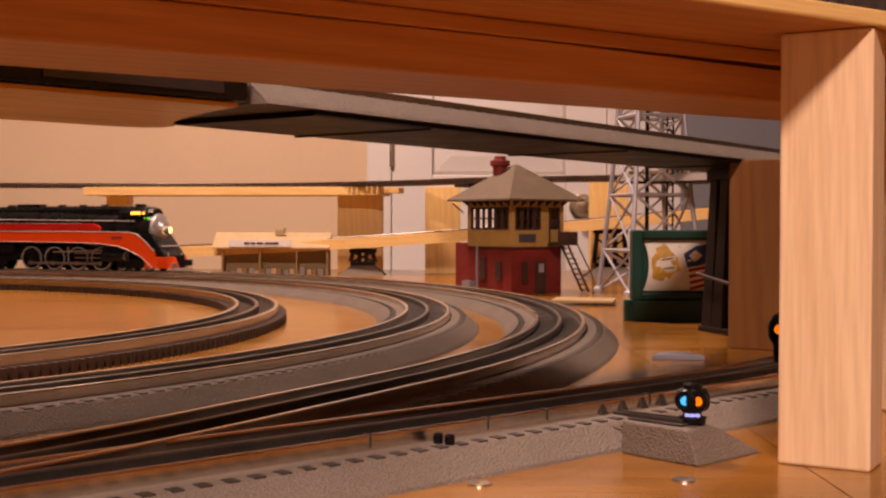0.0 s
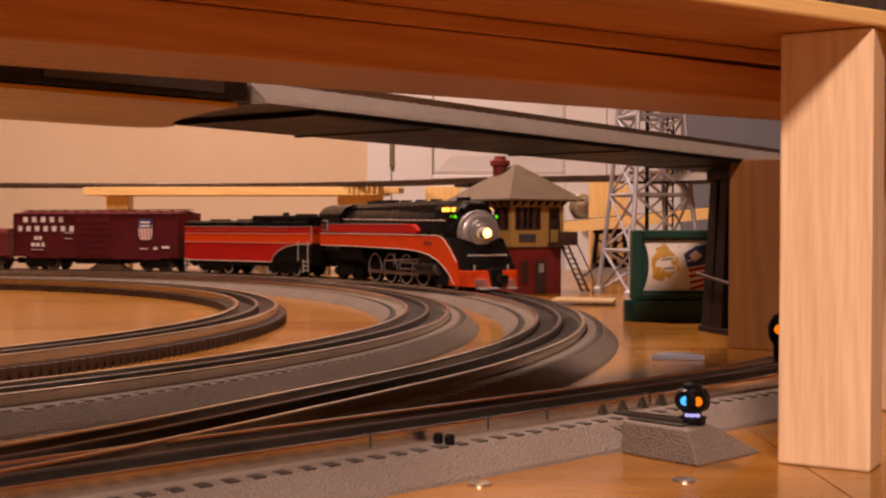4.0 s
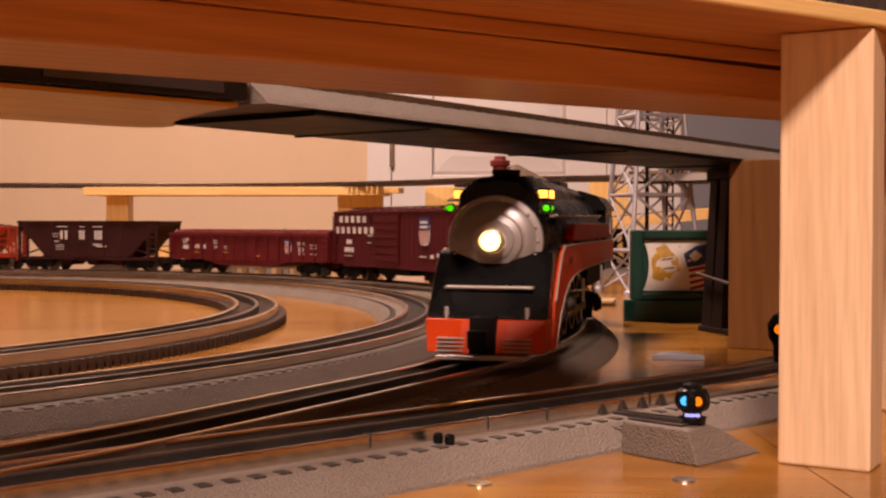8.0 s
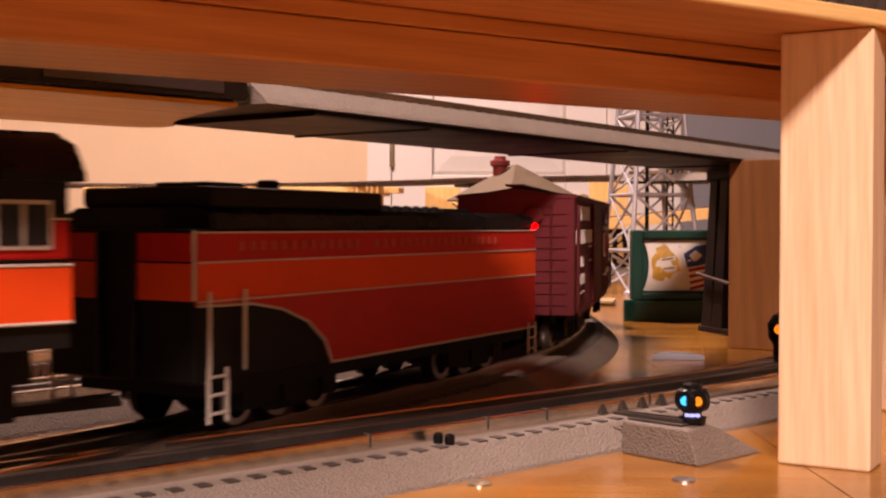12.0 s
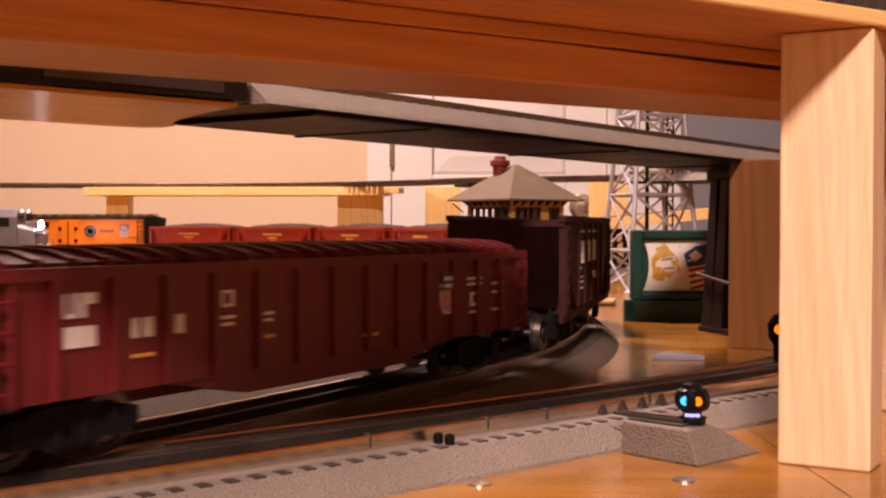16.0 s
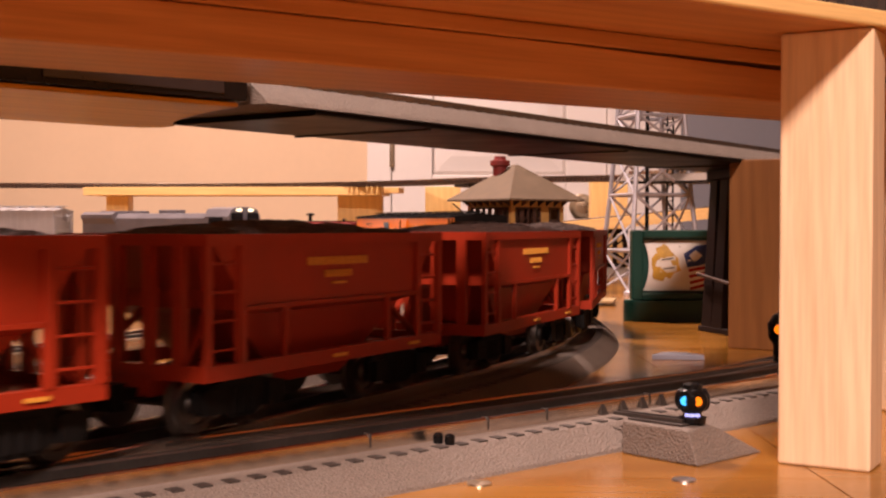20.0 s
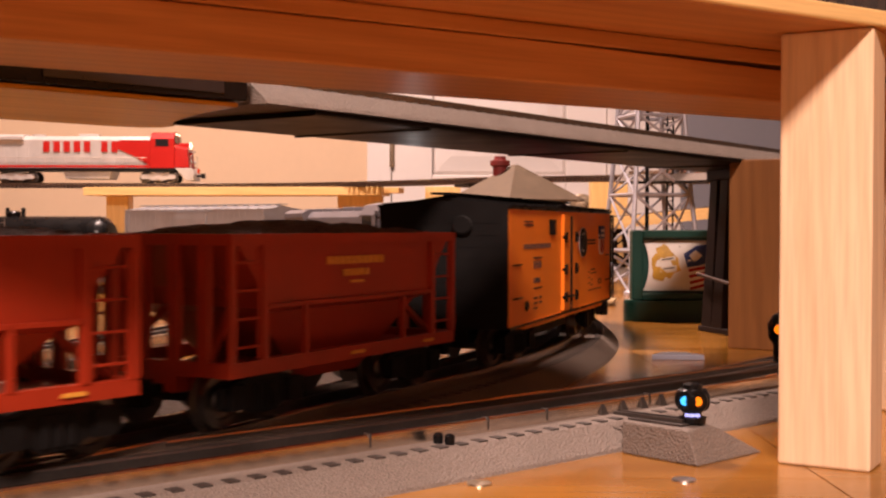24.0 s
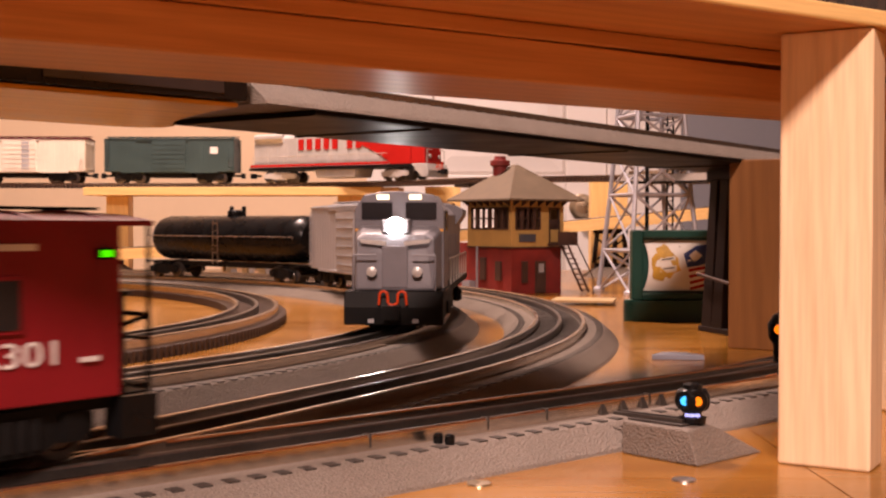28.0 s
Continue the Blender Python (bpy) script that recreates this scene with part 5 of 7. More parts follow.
    part("pilot_step", Geo().box(X(0.012), X(0.0), -0.023, 0.023, 0.0020, 0.0042), M_SILVER, e, "grey pilot step", bevel=0.0004)
    g = Geo()
    for z in (0.0058, 0.0078, 0.0098, 0.0118):
        for sg in (1, -1):
            g.box(X(0.0125), X(0.0050 + (z - 0.0045) * 0.42), min(sg * 0.010, sg * 0.024), max(sg * 0.010, sg * 0.024), z, z + 0.0006)
    part("pilot_stripe", g, M_STRIPE, e)
    part("coupler_pocket", Geo().box(X(0.02), X(0.0045), -0.0065, 0.0065, 0.0045, 0.0235).box(X(0.006), X(-0.006), -0.0030, 0.0030, 0.010, 0.0145).box(X(-0.001), X(-0.009), -0.0050, 0.0050, 0.0085, 0.0175), M_BLACK_DULL, e, bevel=0.0006)
    part("apron", Geo().loft([[(X(0.016), -0.0315, 0.0217), (X(0.016), 0.0315, 0.0217), (X(0.06), 0.0318, 0.0217), (X(0.06), -0.0318, 0.0217)], [(X(0.032), -0.0312, 0.0440), (X(0.032), 0.0312, 0.0440), (X(0.06), 0.0316, 0.0440), (X(0.06), -0.0316, 0.0440)], [(X(0.041), -0.0305, 0.0572), (X(0.041), 0.0305, 0.0572), (X(0.075), 0.0312, 0.0588), (X(0.075), -0.0312, 0.0588)]]), M_BLACK, e, "black front apron", bevel=0.0015)
    part("front_rail", Geo().cyl((X(0.0235), -0.0225, 0.0375), (X(0.0235), 0.0225, 0.0375), 0.0009, n=8).cyl((X(0.022), -0.0225, 0.0375), (X(0.034), -0.0225, 0.0375), 0.0008, n=6).cyl((X(0.022), 0.0225, 0.0375), (X(0.034), 0.0225, 0.0375), 0.0008, n=6), M_STRIPE, e, "pale front handrail")
    part("number_plate", Geo().box(X(0.0285), X(0.0262), -0.006, 0.006, 0.0325, 0.0360), M_RED, e)
    for sg in (1, -1):
        part("flag_stanchion", Geo().cyl((X(0.0175), sg * 0.021, 0.0210), (X(0.0175), sg * 0.021, 0.0275), 0.0011, n=8), M_SILVER, e)
    # Cab.
    part("cab", Geo().box(X(0.372), X(0.318), -0.0322, 0.0322, 0.0735, 0.0860).box(X(0.322), X(0.318), -0.031, 0.031, 0.040, 0.0860), M_BLACK, e, bevel=0.001)
    prof = [(-0.0335, 0.084), (-0.0335, 0.0865), (-0.027, 0.0950), (-0.014, 0.0995), (0, 0.1005), (0.014, 0.0995), (0.027, 0.0950), (0.0335, 0.0865), (0.0335, 0.084)]
    part("cab_roof", Geo().loft([[(X(0.312), y, z) for y, z in prof], [(X(0.376), y, z) for y, z in prof]]), M_BLACK, e, smooth=True)
    for sg in (1, -1):
        fr = part("cab_window", Geo().box(X(0.3670), X(0.3520), min(sg * 0.0320, sg * 0.0330), max(sg * 0.0320, sg * 0.0330), 0.0645, 0.0785), M_SILVER, e, "silver framed cab window")
        part("pane", Geo().box(X(0.3660), X(0.3600), min(sg * 0.0328, sg * 0.0333), max(sg * 0.0328, sg * 0.0333), 0.0657, 0.0773).box(X(0.3588), X(0.3532), min(sg * 0.0328, sg * 0.0333), max(sg * 0.0328, sg * 0.0333), 0.0657, 0.0773), M_DARK_GLASS, fr)
        part("cab_side", Geo().box(X(0.372), X(0.318), min(sg * 0.0300, sg * 0.0318), max(sg * 0.0300, sg * 0.0318), 0.036, 0.0745), M_BLACK, e)
    # Running gear.
    for sg in (1, -1):
        part("cylinder_block", Geo().cyl((X(0.122), sg * 0.0255, 0.0215), (X(0.086), sg * 0.0255, 0.0215), 0.0082, n=18).box(X(0.120), X(0.088), min(sg * 0.015, sg * 0.031), max(sg * 0.015, sg * 0.031), 0.024, 0.037), M_BLACK, e, smooth=True)
        part("cylinder_head", Geo().cyl((X(0.086), sg * 0.0255, 0.0215), (X(0.0835), sg * 0.0255, 0.0215), 0.0072, n=18), M_ROD, e, smooth=True)
        part("crosshead_guide", Geo().box(X(0.165), X(0.122), min(sg * 0.0285, sg * 0.0310), max(sg * 0.0285, sg * 0.0310), 0.0255, 0.0275).box(X(0.165), X(0.122), min(sg * 0.0285, sg * 0.0310), max(sg * 0.0285, sg * 0.0310), 0.0185, 0.0200), M_ROD, e)
        part("valve_link", Geo().cyl((X(0.12), sg * 0.0315, 0.031), (X(0.20), sg * 0.0315, 0.0275), 0.0009, n=6).cyl((X(0.175), sg * 0.0318, 0.036), (X(0.175), sg * 0.0318, 0.0215), 0.0012, n=6), M_ROD, e)
        for k in range(4):
            f = 0.1275 + k * 0.0382
            r = 0.0182
            w = Geo()
            w.lathe([(r + 0.0004, 0.0), (r + 0.0004, 0.001), (r, 0.0015), (r - 0.0002, 0.0048), (r - 0.0028, 0.0050), (r - 0.0030, 0.0022), (r - 0.0030, 0.0)], 36, pose(0, 0, 0, -90 * sg))
            w.lathe([(0.0042, 0.0), (0.0042, 0.0052), (0.003, 0.0056)], 14, pose(0, 0, 0, -90 * sg))
            w.lathe([(0.0026, 0.0), (0.0026, 0.0075), (0.001, 0.0080)], 10, pose(0.0075, 0, 0, -90 * sg))
            w.prism([((r - 0.003) * math.cos(math.pi + u), (r - 0.003) * math.sin(math.pi + u)) for u in (-0.7, -0.35, 0, 0.35, 0.7)], min(sg * 0.001, sg * 0.0042), max(sg * 0.001, sg * 0.0042), "y")
            ob = part("driving_wheel", w, M_BLACK_DULL, e, "black spoked driving wheel with white rim", smooth=True, at=pose(X(f), sg * 0.0160, r))
            part("tyre", Geo().lathe([(r - 0.0022, 0.0048), (r - 0.0022, 0.0054), (r - 0.0008, 0.0054), (r - 0.0008, 0.0048)], 36, pose(0, 0, 0, -90 * sg), True), M_WHITE_RIM, ob, "white rim")
            if not SPOKE:
                SPOKE.append(mesh_of("spoke", Geo().cyl((0.003, 0, 0), (r - 0.002, 0, 0), 0.0010, n=5), M_BLACK_DULL))
            for q in range(12):
                sp = new("spoke", SPOKE[0])
                sp.parent, sp.matrix_basis = ob, pose(0, sg * 0.0035, 0, 0, 30 * q, 0)
            DRV.append((ob, X(f), sg * 0.0160, r))
        rod = part("side_rod", Geo().box(-0.0627, 0.0627, -0.0009, 0.0009, -0.0018, 0.0018).cyl((-0.0607, -0.0012, 0), (-0.0607, 0.0012, 0), 0.0032, n=12).cyl((0.0607, -0.0012, 0), (0.0607, 0.0012, 0), 0.0032, n=12).cyl((-0.02025, -0.0012, 0), (-0.02025, 0.0012, 0), 0.0032, n=12).cyl((0.02025, -0.0012, 0), (0.02025, 0.0012, 0), 0.0032, n=12), M_ROD, e, "steel side rod", at=pose(X(0.1848), sg * 0.0250, 0.0182))
        RODS.append((rod, X(0.1848), sg * 0.0250, 0.0182))
    truck(e, X(0.0705), 0.047, 0.0092, 2, M_BLACK_DULL, M_WHITE_RIM, 0.010, 0.0215)
    truck(e, X(0.318), 0.032, 0.0098, 2, M_BLACK_DULL, M_BLACK_DULL, 0.011, 0.0235)
    part("drawbar", Geo().box(X(0.40), X(0.36), -0.004, 0.004, 0.014, 0.017), M_BLACK_DULL, e)
    squash(e, 0.94, 0.037)
    return e


RODS = []


def tender():
    e = thing("tender", "red and orange model tender with black top and white lines", "tender")
    h = 0.128
    part("body", Geo().box(-h, h, -0.0320, 0.0320, 0.0185, 0.0745), M_BLACK_DULL, e, bevel=0.001)
    cut = [(h - 0.075, 0.0190), (h - 0.071, 0.028), (h - 0.060, 0.037), (h - 0.045, 0.043), (h - 0.028, 0.0462), (h, 0.0470)]
    for sg in (1, -1):
        ys = sorted((sg * 0.0318, sg * 0.0330))
        part("lower_panel", Geo().prism([(-h, 0.0190)] + cut + [(h, 0.0480), (-h, 0.0480)], ys[0], ys[1], "y"), M_RED, e, "red lower side")
        part("middle_panel", Geo().box(-h, h, ys[0], ys[1], 0.0486, 0.0622), M_ORANGE, e, "orange side band")
        part("upper_panel", Geo().box(-h, h, ys[0], ys[1], 0.0628, 0.0730), M_RED, e, "red upper side band")
        y2 = sorted((sg * 0.0326, sg * 0.0335))
        for z in (0.0480, 0.0622, 0.0730):
            part("line", Geo().box(-h, h, y2[0], y2[1], z, z + 0.0006), M_STRIPE, e)
        g = Geo()
        for (x0, z0), (x1, z1) in zip([(-h, 0.0190)] + cut[:-1], cut):
            g.cyl((x0, sg * 0.0331, z0), (x1, sg * 0.0331, z1), 0.00055, n=6)
        part("edge_line", g, M_STRIPE, e)
        for z0, z1, mt, tint in ((0.0486, 0.0622, M_ORANGE, "orange front panel"), (0.0628, 0.0730, M_RED, "red front panel")):
            ya = sorted((sg * 0.0085, sg * 0.0322))
            part("front_panel", Geo().box(h - 0.0004, h + 0.0012, ya[0], ya[1], z0, z1), mt, e, tint, bevel=0.0003)
        ya = sorted((sg * 0.0070, sg * 0.0085))
        part("door_post", Geo().box(h - 0.0004, h + 0.0022, ya[0], ya[1], 0.0200, 0.0735), M_BLACK, e)
        part("corner_rail", Geo().cyl((h + 0.0022, sg * 0.0335, 0.0490), (h + 0.0022, sg * 0.0335, 0.0740), 0.0007, n=6), M_STRIPE, e, "thin pale corner handrail")
        for k in range(2):
            x = h - 0.004 - 0.018 * k
            part("grab_iron", Geo().cyl((x, sg * 0.0345, 0.022), (x, sg * 0.0345, 0.052), 0.0007, n=6), M_STRIPE, e)
        ladder(e, h - 0.008, sg * 0.0345, 0.006, 0.024, 0.009, M_STRIPE, 3)
        ladder(e, -h + 0.006, sg * 0.0340, 0.006, 0.022, 0.008, M_STRIPE, 3)
    side_bars(e, letters(-0.108, 0.0664, 13, 0.0036, 0.0036, 0.0022) + letters(-0.024, 0.0664, 18, 0.0036, 0.0036, 0.0026), 0.0330, M_LETTER_TAN, "faint small lettering")
    prof = [(-0.0320, 0.0745), (0.0320, 0.0745), (0.0318, 0.0800), (0.027, 0.0825), (-0.027, 0.0825), (-0.0318, 0.0800)]
    part("deck", Geo().prism(prof, -h, h - 0.008, "x"), M_BLACK, e, "black tender deck")
    part("oil_bunker", Geo().box(h - 0.118, h - 0.012, -0.0290, 0.0290, 0.0825, 0.0905), M_BLACK_DULL, e, "raised black bunker deck", bevel=0.0015)
    part("hatch", Geo().lathe([(0.0045, 0.0905), (0.0045, 0.0945), (0.003, 0.0955)], 14, pose(h - 0.080, 0, 0)), M_BLACK_DULL, e, smooth=True)
    part("filler", Geo().box(h - 0.050, h - 0.030, -0.012, 0.012, 0.0905, 0.0930), M_BLACK_DULL, e, bevel=0.0006)
    for k in range(9):
        part("vent", Geo().lathe([(0.0026, 0.0825), (0.0026, 0.0847), (0.0012, 0.0857)], 8, pose(-0.062 + k * 0.0085, 0.012, 0)), M_BLACK_DULL, e)
    part("water_hatch", Geo().box(-0.10, -0.075, -0.010, 0.010, 0.0825, 0.0850), M_BLACK_DULL, e, bevel=0.0006)
    part("marker_lamp", Geo().lathe([(0.0016, 0), (0.0017, 0.002), (0.0005, 0.0028)], 10, pose(-h - 0.001, 0.031, 0.0755, 0, -90)), G_REDL, e, "lit red rear marker")
    part("frame_side", Geo().box(-h + 0.004, h - 0.01, -0.028, 0.028, 0.013, 0.0185), M_BLACK_DULL, e)
    for x in (-0.074, 0.070):
        truck(e, x, 0.0235, 0.0088, 3, M_BLACK_DULL, M_WHITE_RIM, 0.0105, 0.0225)
    couplers(e, h, False, True)
    squash(e, 0.885)
    return e


def ribbed_sides(parent, half, y, z0, z1, n, material, w=0.0016, d=0.0012, skip=()):
    me = mesh_of("rib", Geo().box(-w / 2, w / 2, -0.0003, d, z0, z1), material)
    for k in range(n + 1):
        x = -half + 2 * half * k / n
        if any(a <= x <= b for a, b in skip):
            continue
        for sg in (1, -1):
            o = new("rib", me)
            o.parent, o.matrix_basis = parent, pose(x, sg * y, 0, 0, 0, 0 if sg > 0 else 180)


def boxcar(name, label, body, roof, half=0.136, door=True, ribs=True, y=0.0325):
    e = thing(name, label, "freight car", "freight cars")
    part("underframe", Geo().box(-half + 0.006, half - 0.006, -0.010, 0.010, 0.012, 0.0205).box(-0.04, 0.04, -0.022, 0.022, 0.010, 0.0200), M_BLACK_DULL, e)
    part("body", Geo().box(-half, half, -y, y, 0.0200, 0.0885), body, e, bevel=0.0005)
    rf = part("roof", Geo().prism(gable(y, 0.0880, 0.0058, 0.0012), -half - 0.0005, half + 0.0005, "x"), roof, e)
    g = Geo()
    for k in range(14):
        x = -half + 0.008 + k * (2 * half - 0.016) / 13
        g.prism([(u * 1.0, z + 0.0010) for u, z in gable(y, 0.0880, 0.0058, 0.0012)], x - 0.0018, x + 0.0018, "x")
    part("roof_rib", g, roof, rf)
    part("roof_walk", Geo().box(-half - 0.004, half + 0.004, -0.005, 0.005, 0.0948, 0.0960), roof, rf)
    part("sill", Geo().box(-half + 0.03, half - 0.03, -y - 0.0004, y + 0.0004, 0.0180, 0.0215), body, e)
    if ribs:
        ribbed_sides(e, half - 0.002, y, 0.0215, 0.0872, 26, body, 0.0010, 0.0003)
    for sg in (1, -1):
        ys = sorted((sg * (y + 0.0002), sg * (y + 0.0020)))
        if door:
            d = part("sliding_door", Geo().box(-0.031 * 1, 0.031, ys[0], ys[1], 0.0215, 0.0850), body, e, bevel=0.0005)
            q = Geo()
            for k in range(6):
                z = 0.027 + k * 0.0098
                q.box(-0.029, 0.029, ys[0], ys[1] + (0.0006 if sg > 0 else 0), z, z + 0.0012) if sg > 0 else q.box(-0.029, 0.029, ys[0] - 0.0006, ys[1], z, z + 0.0012)
            part("door_rib", q, body, d)
            part("door_track", Geo().box(-0.060, 0.036, min(sg * y, sg * (y + 0.0022)), max(sg * y, sg * (y + 0.0022)), 0.0852, 0.0868).box(-0.060, 0.036, min(sg * y, sg * (y + 0.0022)), max(sg * y, sg * (y + 0.0022)), 0.0192, 0.0208), body, e)
        for x in (-half + 0.006, half - 0.006):
            ladder(e, x, sg * (y + 0.0018), 0.022, 0.084 if x * sg > 0 else 0.05, 0.008, body, 7 if x * sg > 0 else 4)
    for sg in (1, -1):
        ladder(e, sg * (half + 0.0015), 0.02, 0.022, 0.084, 0.0, body, 7)
        g = Geo()
        for k in range(9):
            z = 0.026 + k * 0.0066
            g.box(min(sg * half, sg * (half + 0.0008)), max(sg * half, sg * (half + 0.0008)), -y + 0.004, y - 0.004, z, z + 0.0022)
        part("end_rib", g, body, e)
        part("brake_wheel", Geo().lathe([(0.0050, 0), (0.0055, 0.0007), (0.0045, 0.0012)], 14, pose(sg * (half + 0.002), 0.010, 0.078, 0, 90)), body, e)
    for x in (-half + 0.042, half - 0.042):
        truck(e, x)
    couplers(e, half)
    return e


def gondola():
    half, y = 0.161, 0.0320
    e = thing("gondola", "dark red model gondola with slatted covers", "freight car", "freight cars")
    part("underframe", Geo().box(-half + 0.006, half - 0.006, -0.010, 0.010, 0.012, 0.0205).prism([(-0.09, 0.0205), (-0.05, 0.0125), (0.05, 0.0125), (0.09, 0.0205)], -y + 0.001, y - 0.001, "y"), M_GONRED, e)
    part("body", Geo().box(-half, half, -y, y, 0.0200, 0.0560), M_GONRED, e)
    part("top_chord", Geo().box(-half - 0.001, half + 0.001, -y - 0.0016, -y + 0.002, 0.0540, 0.0575).box(-half - 0.001, half + 0.001, y - 0.002, y + 0.0016, 0.0540, 0.0575).box(-half - 0.001, -half + 0.003, -y + 0.002, y - 0.002, 0.0540, 0.0575).box(half - 0.003, half + 0.001, -y + 0.002, y - 0.002, 0.0540, 0.0575), M_GONRED, e)
    ribbed_sides(e, half - 0.004, y, 0.0205, 0.0540, 14, M_GONRED, 0.0030, 0.0018)
    prof = [(-0.031, 0.0562), (-0.0300, 0.0588), (-0.020, 0.0612), (0, 0.0620), (0.020, 0.0612), (0.0300, 0.0588), (0.031, 0.0562)]
    for k in range(4):
        a = -half + 0.006 + k * 0.0787
        c = part("cover", Geo().prism(prof, a, a + 0.0757, "x"), M_BOXRED, e, "low arched slatted cover")
        g = Geo()
        for q in range(6):
            x = a + 0.005 + q * 0.0131
            g.prism([(u * 1.01, z + 0.0012) for u, z in prof], x - 0.0016, x + 0.0016, "x")
        part("cover_rib", g, M_GONRED, c)
    for sg in (1, -1):
        for x in (-half + 0.006, half - 0.006):
            ladder(e, x, sg * (y + 0.0020), 0.020, 0.053, 0.009, M_GONRED, 4)
    side_bars(e, [(-0.1315, -0.1305, 0.044, 0.050), (-0.1275, -0.1265, 0.044, 0.050), (-0.1315, -0.1265, 0.0430, 0.0442), (-0.1245, -0.1232, 0.0430, 0.050), (-0.1232, -0.1190, 0.0468, 0.050), (-0.1315, -0.1280, 0.0345, 0.0405), (-0.1272, -0.1237, 0.0345, 0.0405), (-0.1229, -0.1194, 0.0345, 0.0405), (-0.1045, -0.1022, 0.0355, 0.0415), (-0.1000, -0.0958, 0.0355, 0.0415), (-0.0860, -0.0822, 0.0355, 0.0415), (-0.0640, -0.0630, 0.0425, 0.0480), (-0.0590, -0.0580, 0.0425, 0.0480), (-0.0630, -0.0590, 0.0470, 0.0480), (-0.0630, -0.0590, 0.0425, 0.0435), (-0.0645, -0.0572, 0.0385, 0.0396), (-0.0640, -0.0582, 0.0362, 0.0372), (-0.0435, -0.0365, 0.0385, 0.0396), (-0.0430, -0.0370, 0.0362, 0.0372), (0.104, 0.117, 0.0450, 0.0462), (0.104, 0.117, 0.0425, 0.0437), (0.1065, 0.1082, 0.0330, 0.0395), (0.1133, 0.1150, 0.0330, 0.0395), (0.1082, 0.1133, 0.0380, 0.0395), (0.1082, 0.1133, 0.0330, 0.0345), (0.1060, 0.1155, 0.0300, 0.0310), (0.1275, 0.1320, 0.042, 0.0432), (0.1340, 0.1385, 0.042, 0.0432), (0.1275, 0.1320, 0.038, 0.0392), (0.1340, 0.1385, 0.038, 0.0392), (0.1275, 0.1390, 0.0300, 0.0310)], y, M_LETTER, "small white lettering", lift=0.0007)
    side_bars(e, [(0.020, 0.030, 0.026, 0.0272), (-0.0430, -0.0360, 0.0305, 0.0316), (-0.1045, -0.0955, 0.0295, 0.0306)], y, M_LETTER_YELLOW, "thin yellow line", lift=0.0007)
    shield(e, 0.086, 0.0310, 0.0130, 0.0185, y + 0.0002)
    for x in (-half + 0.040, half - 0.040):
        truck(e, x)
    couplers(e, half)
    return e


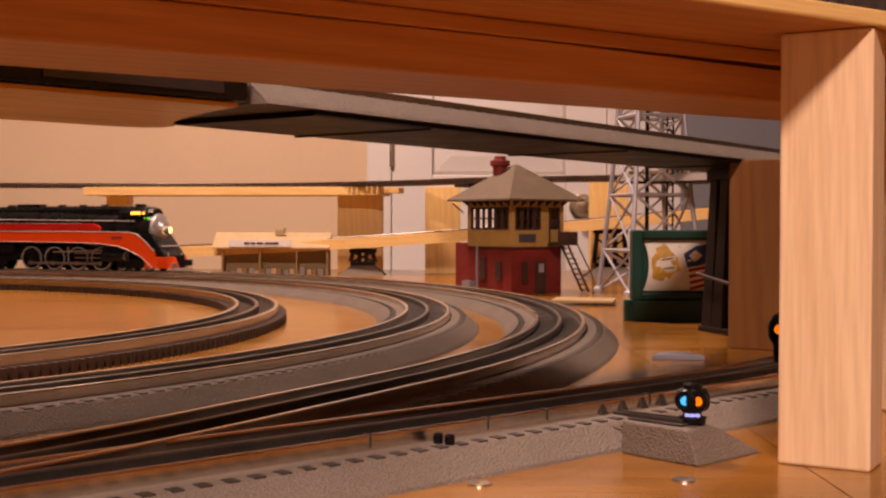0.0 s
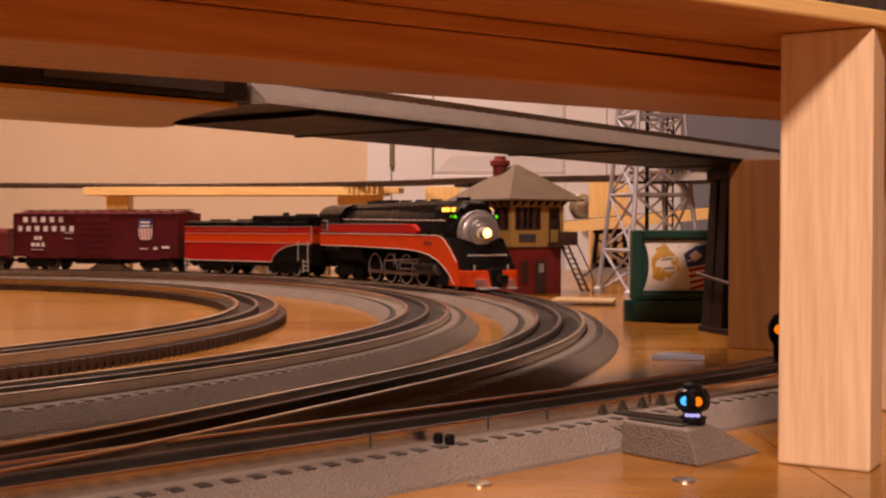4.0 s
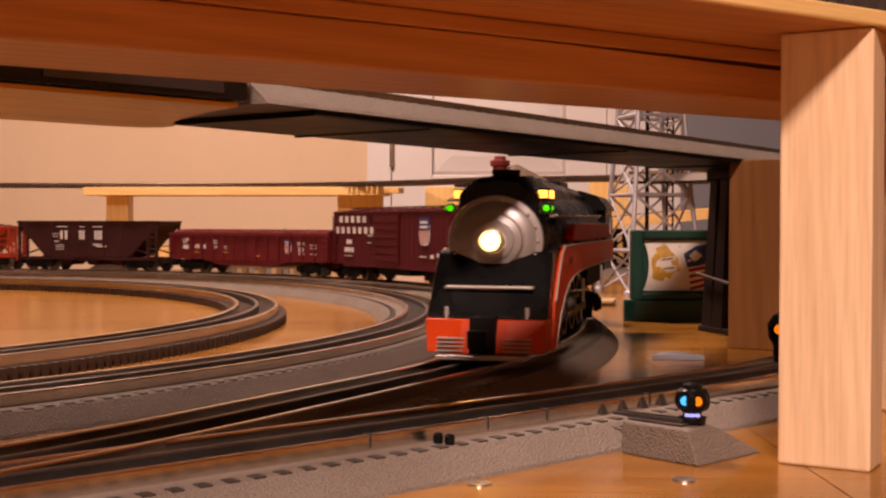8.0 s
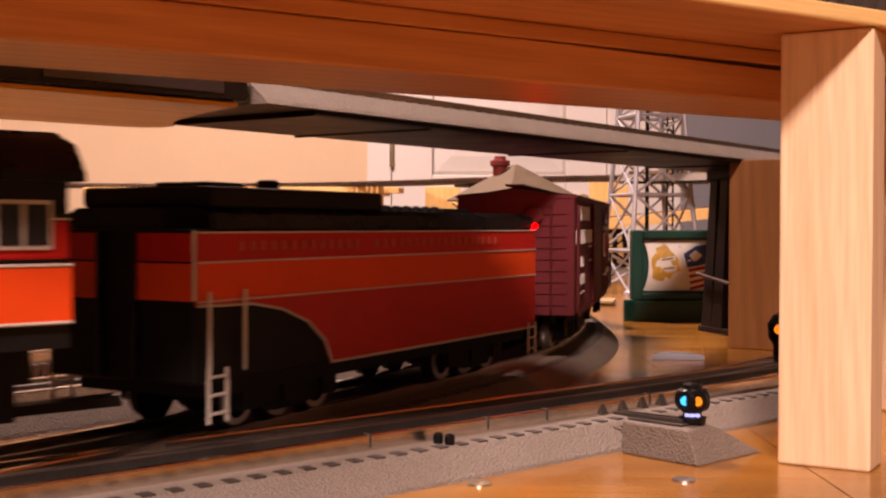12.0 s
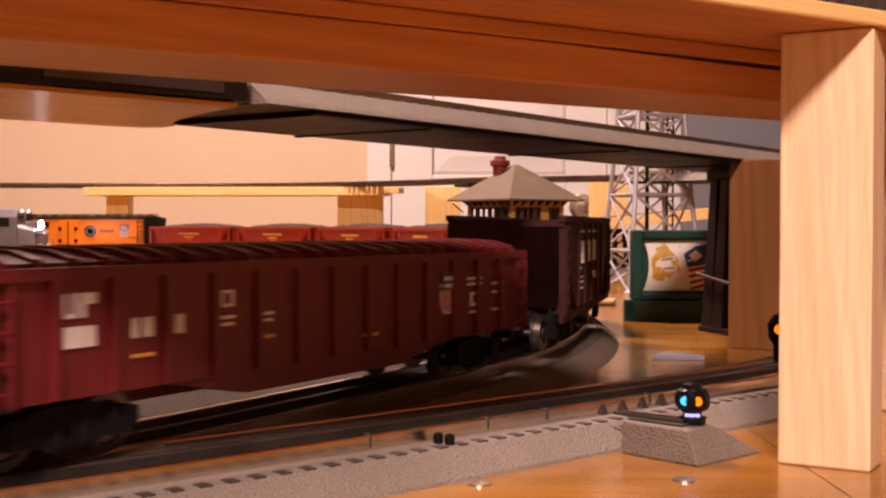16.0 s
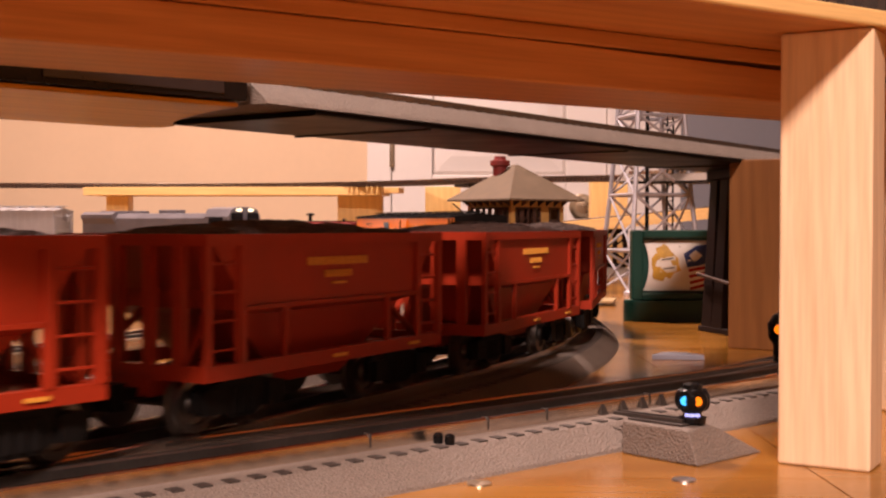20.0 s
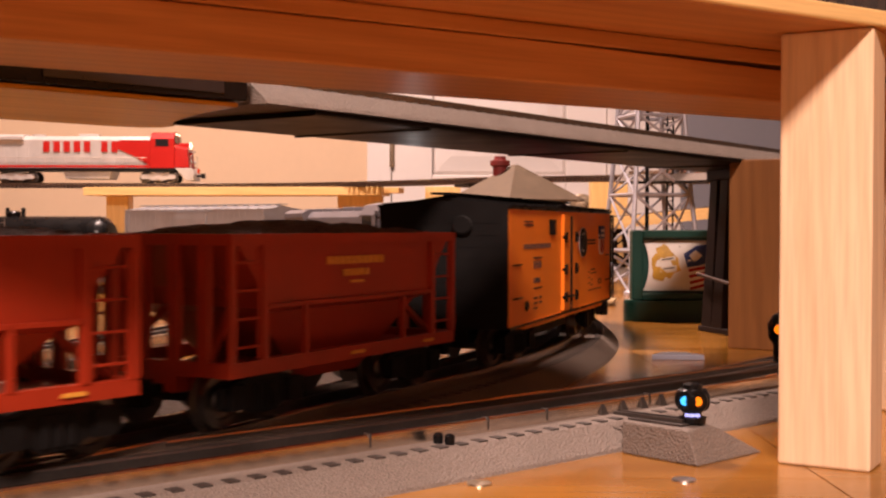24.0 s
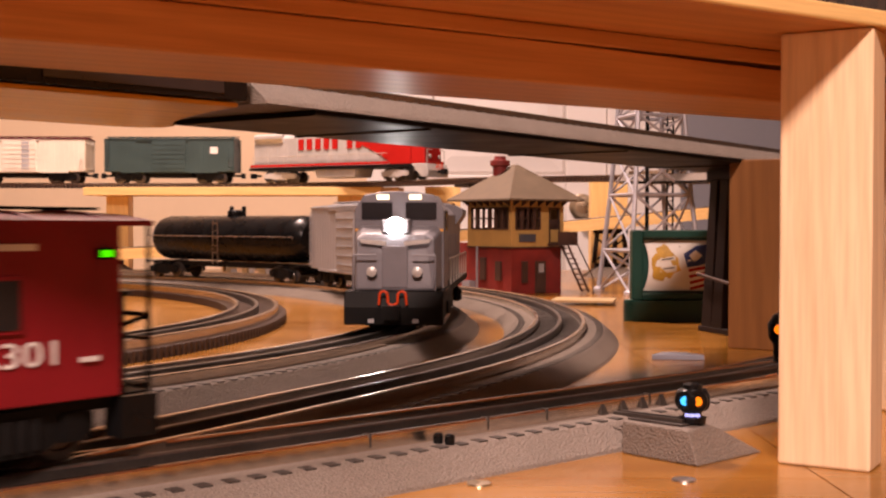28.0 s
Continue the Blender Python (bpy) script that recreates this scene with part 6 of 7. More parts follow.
def hopper():
    half, y = 0.124, 0.0320
    e = thing("hopper_car", "dark brown model coal hopper with sloped ends and white lettering", "freight car", "freight cars")
    part("underframe", Geo().box(-half, half, -0.008, 0.008, 0.0125, 0.0195).box(-half, half, -y, -y + 0.003, 0.0165, 0.0205).box(-half, half, y - 0.003, y, 0.0165, 0.0205), M_BROWN, e)
    side = [(-half, 0.0790), (-half, 0.0745), (-half + 0.046, 0.0255), (-half + 0.056, 0.0215), (-0.028, 0.0215), (-0.018, 0.0155), (0.018, 0.0155), (0.028, 0.0215), (half - 0.056, 0.0215), (half - 0.046, 0.0255), (half, 0.0745), (half, 0.0790)]
    for sg in (1, -1):
        ys = sorted((sg * (y - 0.0015), sg * y))
        part("side", Geo().prism(side, ys[0], ys[1], "y"), M_BROWN, e, "brown hopper side")
        ys = sorted((sg * (y - 0.003), sg * (y + 0.0014)))
        part("top_chord", Geo().box(-half - 0.001, half + 0.001, ys[0], ys[1], 0.0775, 0.0812), M_BROWN, e)
        for x in (-half + 0.001, half - 0.004, -half + 0.016, half - 0.019):
            part("corner_post", Geo().box(x, x + 0.003, sorted((sg * (y - 0.003), sg * (y + 0.0008)))[0], sorted((sg * (y - 0.003), sg * (y + 0.0008)))[1], 0.0205, 0.0775), M_BROWN, e)
        for x in (-half + 0.008, half - 0.008):
            ladder(e, x, sg * (y + 0.001), 0.022, 0.076, 0.010, M_BROWN, 6)
        g = Geo()
        for x in (-0.062, -0.031, 0.0, 0.031, 0.062):
            q = sorted((sg * (y - 0.0003), sg * (y + 0.0012)))
            g.box(x - 0.0012, x + 0.0012, q[0], q[1], 0.0225, 0.0775)
        part("rib", g, M_BROWN, e)
        for d in (-1, 1):
            part("brace", Geo().cyl((d * (half - 0.002), sg * (y - 0.004), 0.022), (d * (half - 0.040), sg * (y - 0.004), 0.034), 0.0014, n=6), M_BROWN, e)
    part("slope_sheet", Geo().prism([(-half, 0.0785), (-half, 0.0745), (-half + 0.048, 0.0215), (-half + 0.052, 0.0230)], -y + 0.0016, y - 0.0016, "y"), M_BROWN, e)
    part("slope_sheet", Geo().prism([(half, 0.0785), (half, 0.0745), (half - 0.048, 0.0215), (half - 0.052, 0.0230)], -y + 0.0016, y - 0.0016, "y"), M_BROWN, e)
    part("load", Geo().prism([(-half + 0.006, 0.0715), (half - 0.006, 0.0715), (half - 0.05, 0.024), (-half + 0.05, 0.024)], -y + 0.0018, y - 0.0018, "y"), M_COAL, e, "dark coal load")
    for x in (-0.045, 0.0, 0.045):
        part("chute", Geo().loft([[(x - 0.016, -0.022, 0.0210), (x + 0.016, -0.022, 0.0210), (x + 0.016, 0.022, 0.0210), (x - 0.016, 0.022, 0.0210)], [(x - 0.006, -0.016, 0.0080), (x + 0.006, -0.016, 0.0080), (x + 0.006, 0.016, 0.0080), (x - 0.006, 0.016, 0.0080)]]), M_BROWN, e)
    big = []
    for x0, strokes in ((-0.046, ((0.0, 0.0036), (0.0082, 0.0118))), (-0.013, ((0.0008, 0.0040), (0.0062, 0.0094))), (0.015, ((0.0, 0.0030), (0.0046, 0.0076), (0.0092, 0.0122)))):
        big += [(x0 + p, x0 + q, 0.0500, 0.0650) for p, q in strokes]
    side_bars(e, big, y, M_LETTER, "large white lettering blocks", lift=0.0008)
    side_bars(e, [(-0.052, -0.034, 0.0705, 0.0720), (-0.012, -0.004, 0.0705, 0.0720), (0.012, 0.028, 0.0705, 0.0720), (-0.060, -0.050, 0.0585, 0.0595), (-0.060, -0.050, 0.0545, 0.0555), (-0.058, -0.048, 0.0460, 0.0475), (-0.054, -0.040, 0.0405, 0.0412), (-0.054, -0.040, 0.0370, 0.0380), (-0.054, -0.040, 0.0330, 0.0340), (0.012, 0.026, 0.0405, 0.0425), (0.018, 0.024, 0.0375, 0.0400), (0.022, 0.036, 0.0380, 0.0395)], y, M_LETTER, "small white lettering", lift=0.0008)
    for x in (-half + 0.034, half - 0.034):
        truck(e, x)
    couplers(e, half)
    squash(e, 0.90)
    return e


def ore_car():
    half, y = 0.0770, 0.0310
    e = thing("ore_car", "red-orange model ore hopper heaped with dark ore", "freight car", "ore cars")
    part("sill", Geo().box(-half, half, -y - 0.001, -y + 0.003, 0.0185, 0.0240).box(-half, half, y - 0.003, y + 0.001, 0.0185, 0.0240).box(-half, -half + 0.003, -y + 0.003, y - 0.003, 0.0185, 0.0240).box(half - 0.003, half, -y + 0.003, y - 0.003, 0.0185, 0.0240), M_ORE, e, "red side sill")
    part("center_sill", Geo().box(-half, half, -0.008, 0.008, 0.0125, 0.0205), M_ORE, e)
    b0, b1 = half - 0.019, 0.020
    top = [(-b0, -y), (b0, -y), (b0, y), (-b0, y)]
    mid = [(-b0, -y), (b0, -y), (b0, y), (-b0, y)]
    low = [(-b1, -0.018), (b1, -0.018), (b1, 0.018), (-b1, 0.018)]
    part("hopper", Geo().loft([[(x, q, 0.0120) for x, q in low], [(x * 0.93, q * 0.80, 0.0405) for x, q in mid], [(x * 1.0, q, 0.0430) for x, q in mid], [(x, q, 0.0700) for x, q in top]]), M_ORE, e, "red hopper body")
    part("rim", Geo().box(-half, half, -y - 0.0016, -y + 0.001, 0.0670, 0.0712).box(-half, half, y - 0.001, y + 0.0016, 0.0670, 0.0712).box(-half, -half + 0.003, -y + 0.001, y - 0.001, 0.0670, 0.0712).box(half - 0.003, half, -y + 0.001, y - 0.001, 0.0670, 0.0712), M_ORE, e)
    part("slope", Geo().prism([(-half + 0.003, 0.0700), (-b0 - 0.0005, 0.0700), (-b0 - 0.0005, 0.0500)], -y, y, "y").prism([(half - 0.003, 0.0700), (b0 + 0.0005, 0.0700), (b0 + 0.0005, 0.0500)], -y, y, "y"), M_ORE, e)
    for sg in (1, -1):
        q = sorted((sg * (y - 0.0005), sg * (y + 0.0014)))
        for x in (-half + 0.0015, half - 0.0015, -b0, b0):
            part("post", Geo().box(x - 0.0016, x + 0.0016, q[0], q[1], 0.0240, 0.0670), M_ORE, e)
        for x in (-half + 0.010, half - 0.010):
            ladder(e, x, sg * y, 0.0240, 0.0660, 0.013, M_ORE, 4)
        g = Geo()
        for x in (-0.034, 0.034):
            g.box(x - 0.0010, x + 0.0010, q[0], q[1], 0.0240, 0.0440)
        part("rib", g, M_ORE, e)
        part("belt", Geo().box(-b0, b0, q[0], q[1], 0.0430, 0.0446), M_ORE, e)
    for sg in (1, -1):
        for u in (-0.020, -0.007, 0.007, 0.020):
            part("end_post", Geo().box(min(sg * (half - 0.003), sg * half), max(sg * (half - 0.003), sg * half), u - 0.0022, u + 0.0022, 0.0240, 0.0670), M_ORE, e)
        part("end_brace", Geo().cyl((sg * (half - 0.004), 0.02, 0.024), (sg * (b0 - 0.01), 0.012, 0.050), 0.0016, n=6).cyl((sg * (half - 0.004), -0.02, 0.024), (sg * (b0 - 0.01), -0.012, 0.050), 0.0016, n=6), M_ORE, e)
    # Heaped load.
    rl = random.Random(11)
    nx, ny = 26, 12
    vs = []
    for i in range(nx + 1):
        for j in range(ny + 1):
            u, v = i / nx, j / ny
            dome = (math.sin(math.pi * u) * math.sin(math.pi * v)) ** 0.55
            edge = 0 if i in (0, nx) or j in (0, ny) else 1
            vs.append((-half + 0.005 + (2 * half - 0.010) * u, -y + 0.0012 + (2 * y - 0.0024) * v, 0.0690 + 0.0066 * dome + edge * rl.uniform(-0.0008, 0.0016)))
    fs = [(i * (ny + 1) + j, (i + 1) * (ny + 1) + j, (i + 1) * (ny + 1) + j + 1, i * (ny + 1) + j + 1) for i in range(nx) for j in range(ny)]
    part("load", Geo().add(vs, fs), M_COAL, e, "heaped dark brown ore")
    side_bars(e, letters(-0.020, 0.0585, 10, 0.0028, 0.0032, 0.0012) + letters(-0.009, 0.0535, 5, 0.0024, 0.0028, 0.0012) + [(-0.004, 0.004, 0.0505, 0.0515)], y, M_LETTER_YELLOW, "small yellow lettering", lift=0.0010)
    side_bars(e, [(-0.005, 0.004, 0.0205, 0.0218), (0.05, 0.058, 0.0205, 0.0218)], y + 0.001, M_LETTER_YELLOW, lift=0.0006)
    for x in (-half + 0.026, half - 0.026):
        truck(e, x, 0.032)
    couplers(e, half)
    squash(e, 0.91)
    return e


def reefer():
    e = boxcar("refrigerator_car", "orange model refrigerator car with dark roof and ends", M_REEFER, M_BLACK_DULL, 0.128, False, False)
    half, y = 0.128, 0.0325
    for c in [c for c in e.children if c.name.split(".")[0] == "ladder"]:
        bpy.data.objects.remove(c)
    for c in list(e.children):
        if c.name.split(".")[0] in ("end_rib", "roof", "brake_wheel"):
            c.data = c.data.copy()
            c.data.materials[0] = M_BLACK_DULL
    for sg in (1, -1):
        part("end_panel", Geo().box(min(sg * (half + 0.0002), sg * (half + 0.0006)), max(sg * (half + 0.0002), sg * (half + 0.0006)), -y, y, 0.020, 0.0885), M_BLACK_DULL, e, "black car end")
        ys = sorted((sg * y, sg * (y + 0.0016)))
        ym = sg * (y + 0.0016)
        d = part("plug_door", Geo().box(-0.0165, -0.0006, ys[0], ys[1], 0.0225, 0.0850).box(0.0006, 0.0165, ys[0], ys[1], 0.0225, 0.0850), M_REEFER, e, "pair of orange plug doors")
        part("lock_bar", Geo().cyl((0.0, ym, 0.022), (0.0, ym, 0.084), 0.0011, n=6).cyl((-0.006, ym, 0.031), (0.006, ym, 0.031), 0.0011, n=6), M_BLACK, d)
        for z in (0.031, 0.049, 0.070):
            for u in (-1, 1):
                q = sorted((sg * (y + 0.0006), sg * (y + 0.0028)))
                part("hinge", Geo().prism([(u * 0.0115, z - 0.0035), (u * 0.0155, z - 0.0030), (u * 0.0170, z), (u * 0.0155, z + 0.0030), (u * 0.0115, z + 0.0035)], q[0], q[1], "y"), M_BLACK, d)
        q = sorted((sg * y, sg * (y + 0.0008)))
        for x in (-half + 0.012, half - 0.012):
            part("tack_line", Geo().box(x - 0.011, x + 0.004, q[0], q[1], 0.036, 0.0368).box(x - 0.011, x + 0.004, q[0], q[1], 0.055, 0.0558), M_BLACK, e)
        part("fascia", Geo().box(-half, half, q[0], q[1], 0.0868, 0.0885), M_BLACK, e)
        part("lower_line", Geo().box(-half, half, q[0], q[1], 0.0200, 0.0212), M_BLACK, e)
        sx = -sg
        em = part("round_emblem", Geo().lathe([(0.0105, 0), (0.0105, 0.0004)], 28, pose(sx * 0.038, sg * (y + 0.0004), 0.066, -90 * sg)), M_LETTER, e, "round black and white emblem")
        part("emblem_ring", Geo().lathe([(0.0100, 0.0005), (0.0100, 0.0008), (0.0070, 0.0008), (0.0070, 0.0005)], 28, pose(sx * 0.038, sg * (y + 0.0004), 0.066, -90 * sg), True), M_BLACK, em)
        part("emblem_centre", Geo().lathe([(0.0055, 0.0005), (0.0055, 0.0009)], 20, pose(sx * 0.038, sg * (y + 0.0004), 0.066, -90 * sg)), M_BLACK, em)
    side_bars(e, [(-0.046, -0.034, 0.0720, 0.0815)], y, M_BLACK, "black louvred plate", "plate", 0.0010)
    side_bars(e, letters(-0.100, 0.0640, 18, 0.0020, 0.0028, 0.0012) + letters(-0.080, 0.0520, 4, 0.0030, 0.0045, 0.0012) + letters(-0.080, 0.0435, 4, 0.0026, 0.0030, 0.0010) + [(-0.080, -0.063, 0.0580, 0.0588), (-0.080, -0.063, 0.0400, 0.0407), (-0.098, -0.082, 0.0775, 0.0783), (-0.098, -0.082, 0.0795, 0.0803), (-0.080, -0.073, 0.0340, 0.0350), (-0.080, -0.073, 0.0310, 0.0320), (-0.080, -0.073, 0.0280, 0.0290), (-0.069, -0.063, 0.0340, 0.0350), (-0.069, -0.063, 0.0310, 0.0320), (0.054, 0.078, 0.0665, 0.0678), (0.054, 0.078, 0.0642, 0.0652), (0.058, 0.061, 0.044, 0.0448), (0.058, 0.061, 0.040, 0.0408), (0.058, 0.061, 0.036, 0.0368), (0.065, 0.078, 0.0455, 0.0462), (0.065, 0.082, 0.0430, 0.0437), (0.065, 0.069, 0.038, 0.0388), (0.065, 0.069, 0.0345, 0.0353), (0.058, 0.096, 0.0310, 0.0315), (0.088, 0.097, 0.0375, 0.0381), (0.088, 0.097, 0.0345, 0.0351), (0.088, 0.0888, 0.0352, 0.0374), (0.0962, 0.097, 0.0352, 0.0374)], y, M_LETTER_BLACK, "small black lettering", lift=0.0003)
    shield(e, 0.096, 0.0560, 0.0155, 0.0215, y + 0.0004)
    for sg in (1, -1):
        ladder(e, -sg * (half - 0.0045), sg * (y + 0.0022), 0.022, 0.086, 0.0085, M_BLACK, 8)
        part("drain_plug", Geo().lathe([(0.0030, 0), (0.0030, 0.0008)], 14, pose(sg * 0.095, sg * (y + 0.0002), 0.0310, -90 * sg)), M_BLACK, e)
    squash(e, 0.86)
    return e


def words(parent, text, x, z, size, y, material, sides=(1, -1), name="lettering", wide=1.0):
    """Readable lettering as flat mesh on the car sides."""
    cu = bpy.data.curves.new(name, "FONT")
    cu.body, cu.size, cu.extrude, cu.align_x = text, size, 0.0002, "CENTER"
    tmp = new("tmp_text", cu)
    me = bpy.data.meshes.new_from_object(tmp.evaluated_get(bpy.context.evaluated_depsgraph_get()))
    bpy.data.objects.remove(tmp)
    me.materials.clear()
    me.materials.append(material)
    for sg in sides:
        ob = new(name, me)
        ob.parent = parent
        ob.matrix_basis = pose(-sg * x, sg * (y + 0.0004), z, 90, 0, 180 if sg > 0 else 0) @ Matrix.Diagonal((wide, 1, 1, 1))


def caboose():
    half, y = 0.098, 0.0305
    e = thing("caboose", "dark red model bay-window caboose with white lettering", "caboose")
    part("underframe", Geo().box(-half - 0.014, half + 0.014, -0.026, 0.026, 0.0150, 0.0190).box(-0.040, 0.040, -0.020, 0.020, 0.009, 0.015), M_BLACK_DULL, e)
    part("body", Geo().box(-half, half, -y, y, 0.0190, 0.0745), M_MAROON, e, bevel=0.0006)
    rf = part("roof", Geo().prism([(-y - 0.0025, 0.0735), (y + 0.0025, 0.0735), (y + 0.0025, 0.0752), (y * 0.6, 0.0772), (0, 0.0780), (-y * 0.6, 0.0772), (-y - 0.0025, 0.0752)], -half - 0.010, half + 0.010, "x"), M_MAROON, e, "dark red overhanging roof")
    g = Geo()
    for k in range(9):
        x = -half + 0.004 + k * (2 * half - 0.008) / 8
        g.prism([(-y - 0.0027, 0.0752), (y + 0.0027, 0.0752), (y * 0.6, 0.0780), (0, 0.0789), (-y * 0.6, 0.0780)], x - 0.0012, x + 0.0012, "x")
    part("roof_rib", g, M_MAROON, rf)
    part("smoke_jack", Geo().lathe([(0.0025, 0.079), (0.0025, 0.0875), (0.0055, 0.0880), (0.0055, 0.0905), (0.001, 0.0920)], 14, pose(-0.02, 0.008, 0)), M_BLACK, rf, smooth=True)
    part("roof_walk", Geo().box(-half - 0.01, half + 0.01, -0.004, 0.004, 0.0788, 0.0798), M_BLACK_DULL, rf)
    part("roof_vent", Geo().lathe([(0.002, 0.077), (0.002, 0.0805), (0.003, 0.0810), (0.0025, 0.0825), (0.001, 0.083)], 12, pose(0.054, 0.006, 0)), M_BLACK, rf, smooth=True)
    for sg in (1, -1):
        ys = sorted((sg * (y - 0.0005), sg * (y + 0.0022)))
        xs = sg * 0.013
        bay = part("bay_window", Geo().prism([(xs - 0.024, sg * (y - 0.0005)), (xs + 0.024, sg * (y - 0.0005)), (xs + 0.019, sg * (y + 0.0022)), (xs - 0.019, sg * (y + 0.0022))], 0.0190, 0.0735, "z"), M_MAROON, e, "projecting bay window")
        for a, w, yy, par, mt in ((-0.065, 0.0125, y, e, M_DARK_GLASS), (-0.013, 0.0095, y + 0.0022, bay, M_GREY_CAR), (0.009, 0.0095, y + 0.0022, bay, M_DARK_GLASS), (0.060, 0.0095, y, e, M_DARK_GLASS)):
            x = -sg * a if par is e else xs - sg * (a + 0.0)
            q = sorted((sg * (yy - 0.0003), sg * (yy + 0.0009)))
            wn = part("window", Geo().box(x - w / 2 - 0.0012, x + w / 2 + 0.0012, q[0], q[1], 0.0412, 0.0584), M_MAROON, par, "small window in a dark frame")
            q = sorted((sg * (yy + 0.0002), sg * (yy + 0.0012)))
            part("pane", Geo().box(x - w / 2, x + w / 2, q[0], q[1], 0.0424, 0.0572), mt, wn)
    words(e, "C301", 0.0640, 0.0310, 0.0100, y, M_LETTER, wide=1.35)
    side_bars(e, letters(-0.081, 0.0290, 4, 0.0068, 0.0072, 0.0020) + [(0.084, 0.090, 0.0310, 0.0325)], y, M_LETTER, "white lettering blocks", lift=0.0010)
    side_bars(e, [(-0.078, -0.071, 0.0664, 0.0684), (-0.068, -0.056, 0.0664, 0.0684), (0.046, 0.053, 0.0660, 0.0680), (0.056, 0.070, 0.0660, 0.0680)], y, M_LETTER, "faint white lettering", lift=0.0010)
    for sg in (1, -1):
        q = sorted((sg * (y + 0.0001), sg * (y + 0.0012)))
        for pts in ([(-0.054, 0.0684), (-0.047, 0.0686), (-0.043, 0.0662), (-0.039, 0.0675), (-0.0375, 0.0640), (-0.0425, 0.0646), (-0.0455, 0.0668)], [(0.045, 0.0690), (0.034, 0.0675), (0.030, 0.0650), (0.024, 0.0662), (0.0145, 0.0630), (0.0240, 0.0640), (0.0300, 0.0630), (0.0360, 0.0655)]):
            part("lightning_mark", Geo().prism([(-sg * u, z) for u, z in pts], q[0], q[1], "y"), M_LETTER, e, "white lightning mark")
        q2 = sorted((sg * (y + 0.0020), sg * (y + 0.0029)))
        for pts in ([(-0.031, 0.0660), (-0.024, 0.0640), (-0.018, 0.0652), (-0.011, 0.0628), (-0.017, 0.0634), (-0.024, 0.0622)], [(-0.010, 0.0640), (0.004, 0.0640), (0.004, 0.0654), (-0.010, 0.0654)]):
            part("lightning_mark", Geo().prism([(-sg * u, z) for u, z in pts], q2[0], q2[1], "y"), M_LETTER, e, "white lightning mark")
        part("diamond_mark", Geo().prism([(sg * 0.004, 0.0415), (sg * -0.0025, 0.0345), (sg * 0.004, 0.0275), (sg * 0.0105, 0.0345)], q2[0], q2[1], "y"), M_LETTER, e, "white diamond emblem")
        q3 = sorted((sg * (y + 0.0020), sg * (y + 0.0033)))
        part("diamond_centre", Geo().prism([(sg * 0.004, 0.0385), (sg * 0.0002, 0.0345), (sg * 0.004, 0.0305), (sg * 0.0078, 0.0345)], q3[0], q3[1], "y"), M_MAROON, e)
    for sg in (1, -1):
        x = sg * (half + 0.013)
        g = Geo()
        for u in (-0.026, -0.012, 0.012, 0.026):
            g.cyl((x, u, 0.019), (x, u, 0.044), 0.0009, n=6)
        g.cyl((x, -0.026, 0.044), (x, 0.026, 0.044), 0.0009, n=6).cyl((x, -0.026, 0.036), (x, 0.026, 0.036), 0.0007, n=6)
        for u in (-0.026, 0.026):
            g.cyl((x, u, 0.044), (sg * half, u, 0.040), 0.0008, n=6).cyl((x, u, 0.044), (x, u, 0.0735), 0.0008, n=6)
        part("platform_rail", g, M_BLACK, e)
        part("brake_stand", Geo().cyl((x - sg * 0.003, 0.012, 0.019), (x - sg * 0.003, 0.012, 0.050), 0.0036, n=10).lathe([(0.0055, 0.050), (0.0055, 0.0515), (0.003, 0.052)], 12, pose(x - sg * 0.003, 0.012, 0)), M_BLACK, e)
        part("platform_step", Geo().box(min(sg * half, x), max(sg * half, x), 0.022, 0.0305, 0.006, 0.0185).box(min(sg * half, x), max(sg * half, x), -0.0305, -0.022, 0.006, 0.0185), M_BLACK, e)
        part("end_door", Geo().box(min(sg * half, sg * (half + 0.0008)), max(sg * half, sg * (half + 0.0008)), -0.007, 0.007, 0.020, 0.062), M_TRIM, e)
        q = sg
        part("marker_lamp", Geo().box(-half + 0.0035, -half + 0.0085, min(q * (y + 0.0002), q * (y + 0.0016)), max(q * (y + 0.0002), q * (y + 0.0016)), 0.0630, 0.0665), M_BLACK, e)
        part("marker_lens", Geo().box(-half + 0.0042, -half + 0.0078, min(q * (y + 0.0016), q * (y + 0.0022)), max(q * (y + 0.0016), q * (y + 0.0022)), 0.0637, 0.0658), G_GREEN, e, "lit green marker lens")
    for x in (-0.066, 0.066):
        truck(e, x, 0.034)
    couplers(e, half + 0.014, True, True)
    squash(e, 0.92)
    return e


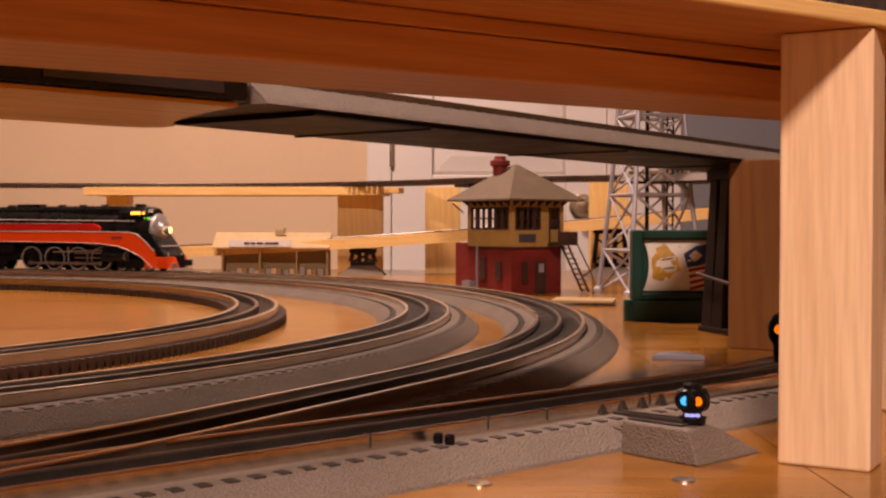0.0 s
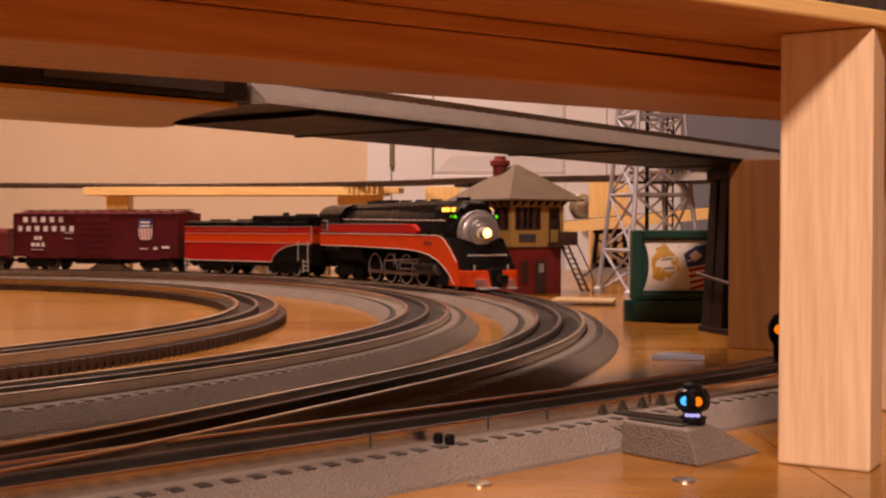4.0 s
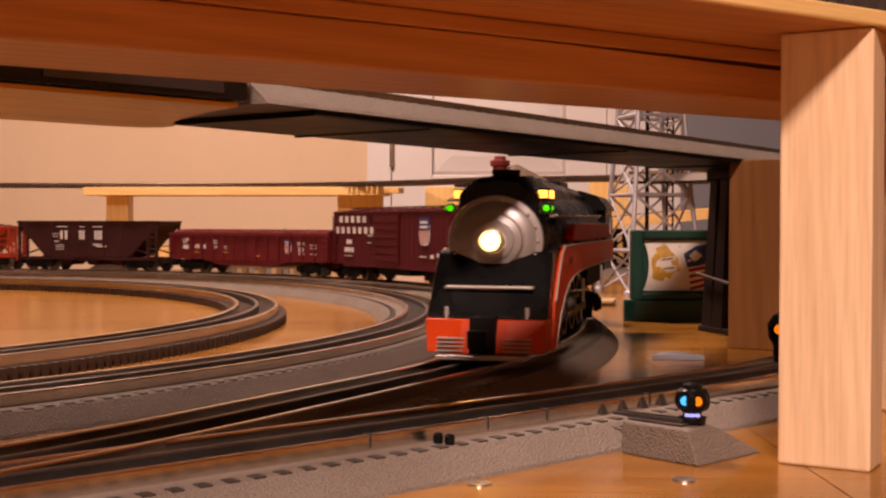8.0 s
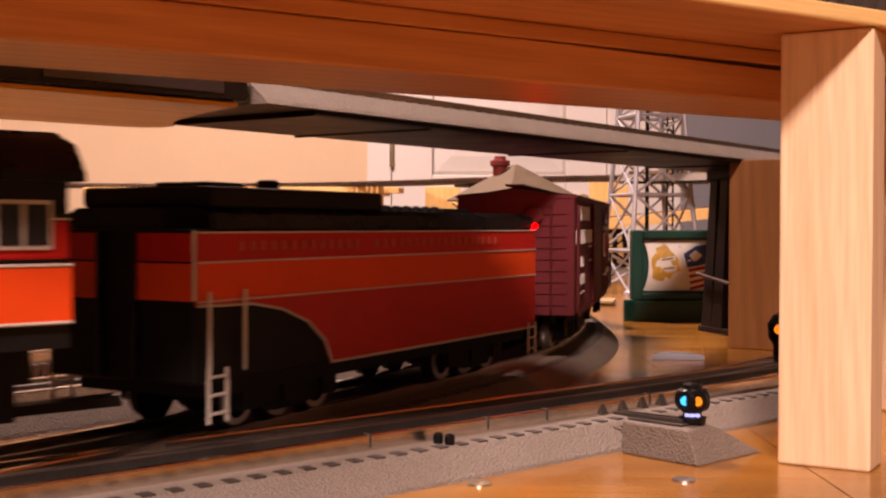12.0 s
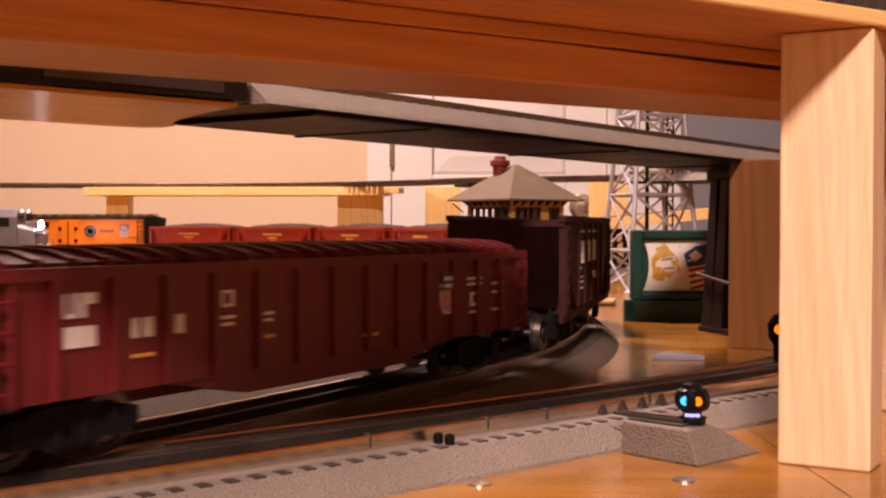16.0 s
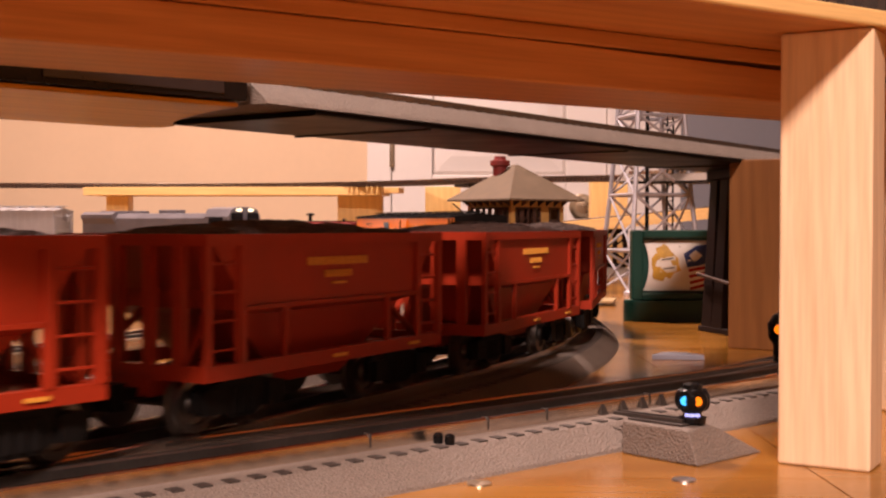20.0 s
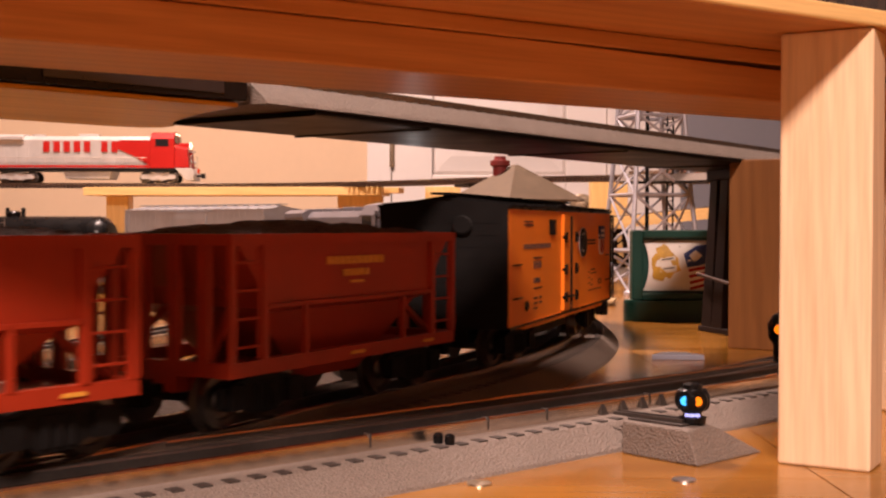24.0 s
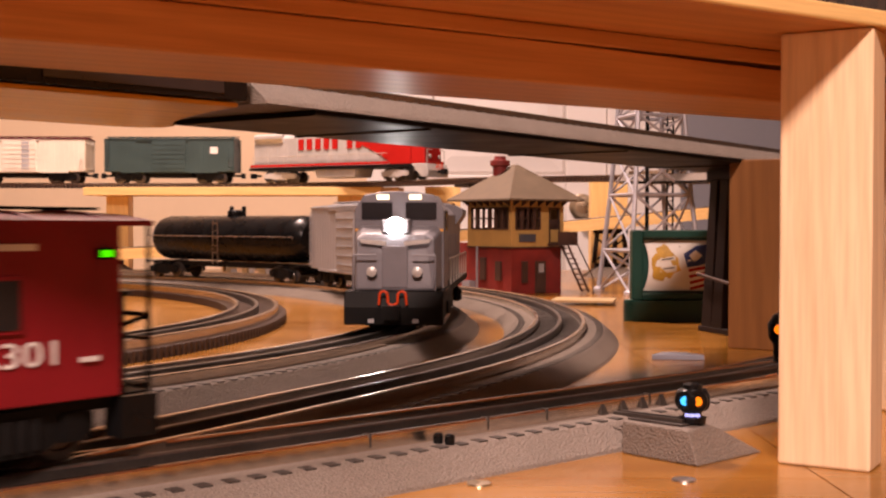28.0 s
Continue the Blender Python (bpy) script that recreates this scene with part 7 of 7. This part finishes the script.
def tank_car():
    e = thing("tank_car", "black model tank car with a silver-grey handrail", "freight car", "freight cars")
    half = 0.160
    part("underframe", Geo().box(-half, half, -0.012, 0.012, 0.0155, 0.0215).box(-half, -half + 0.02, -0.028, 0.028, 0.0195, 0.0215).box(half - 0.02, half, -0.028, 0.028, 0.0195, 0.0215), M_BLACK_DULL, e)
    part("tank", Geo().lathe([(0.002, -half + 0.006), (0.02, -half + 0.008), (0.0275, -half + 0.016), (0.029, -half + 0.024), (0.029, half - 0.024), (0.0275, half - 0.016), (0.02, half - 0.008), (0.002, half - 0.006)], 32, pose(0, 0, 0.052, 0, 90)), M_BLACK, e, "glossy black tank", smooth=True)
    part("dome", Geo().lathe([(0.010, 0.078), (0.010, 0.086), (0.008, 0.0885), (0.001, 0.089)], 18), M_BLACK, e, smooth=True)
    for k in (-0.012, 0.013):
        part("valve", Geo().lathe([(0.003, 0.078), (0.003, 0.0925), (0.001, 0.0935)], 10, pose(k, 0.004, 0)), M_BLACK_DULL, e)
    for sg in (1, -1):
        g = Geo().cyl((-half + 0.01, sg * 0.0315, 0.055), (half - 0.01, sg * 0.0315, 0.055), 0.0007, n=6)
        for k in range(9):
            x = -half + 0.016 + k * 0.0363
            g.cyl((x, sg * 0.0285, 0.053), (x, sg * 0.0315, 0.055), 0.0006, n=5)
        part("handrail", g, M_ROD, e)
        ladder(e, 0.0, sg * 0.0318, 0.020, 0.076, 0.010, M_ROD, 6)
    for x in (-half + 0.035, half - 0.035):
        truck(e, x)
    couplers(e, half)
    return e


def diesel(name, label, hood, lower, nose, lit, stripe=None, half=0.160):
    """A hood-and-cab diesel with wide nose, walkway, rails and six-wheel trucks."""
    y = 0.0315
    e = thing(name, label, "locomotive")
    part("frame", Geo().box(-half, half, -y, y, 0.0215, 0.0265), M_BLACK_DULL, e, bevel=0.0006)
    part("fuel_tank", Geo().prism([(-0.045, 0.0215), (0.045, 0.0215), (0.040, 0.007), (-0.040, 0.007)], -0.026, 0.026, "y"), M_BLACK_DULL if not stripe else lower, e, bevel=0.001)
    hd = part("hood", Geo().prism([(-0.0255, 0.0265), (0.0255, 0.0265), (0.0255, 0.078), (0.020, 0.0845), (-0.020, 0.0845), (-0.0255, 0.078)], -half + 0.008, half - 0.075, "x"), hood, e, "long engine hood", bevel=0.0008)
    for k in range(int((2 * half - 0.11) / 0.022)):
        x = -half + 0.022 + k * 0.022
        part("hood_panel", Geo().box(x, x + 0.018, -0.0262, 0.0262, 0.031, 0.062), hood, hd)
    for k in range(3):
        part("roof_fan", Geo().lathe([(0.013, 0.0845), (0.013, 0.0880), (0.011, 0.0885), (0.001, 0.0875)], 20, pose(-half + 0.035 + k * 0.03, 0, 0)), hood, hd, smooth=True)
    part("exhaust", Geo().box(-0.02, 0.015, -0.008, 0.008, 0.0845, 0.0895), hood, hd, bevel=0.001)
    part("radiator_flare", Geo().prism([(-0.0255, 0.070), (0.0255, 0.070), (0.0315, 0.078), (0.0315, 0.083), (0.024, 0.0870), (-0.024, 0.0870), (-0.0315, 0.083), (-0.0315, 0.078)], -half + 0.012, -half + 0.075, "x"), hood, hd)
    cab = part("cab", Geo().prism([(-0.0305, 0.0265), (0.0305, 0.0265), (0.0305, 0.080), (0.024, 0.0900), (0.010, 0.0925), (-0.010, 0.0925), (-0.024, 0.0900), (-0.0305, 0.080)], half - 0.075, half - 0.032, "x"), nose, e, "wide cab", bevel=0.0008)
    a, b = half - 0.032, half - 0.006
    ns = part("nose", Geo().loft([[(a, -0.0295, 0.0265), (a, 0.0295, 0.0265), (a, 0.0295, 0.0655), (a, 0.0255, 0.0695), (a, -0.0255, 0.0695), (a, -0.0295, 0.0655)], [(b, -0.0265, 0.0265), (b, 0.0265, 0.0265), (b - 0.002, 0.0255, 0.0610), (b - 0.006, 0.0200, 0.0645), (b - 0.006, -0.0200, 0.0645), (b - 0.002, -0.0255, 0.0610)]]), nose, e, "boxy wide nose", bevel=0.0018)
    part("nose_door", Geo().box(b - 0.0025, b + 0.0004, -0.0085, 0.0085, 0.0285, 0.0560), nose, ns, bevel=0.0005)
    part("headlight_box", Geo().box(a + 0.004, b - 0.003, -0.0095, 0.0095, 0.0640, 0.0735), nose, ns, bevel=0.0015)
    for sg in (1, -1):
        part("emblem_wing", Geo().prism([(sg * 0.006, 0.0590), (sg * 0.0235, 0.0602), (sg * 0.0220, 0.0578), (sg * 0.006, 0.0560)], b - 0.0022, b + 0.0008, "x"), M_SILVER, ns, "silver winged emblem")
        part("nose_band", Geo().box(a, a + 0.0008, min(sg * 0.0235, sg * 0.0300), max(sg * 0.0235, sg * 0.0300), 0.0655, 0.0670), M_LETTER_YELLOW, cab)
        part("front_handrail", Geo().cyl((b + 0.004, sg * 0.027, 0.0265), (b + 0.004, sg * 0.027, 0.0500), 0.0007, n=6).cyl((b + 0.004, sg * 0.027, 0.0500), (b + 0.004, sg * 0.012, 0.0500), 0.0007, n=6), M_STRIPE if stripe else M_DIESEL, e)
    for sg in (1, -1):
        part("windscreen", Geo().box(half - 0.0325, half - 0.0310, min(sg * 0.0045, sg * 0.0255), max(sg * 0.0045, sg * 0.0255), 0.0735, 0.0850), M_DARK_GLASS, cab)
        part("side_window", Geo().box(half - 0.066, half - 0.042, min(sg * 0.0300, sg * 0.0310), max(sg * 0.0300, sg * 0.0310), 0.066, 0.079), M_DARK_GLASS, cab)
        part("number_light", Geo().box(half - 0.033, half - 0.0308, min(sg * 0.007, sg * 0.0150), max(sg * 0.007, sg * 0.0150), 0.0870, 0.0902), G_SHADE if lit else M_LETTER, cab, "lit number board" if lit else "")
        g = Geo()
        for k in range(9):
            x = -half + 0.01 + k * 0.035
            if x < half - 0.08:
                g.cyl((x, sg * 0.031, 0.0265), (x, sg * 0.031, 0.0455), 0.0006, n=5)
        g.cyl((-half + 0.01, sg * 0.031, 0.0455), (half - 0.08, sg * 0.031, 0.0455), 0.0006, n=5)
        part("handrail", g, M_STRIPE, e)
        part("ditch_light", Geo().lathe([(0.0034, 0), (0.0034, 0.002), (0.001, 0.003)], 14, pose(half - 0.0045, sg * 0.0150, 0.0390, 0, 90)), M_SILVER, e, smooth=True)
    part("headlight", Geo().lathe([(0.0062, 0), (0.0060, 0.002), (0.001, 0.0036)], 20, pose(half - 0.0090, 0, 0.0688, 0, 90)), (G_SHADE if stripe else G_LED) if lit else M_SILVER, ns, "lit white headlight" if lit else "", smooth=True)
    part("pilot", Geo().prism([(half - 0.03, 0.0265), (half, 0.0265), (half + 0.004, 0.016), (half + 0.003, 0.0045), (half - 0.01, 0.0045), (half - 0.02, 0.015)], -0.0325, 0.0325, "y"), M_BLACK_DULL if not stripe else lower, e, "black pilot", bevel=0.0008)
    g = Geo()
    arch = [(-0.009, 0.018), (-0.0085, 0.0255), (-0.006, 0.0270), (-0.0035, 0.0255), (-0.003, 0.019), (0, 0.0175), (0.003, 0.019), (0.0035, 0.0255), (0.006, 0.0270), (0.0085, 0.0255), (0.009, 0.018)]
    for (u0, z0), (u1, z1) in zip(arch[:-1], arch[1:]):
        g.cyl((half + 0.0062, u0, z0), (half + 0.0062, u1, z1), 0.0008, n=6)
    part("hose_loop", g, M_ORANGE, e, "orange hose loops")
    part("hose_end", Geo().box(half + 0.001, half + 0.0045, 0.0125, 0.0165, 0.0060, 0.0085).box(half + 0.001, half + 0.0045, -0.0165, -0.0125, 0.0060, 0.0085), M_GREY_CAR, e)
    for x in (-half + 0.062, half - 0.062):
        truck(e, x, 0.0245, 0.0098, 3, lower if stripe else M_BLACK_DULL)
    couplers(e, half + 0.004)
    return e


# ---- build the trains ----
loco = steam_loco()
tend = tender()
box1 = boxcar("boxcar", "dark red model boxcar with white lettering and shield", M_BOXRED, M_BOXRED, 0.146)
side_bars(box1, letters(-0.128, 0.0755, 5, 0.0105, 0.0085, 0.0058) + letters(-0.138, 0.0610, 7, 0.0100, 0.0085, 0.0058), 0.0325, M_LETTER, "large white lettering blocks", lift=0.0010)
side_bars(box1, [(-0.106, -0.100, 0.0470, 0.0530), (-0.098, -0.093, 0.0470, 0.0530), (-0.112, -0.106, 0.0365, 0.0425), (-0.103, -0.097, 0.0365, 0.0425), (-0.093, -0.088, 0.0365, 0.0425), (-0.112, -0.090, 0.0310, 0.0318), (-0.050, -0.036, 0.0580, 0.0592), (-0.050, -0.038, 0.0490, 0.0500), (0.082, 0.096, 0.0340, 0.0352), (0.106, 0.112, 0.0330, 0.0372), (0.120, 0.132, 0.0352, 0.0390)], 0.0325, M_LETTER, "small white lettering", lift=0.0010)
shield(box1, 0.092, 0.0480, 0.0240, 0.0330, 0.0330)
squash(box1, 0.95)
gon = gondola()
hop = hopper()
ore = ore_car()
ores = [ore] + [copy_thing(ore, pose(0, 0, 0)) for _ in range(5)]
reef = reefer()
cab = caboose()
die = diesel("diesel_locomotive", "grey model diesel locomotive with bright white headlight", M_DIESEL, M_BLACK_DULL, M_DIESEL, True)
grey = boxcar("boxcar", "pale grey model boxcar behind the diesel", M_GREY_CAR, M_GREY_CAR)
tank = tank_car()
sfe = diesel("diesel_locomotive", "red and silver model diesel locomotive on the raised track", M_SILVER, M_SILVER, M_RED, True, stripe=True, half=0.190)
side_bars(sfe, letters(-0.082, 0.0560, 5, 0.0160, 0.0190, 0.0024) + letters(0.023, 0.0560, 2, 0.0160, 0.0190, 0.0024), 0.0264, M_RED, "large red lettering blocks", lift=0.0012)
side_bars(sfe, [(-0.185, 0.115, 0.0275, 0.0315)], 0.0318, M_RED, "red lower band", "band", 0.0010)
for sg in (1, -1):
    q = sorted((sg * 0.0262, sg * 0.0275))
    part("red_sweep", Geo().prism([(0.115, 0.030), (0.085, 0.048), (0.045, 0.066), (0.060, 0.0775), (0.115, 0.0775)], q[0], q[1], "y"), M_RED, sfe, "red nose colour sweeping along the hood")
green = boxcar("boxcar", "dark green model boxcar on the raised track", M_GREEN_CAR, M_GREEN_CAR, 0.118)
side_bars(green, [(0.075, 0.089, 0.058, 0.072)], 0.0325, M_LETTER, "pale round mark", lift=0.0010)
squash(green, 0.86)
cream = boxcar("boxcar", "cream model boxcar with dark ends on the raised track", M_CREAM_CAR, M_BOXRED, 0.118)
side_bars(cream, [(-0.060, -0.046, 0.024, 0.083), (0.004, 0.018, 0.024, 0.083)], 0.0325, M_GREY_CAR, "pale grey upright bands", lift=0.0022)
squash(cream, 0.86)

# ---- timetable ----
RUN = ((0.0, -0.550), (3.0, -0.020), (6.0, 0.468), (7.0, 0.622), (8.0, 0.773), (9.0, 0.925), (10.4, 1.152), (12.5, 1.470), (15.0, 1.886), (17.0, 2.236), (18.5, 2.500), (21.0, 2.945), (24.0, 3.455), (26.0, 3.793), (28.0, 4.134))
RUN_MID = ((0.0, -1.40), (17.0, 0.306), (18.5, 0.445), (20.0, 0.60), (21.0, 0.705), (24.0, 1.01), (26.0, 1.21), (28.0, 1.412))
RUN_UP = ((0.0, -2.60), (21.5, -0.257), (24.0, 0.049), (25.0, 0.175), (26.0, 0.308), (27.0, 0.425), (28.0, 0.545))


def along(table, t):
    ts, ss = [a for a, _ in table], [b for _, b in table]
    n = len(ts)
    m = []
    for i in range(n):
        if i == 0:
            m.append((ss[1] - ss[0]) / (ts[1] - ts[0]))
        elif i == n - 1:
            m.append((ss[-1] - ss[-2]) / (ts[-1] - ts[-2]))
        else:
            m.append((ss[i + 1] - ss[i - 1]) / (ts[i + 1] - ts[i - 1]))
    i = max(0, min(n - 2, sum(1 for a in ts if a <= t) - 1))
    h = ts[i + 1] - ts[i]
    u = (t - ts[i]) / h
    return (2 * u ** 3 - 3 * u ** 2 + 1) * ss[i] + (u ** 3 - 2 * u ** 2 + u) * h * m[i] + (3 * u ** 2 - 2 * u ** 3) * ss[i + 1] + (u ** 3 - u ** 2) * h * m[i + 1]


# vehicle, centre of it behind the reference point, half distance between the truck pivots
OUTER_TRAIN = [(loco, 0.808, 0.122), (tend, 0.468, 0.072), (box1, 0.169, 0.094), (gon, -0.1560, 0.106), (hop, -0.325 - 0.146, 0.090)]
for k, o in enumerate(ores):
    OUTER_TRAIN.append((o, -0.692 - 0.1744 * k, 0.0475))
OUTER_TRAIN += [(reef, -1.790, 0.086), (cab, -2.044, 0.066)]
MID_TRAIN = [(die, -0.164, 0.098), (grey, -0.164 - 0.340, 0.094), (tank, -0.164 - 0.340 - 0.345, 0.125)]
UP_TRAIN = [(sfe, -0.194, 0.128), (green, -0.194 - 0.345, 0.076), (cream, -0.194 - 0.345 - 0.272, 0.076)]


def spread(s):
    """The train draws out a little where it rounds the near side of the bend."""
    return s if s < 0.8 else s + 0.085 * (math.hypot(s - 0.9, 0.1) + (s - 0.9)) / 2


def motions():
    steps = [i * 0.2 for i in range(141)]
    for train, table, track, z in ((OUTER_TRAIN, RUN, outer, 0.0147), (MID_TRAIN, RUN_MID, middle, 0.0147), (UP_TRAIN, RUN_UP, upper, 0.150 + 0.0098)):
        for ob, off, pivot in train:
            rows, bogies = [], [(c, []) for c in ob.children if c.name.split(".")[0] == "truck"]
            rest = [c.location.x for c, _ in bogies]
            for t in steps:
                s = along(table, t) + off
                s = spread(s) if track is outer else s
                xa, ya, ha = track.at(s + pivot)
                xb, yb, hb = track.at(s - pivot)
                h = math.atan2(ya - yb, xa - xb)
                rows.append((t, pose((xa + xb) / 2, (ya + yb) / 2, z, 0, 0, math.degrees(h))))
                for (c, r), x0 in zip(bogies, rest):
                    hc = track.at(s + x0)[2]
                    d = (hc - h + math.pi) % (2 * math.pi) - math.pi
                    r.append((t, pose(x0, 0, 0, 0, 0, math.degrees(d))))
            walk(ob, rows)
            for c, r in bogies:
                walk(c, r)
    # Drivers and rods turn as the engine rolls.
    fine = [i / 15 for i in range(421)]
    turn = [(spread(along(RUN, t) + 0.8) - spread(along(RUN, 0) + 0.8)) / 0.0182 for t in fine]
    for ob, x, y, z in DRV:
        off = 0 if y > 0 else math.pi / 2
        walk(ob, [(t, pose(x, y, z, 0, math.degrees(a + off), 0)) for t, a in zip(fine, turn)])
    for ob, x, y, z in RODS:
        off = 0 if y > 0 else math.pi / 2
        walk(ob, [(t, pose(x + 0.0075 * math.cos(a + off), y, z - 0.0075 * math.sin(a + off))) for t, a in zip(fine, turn)])


motions()
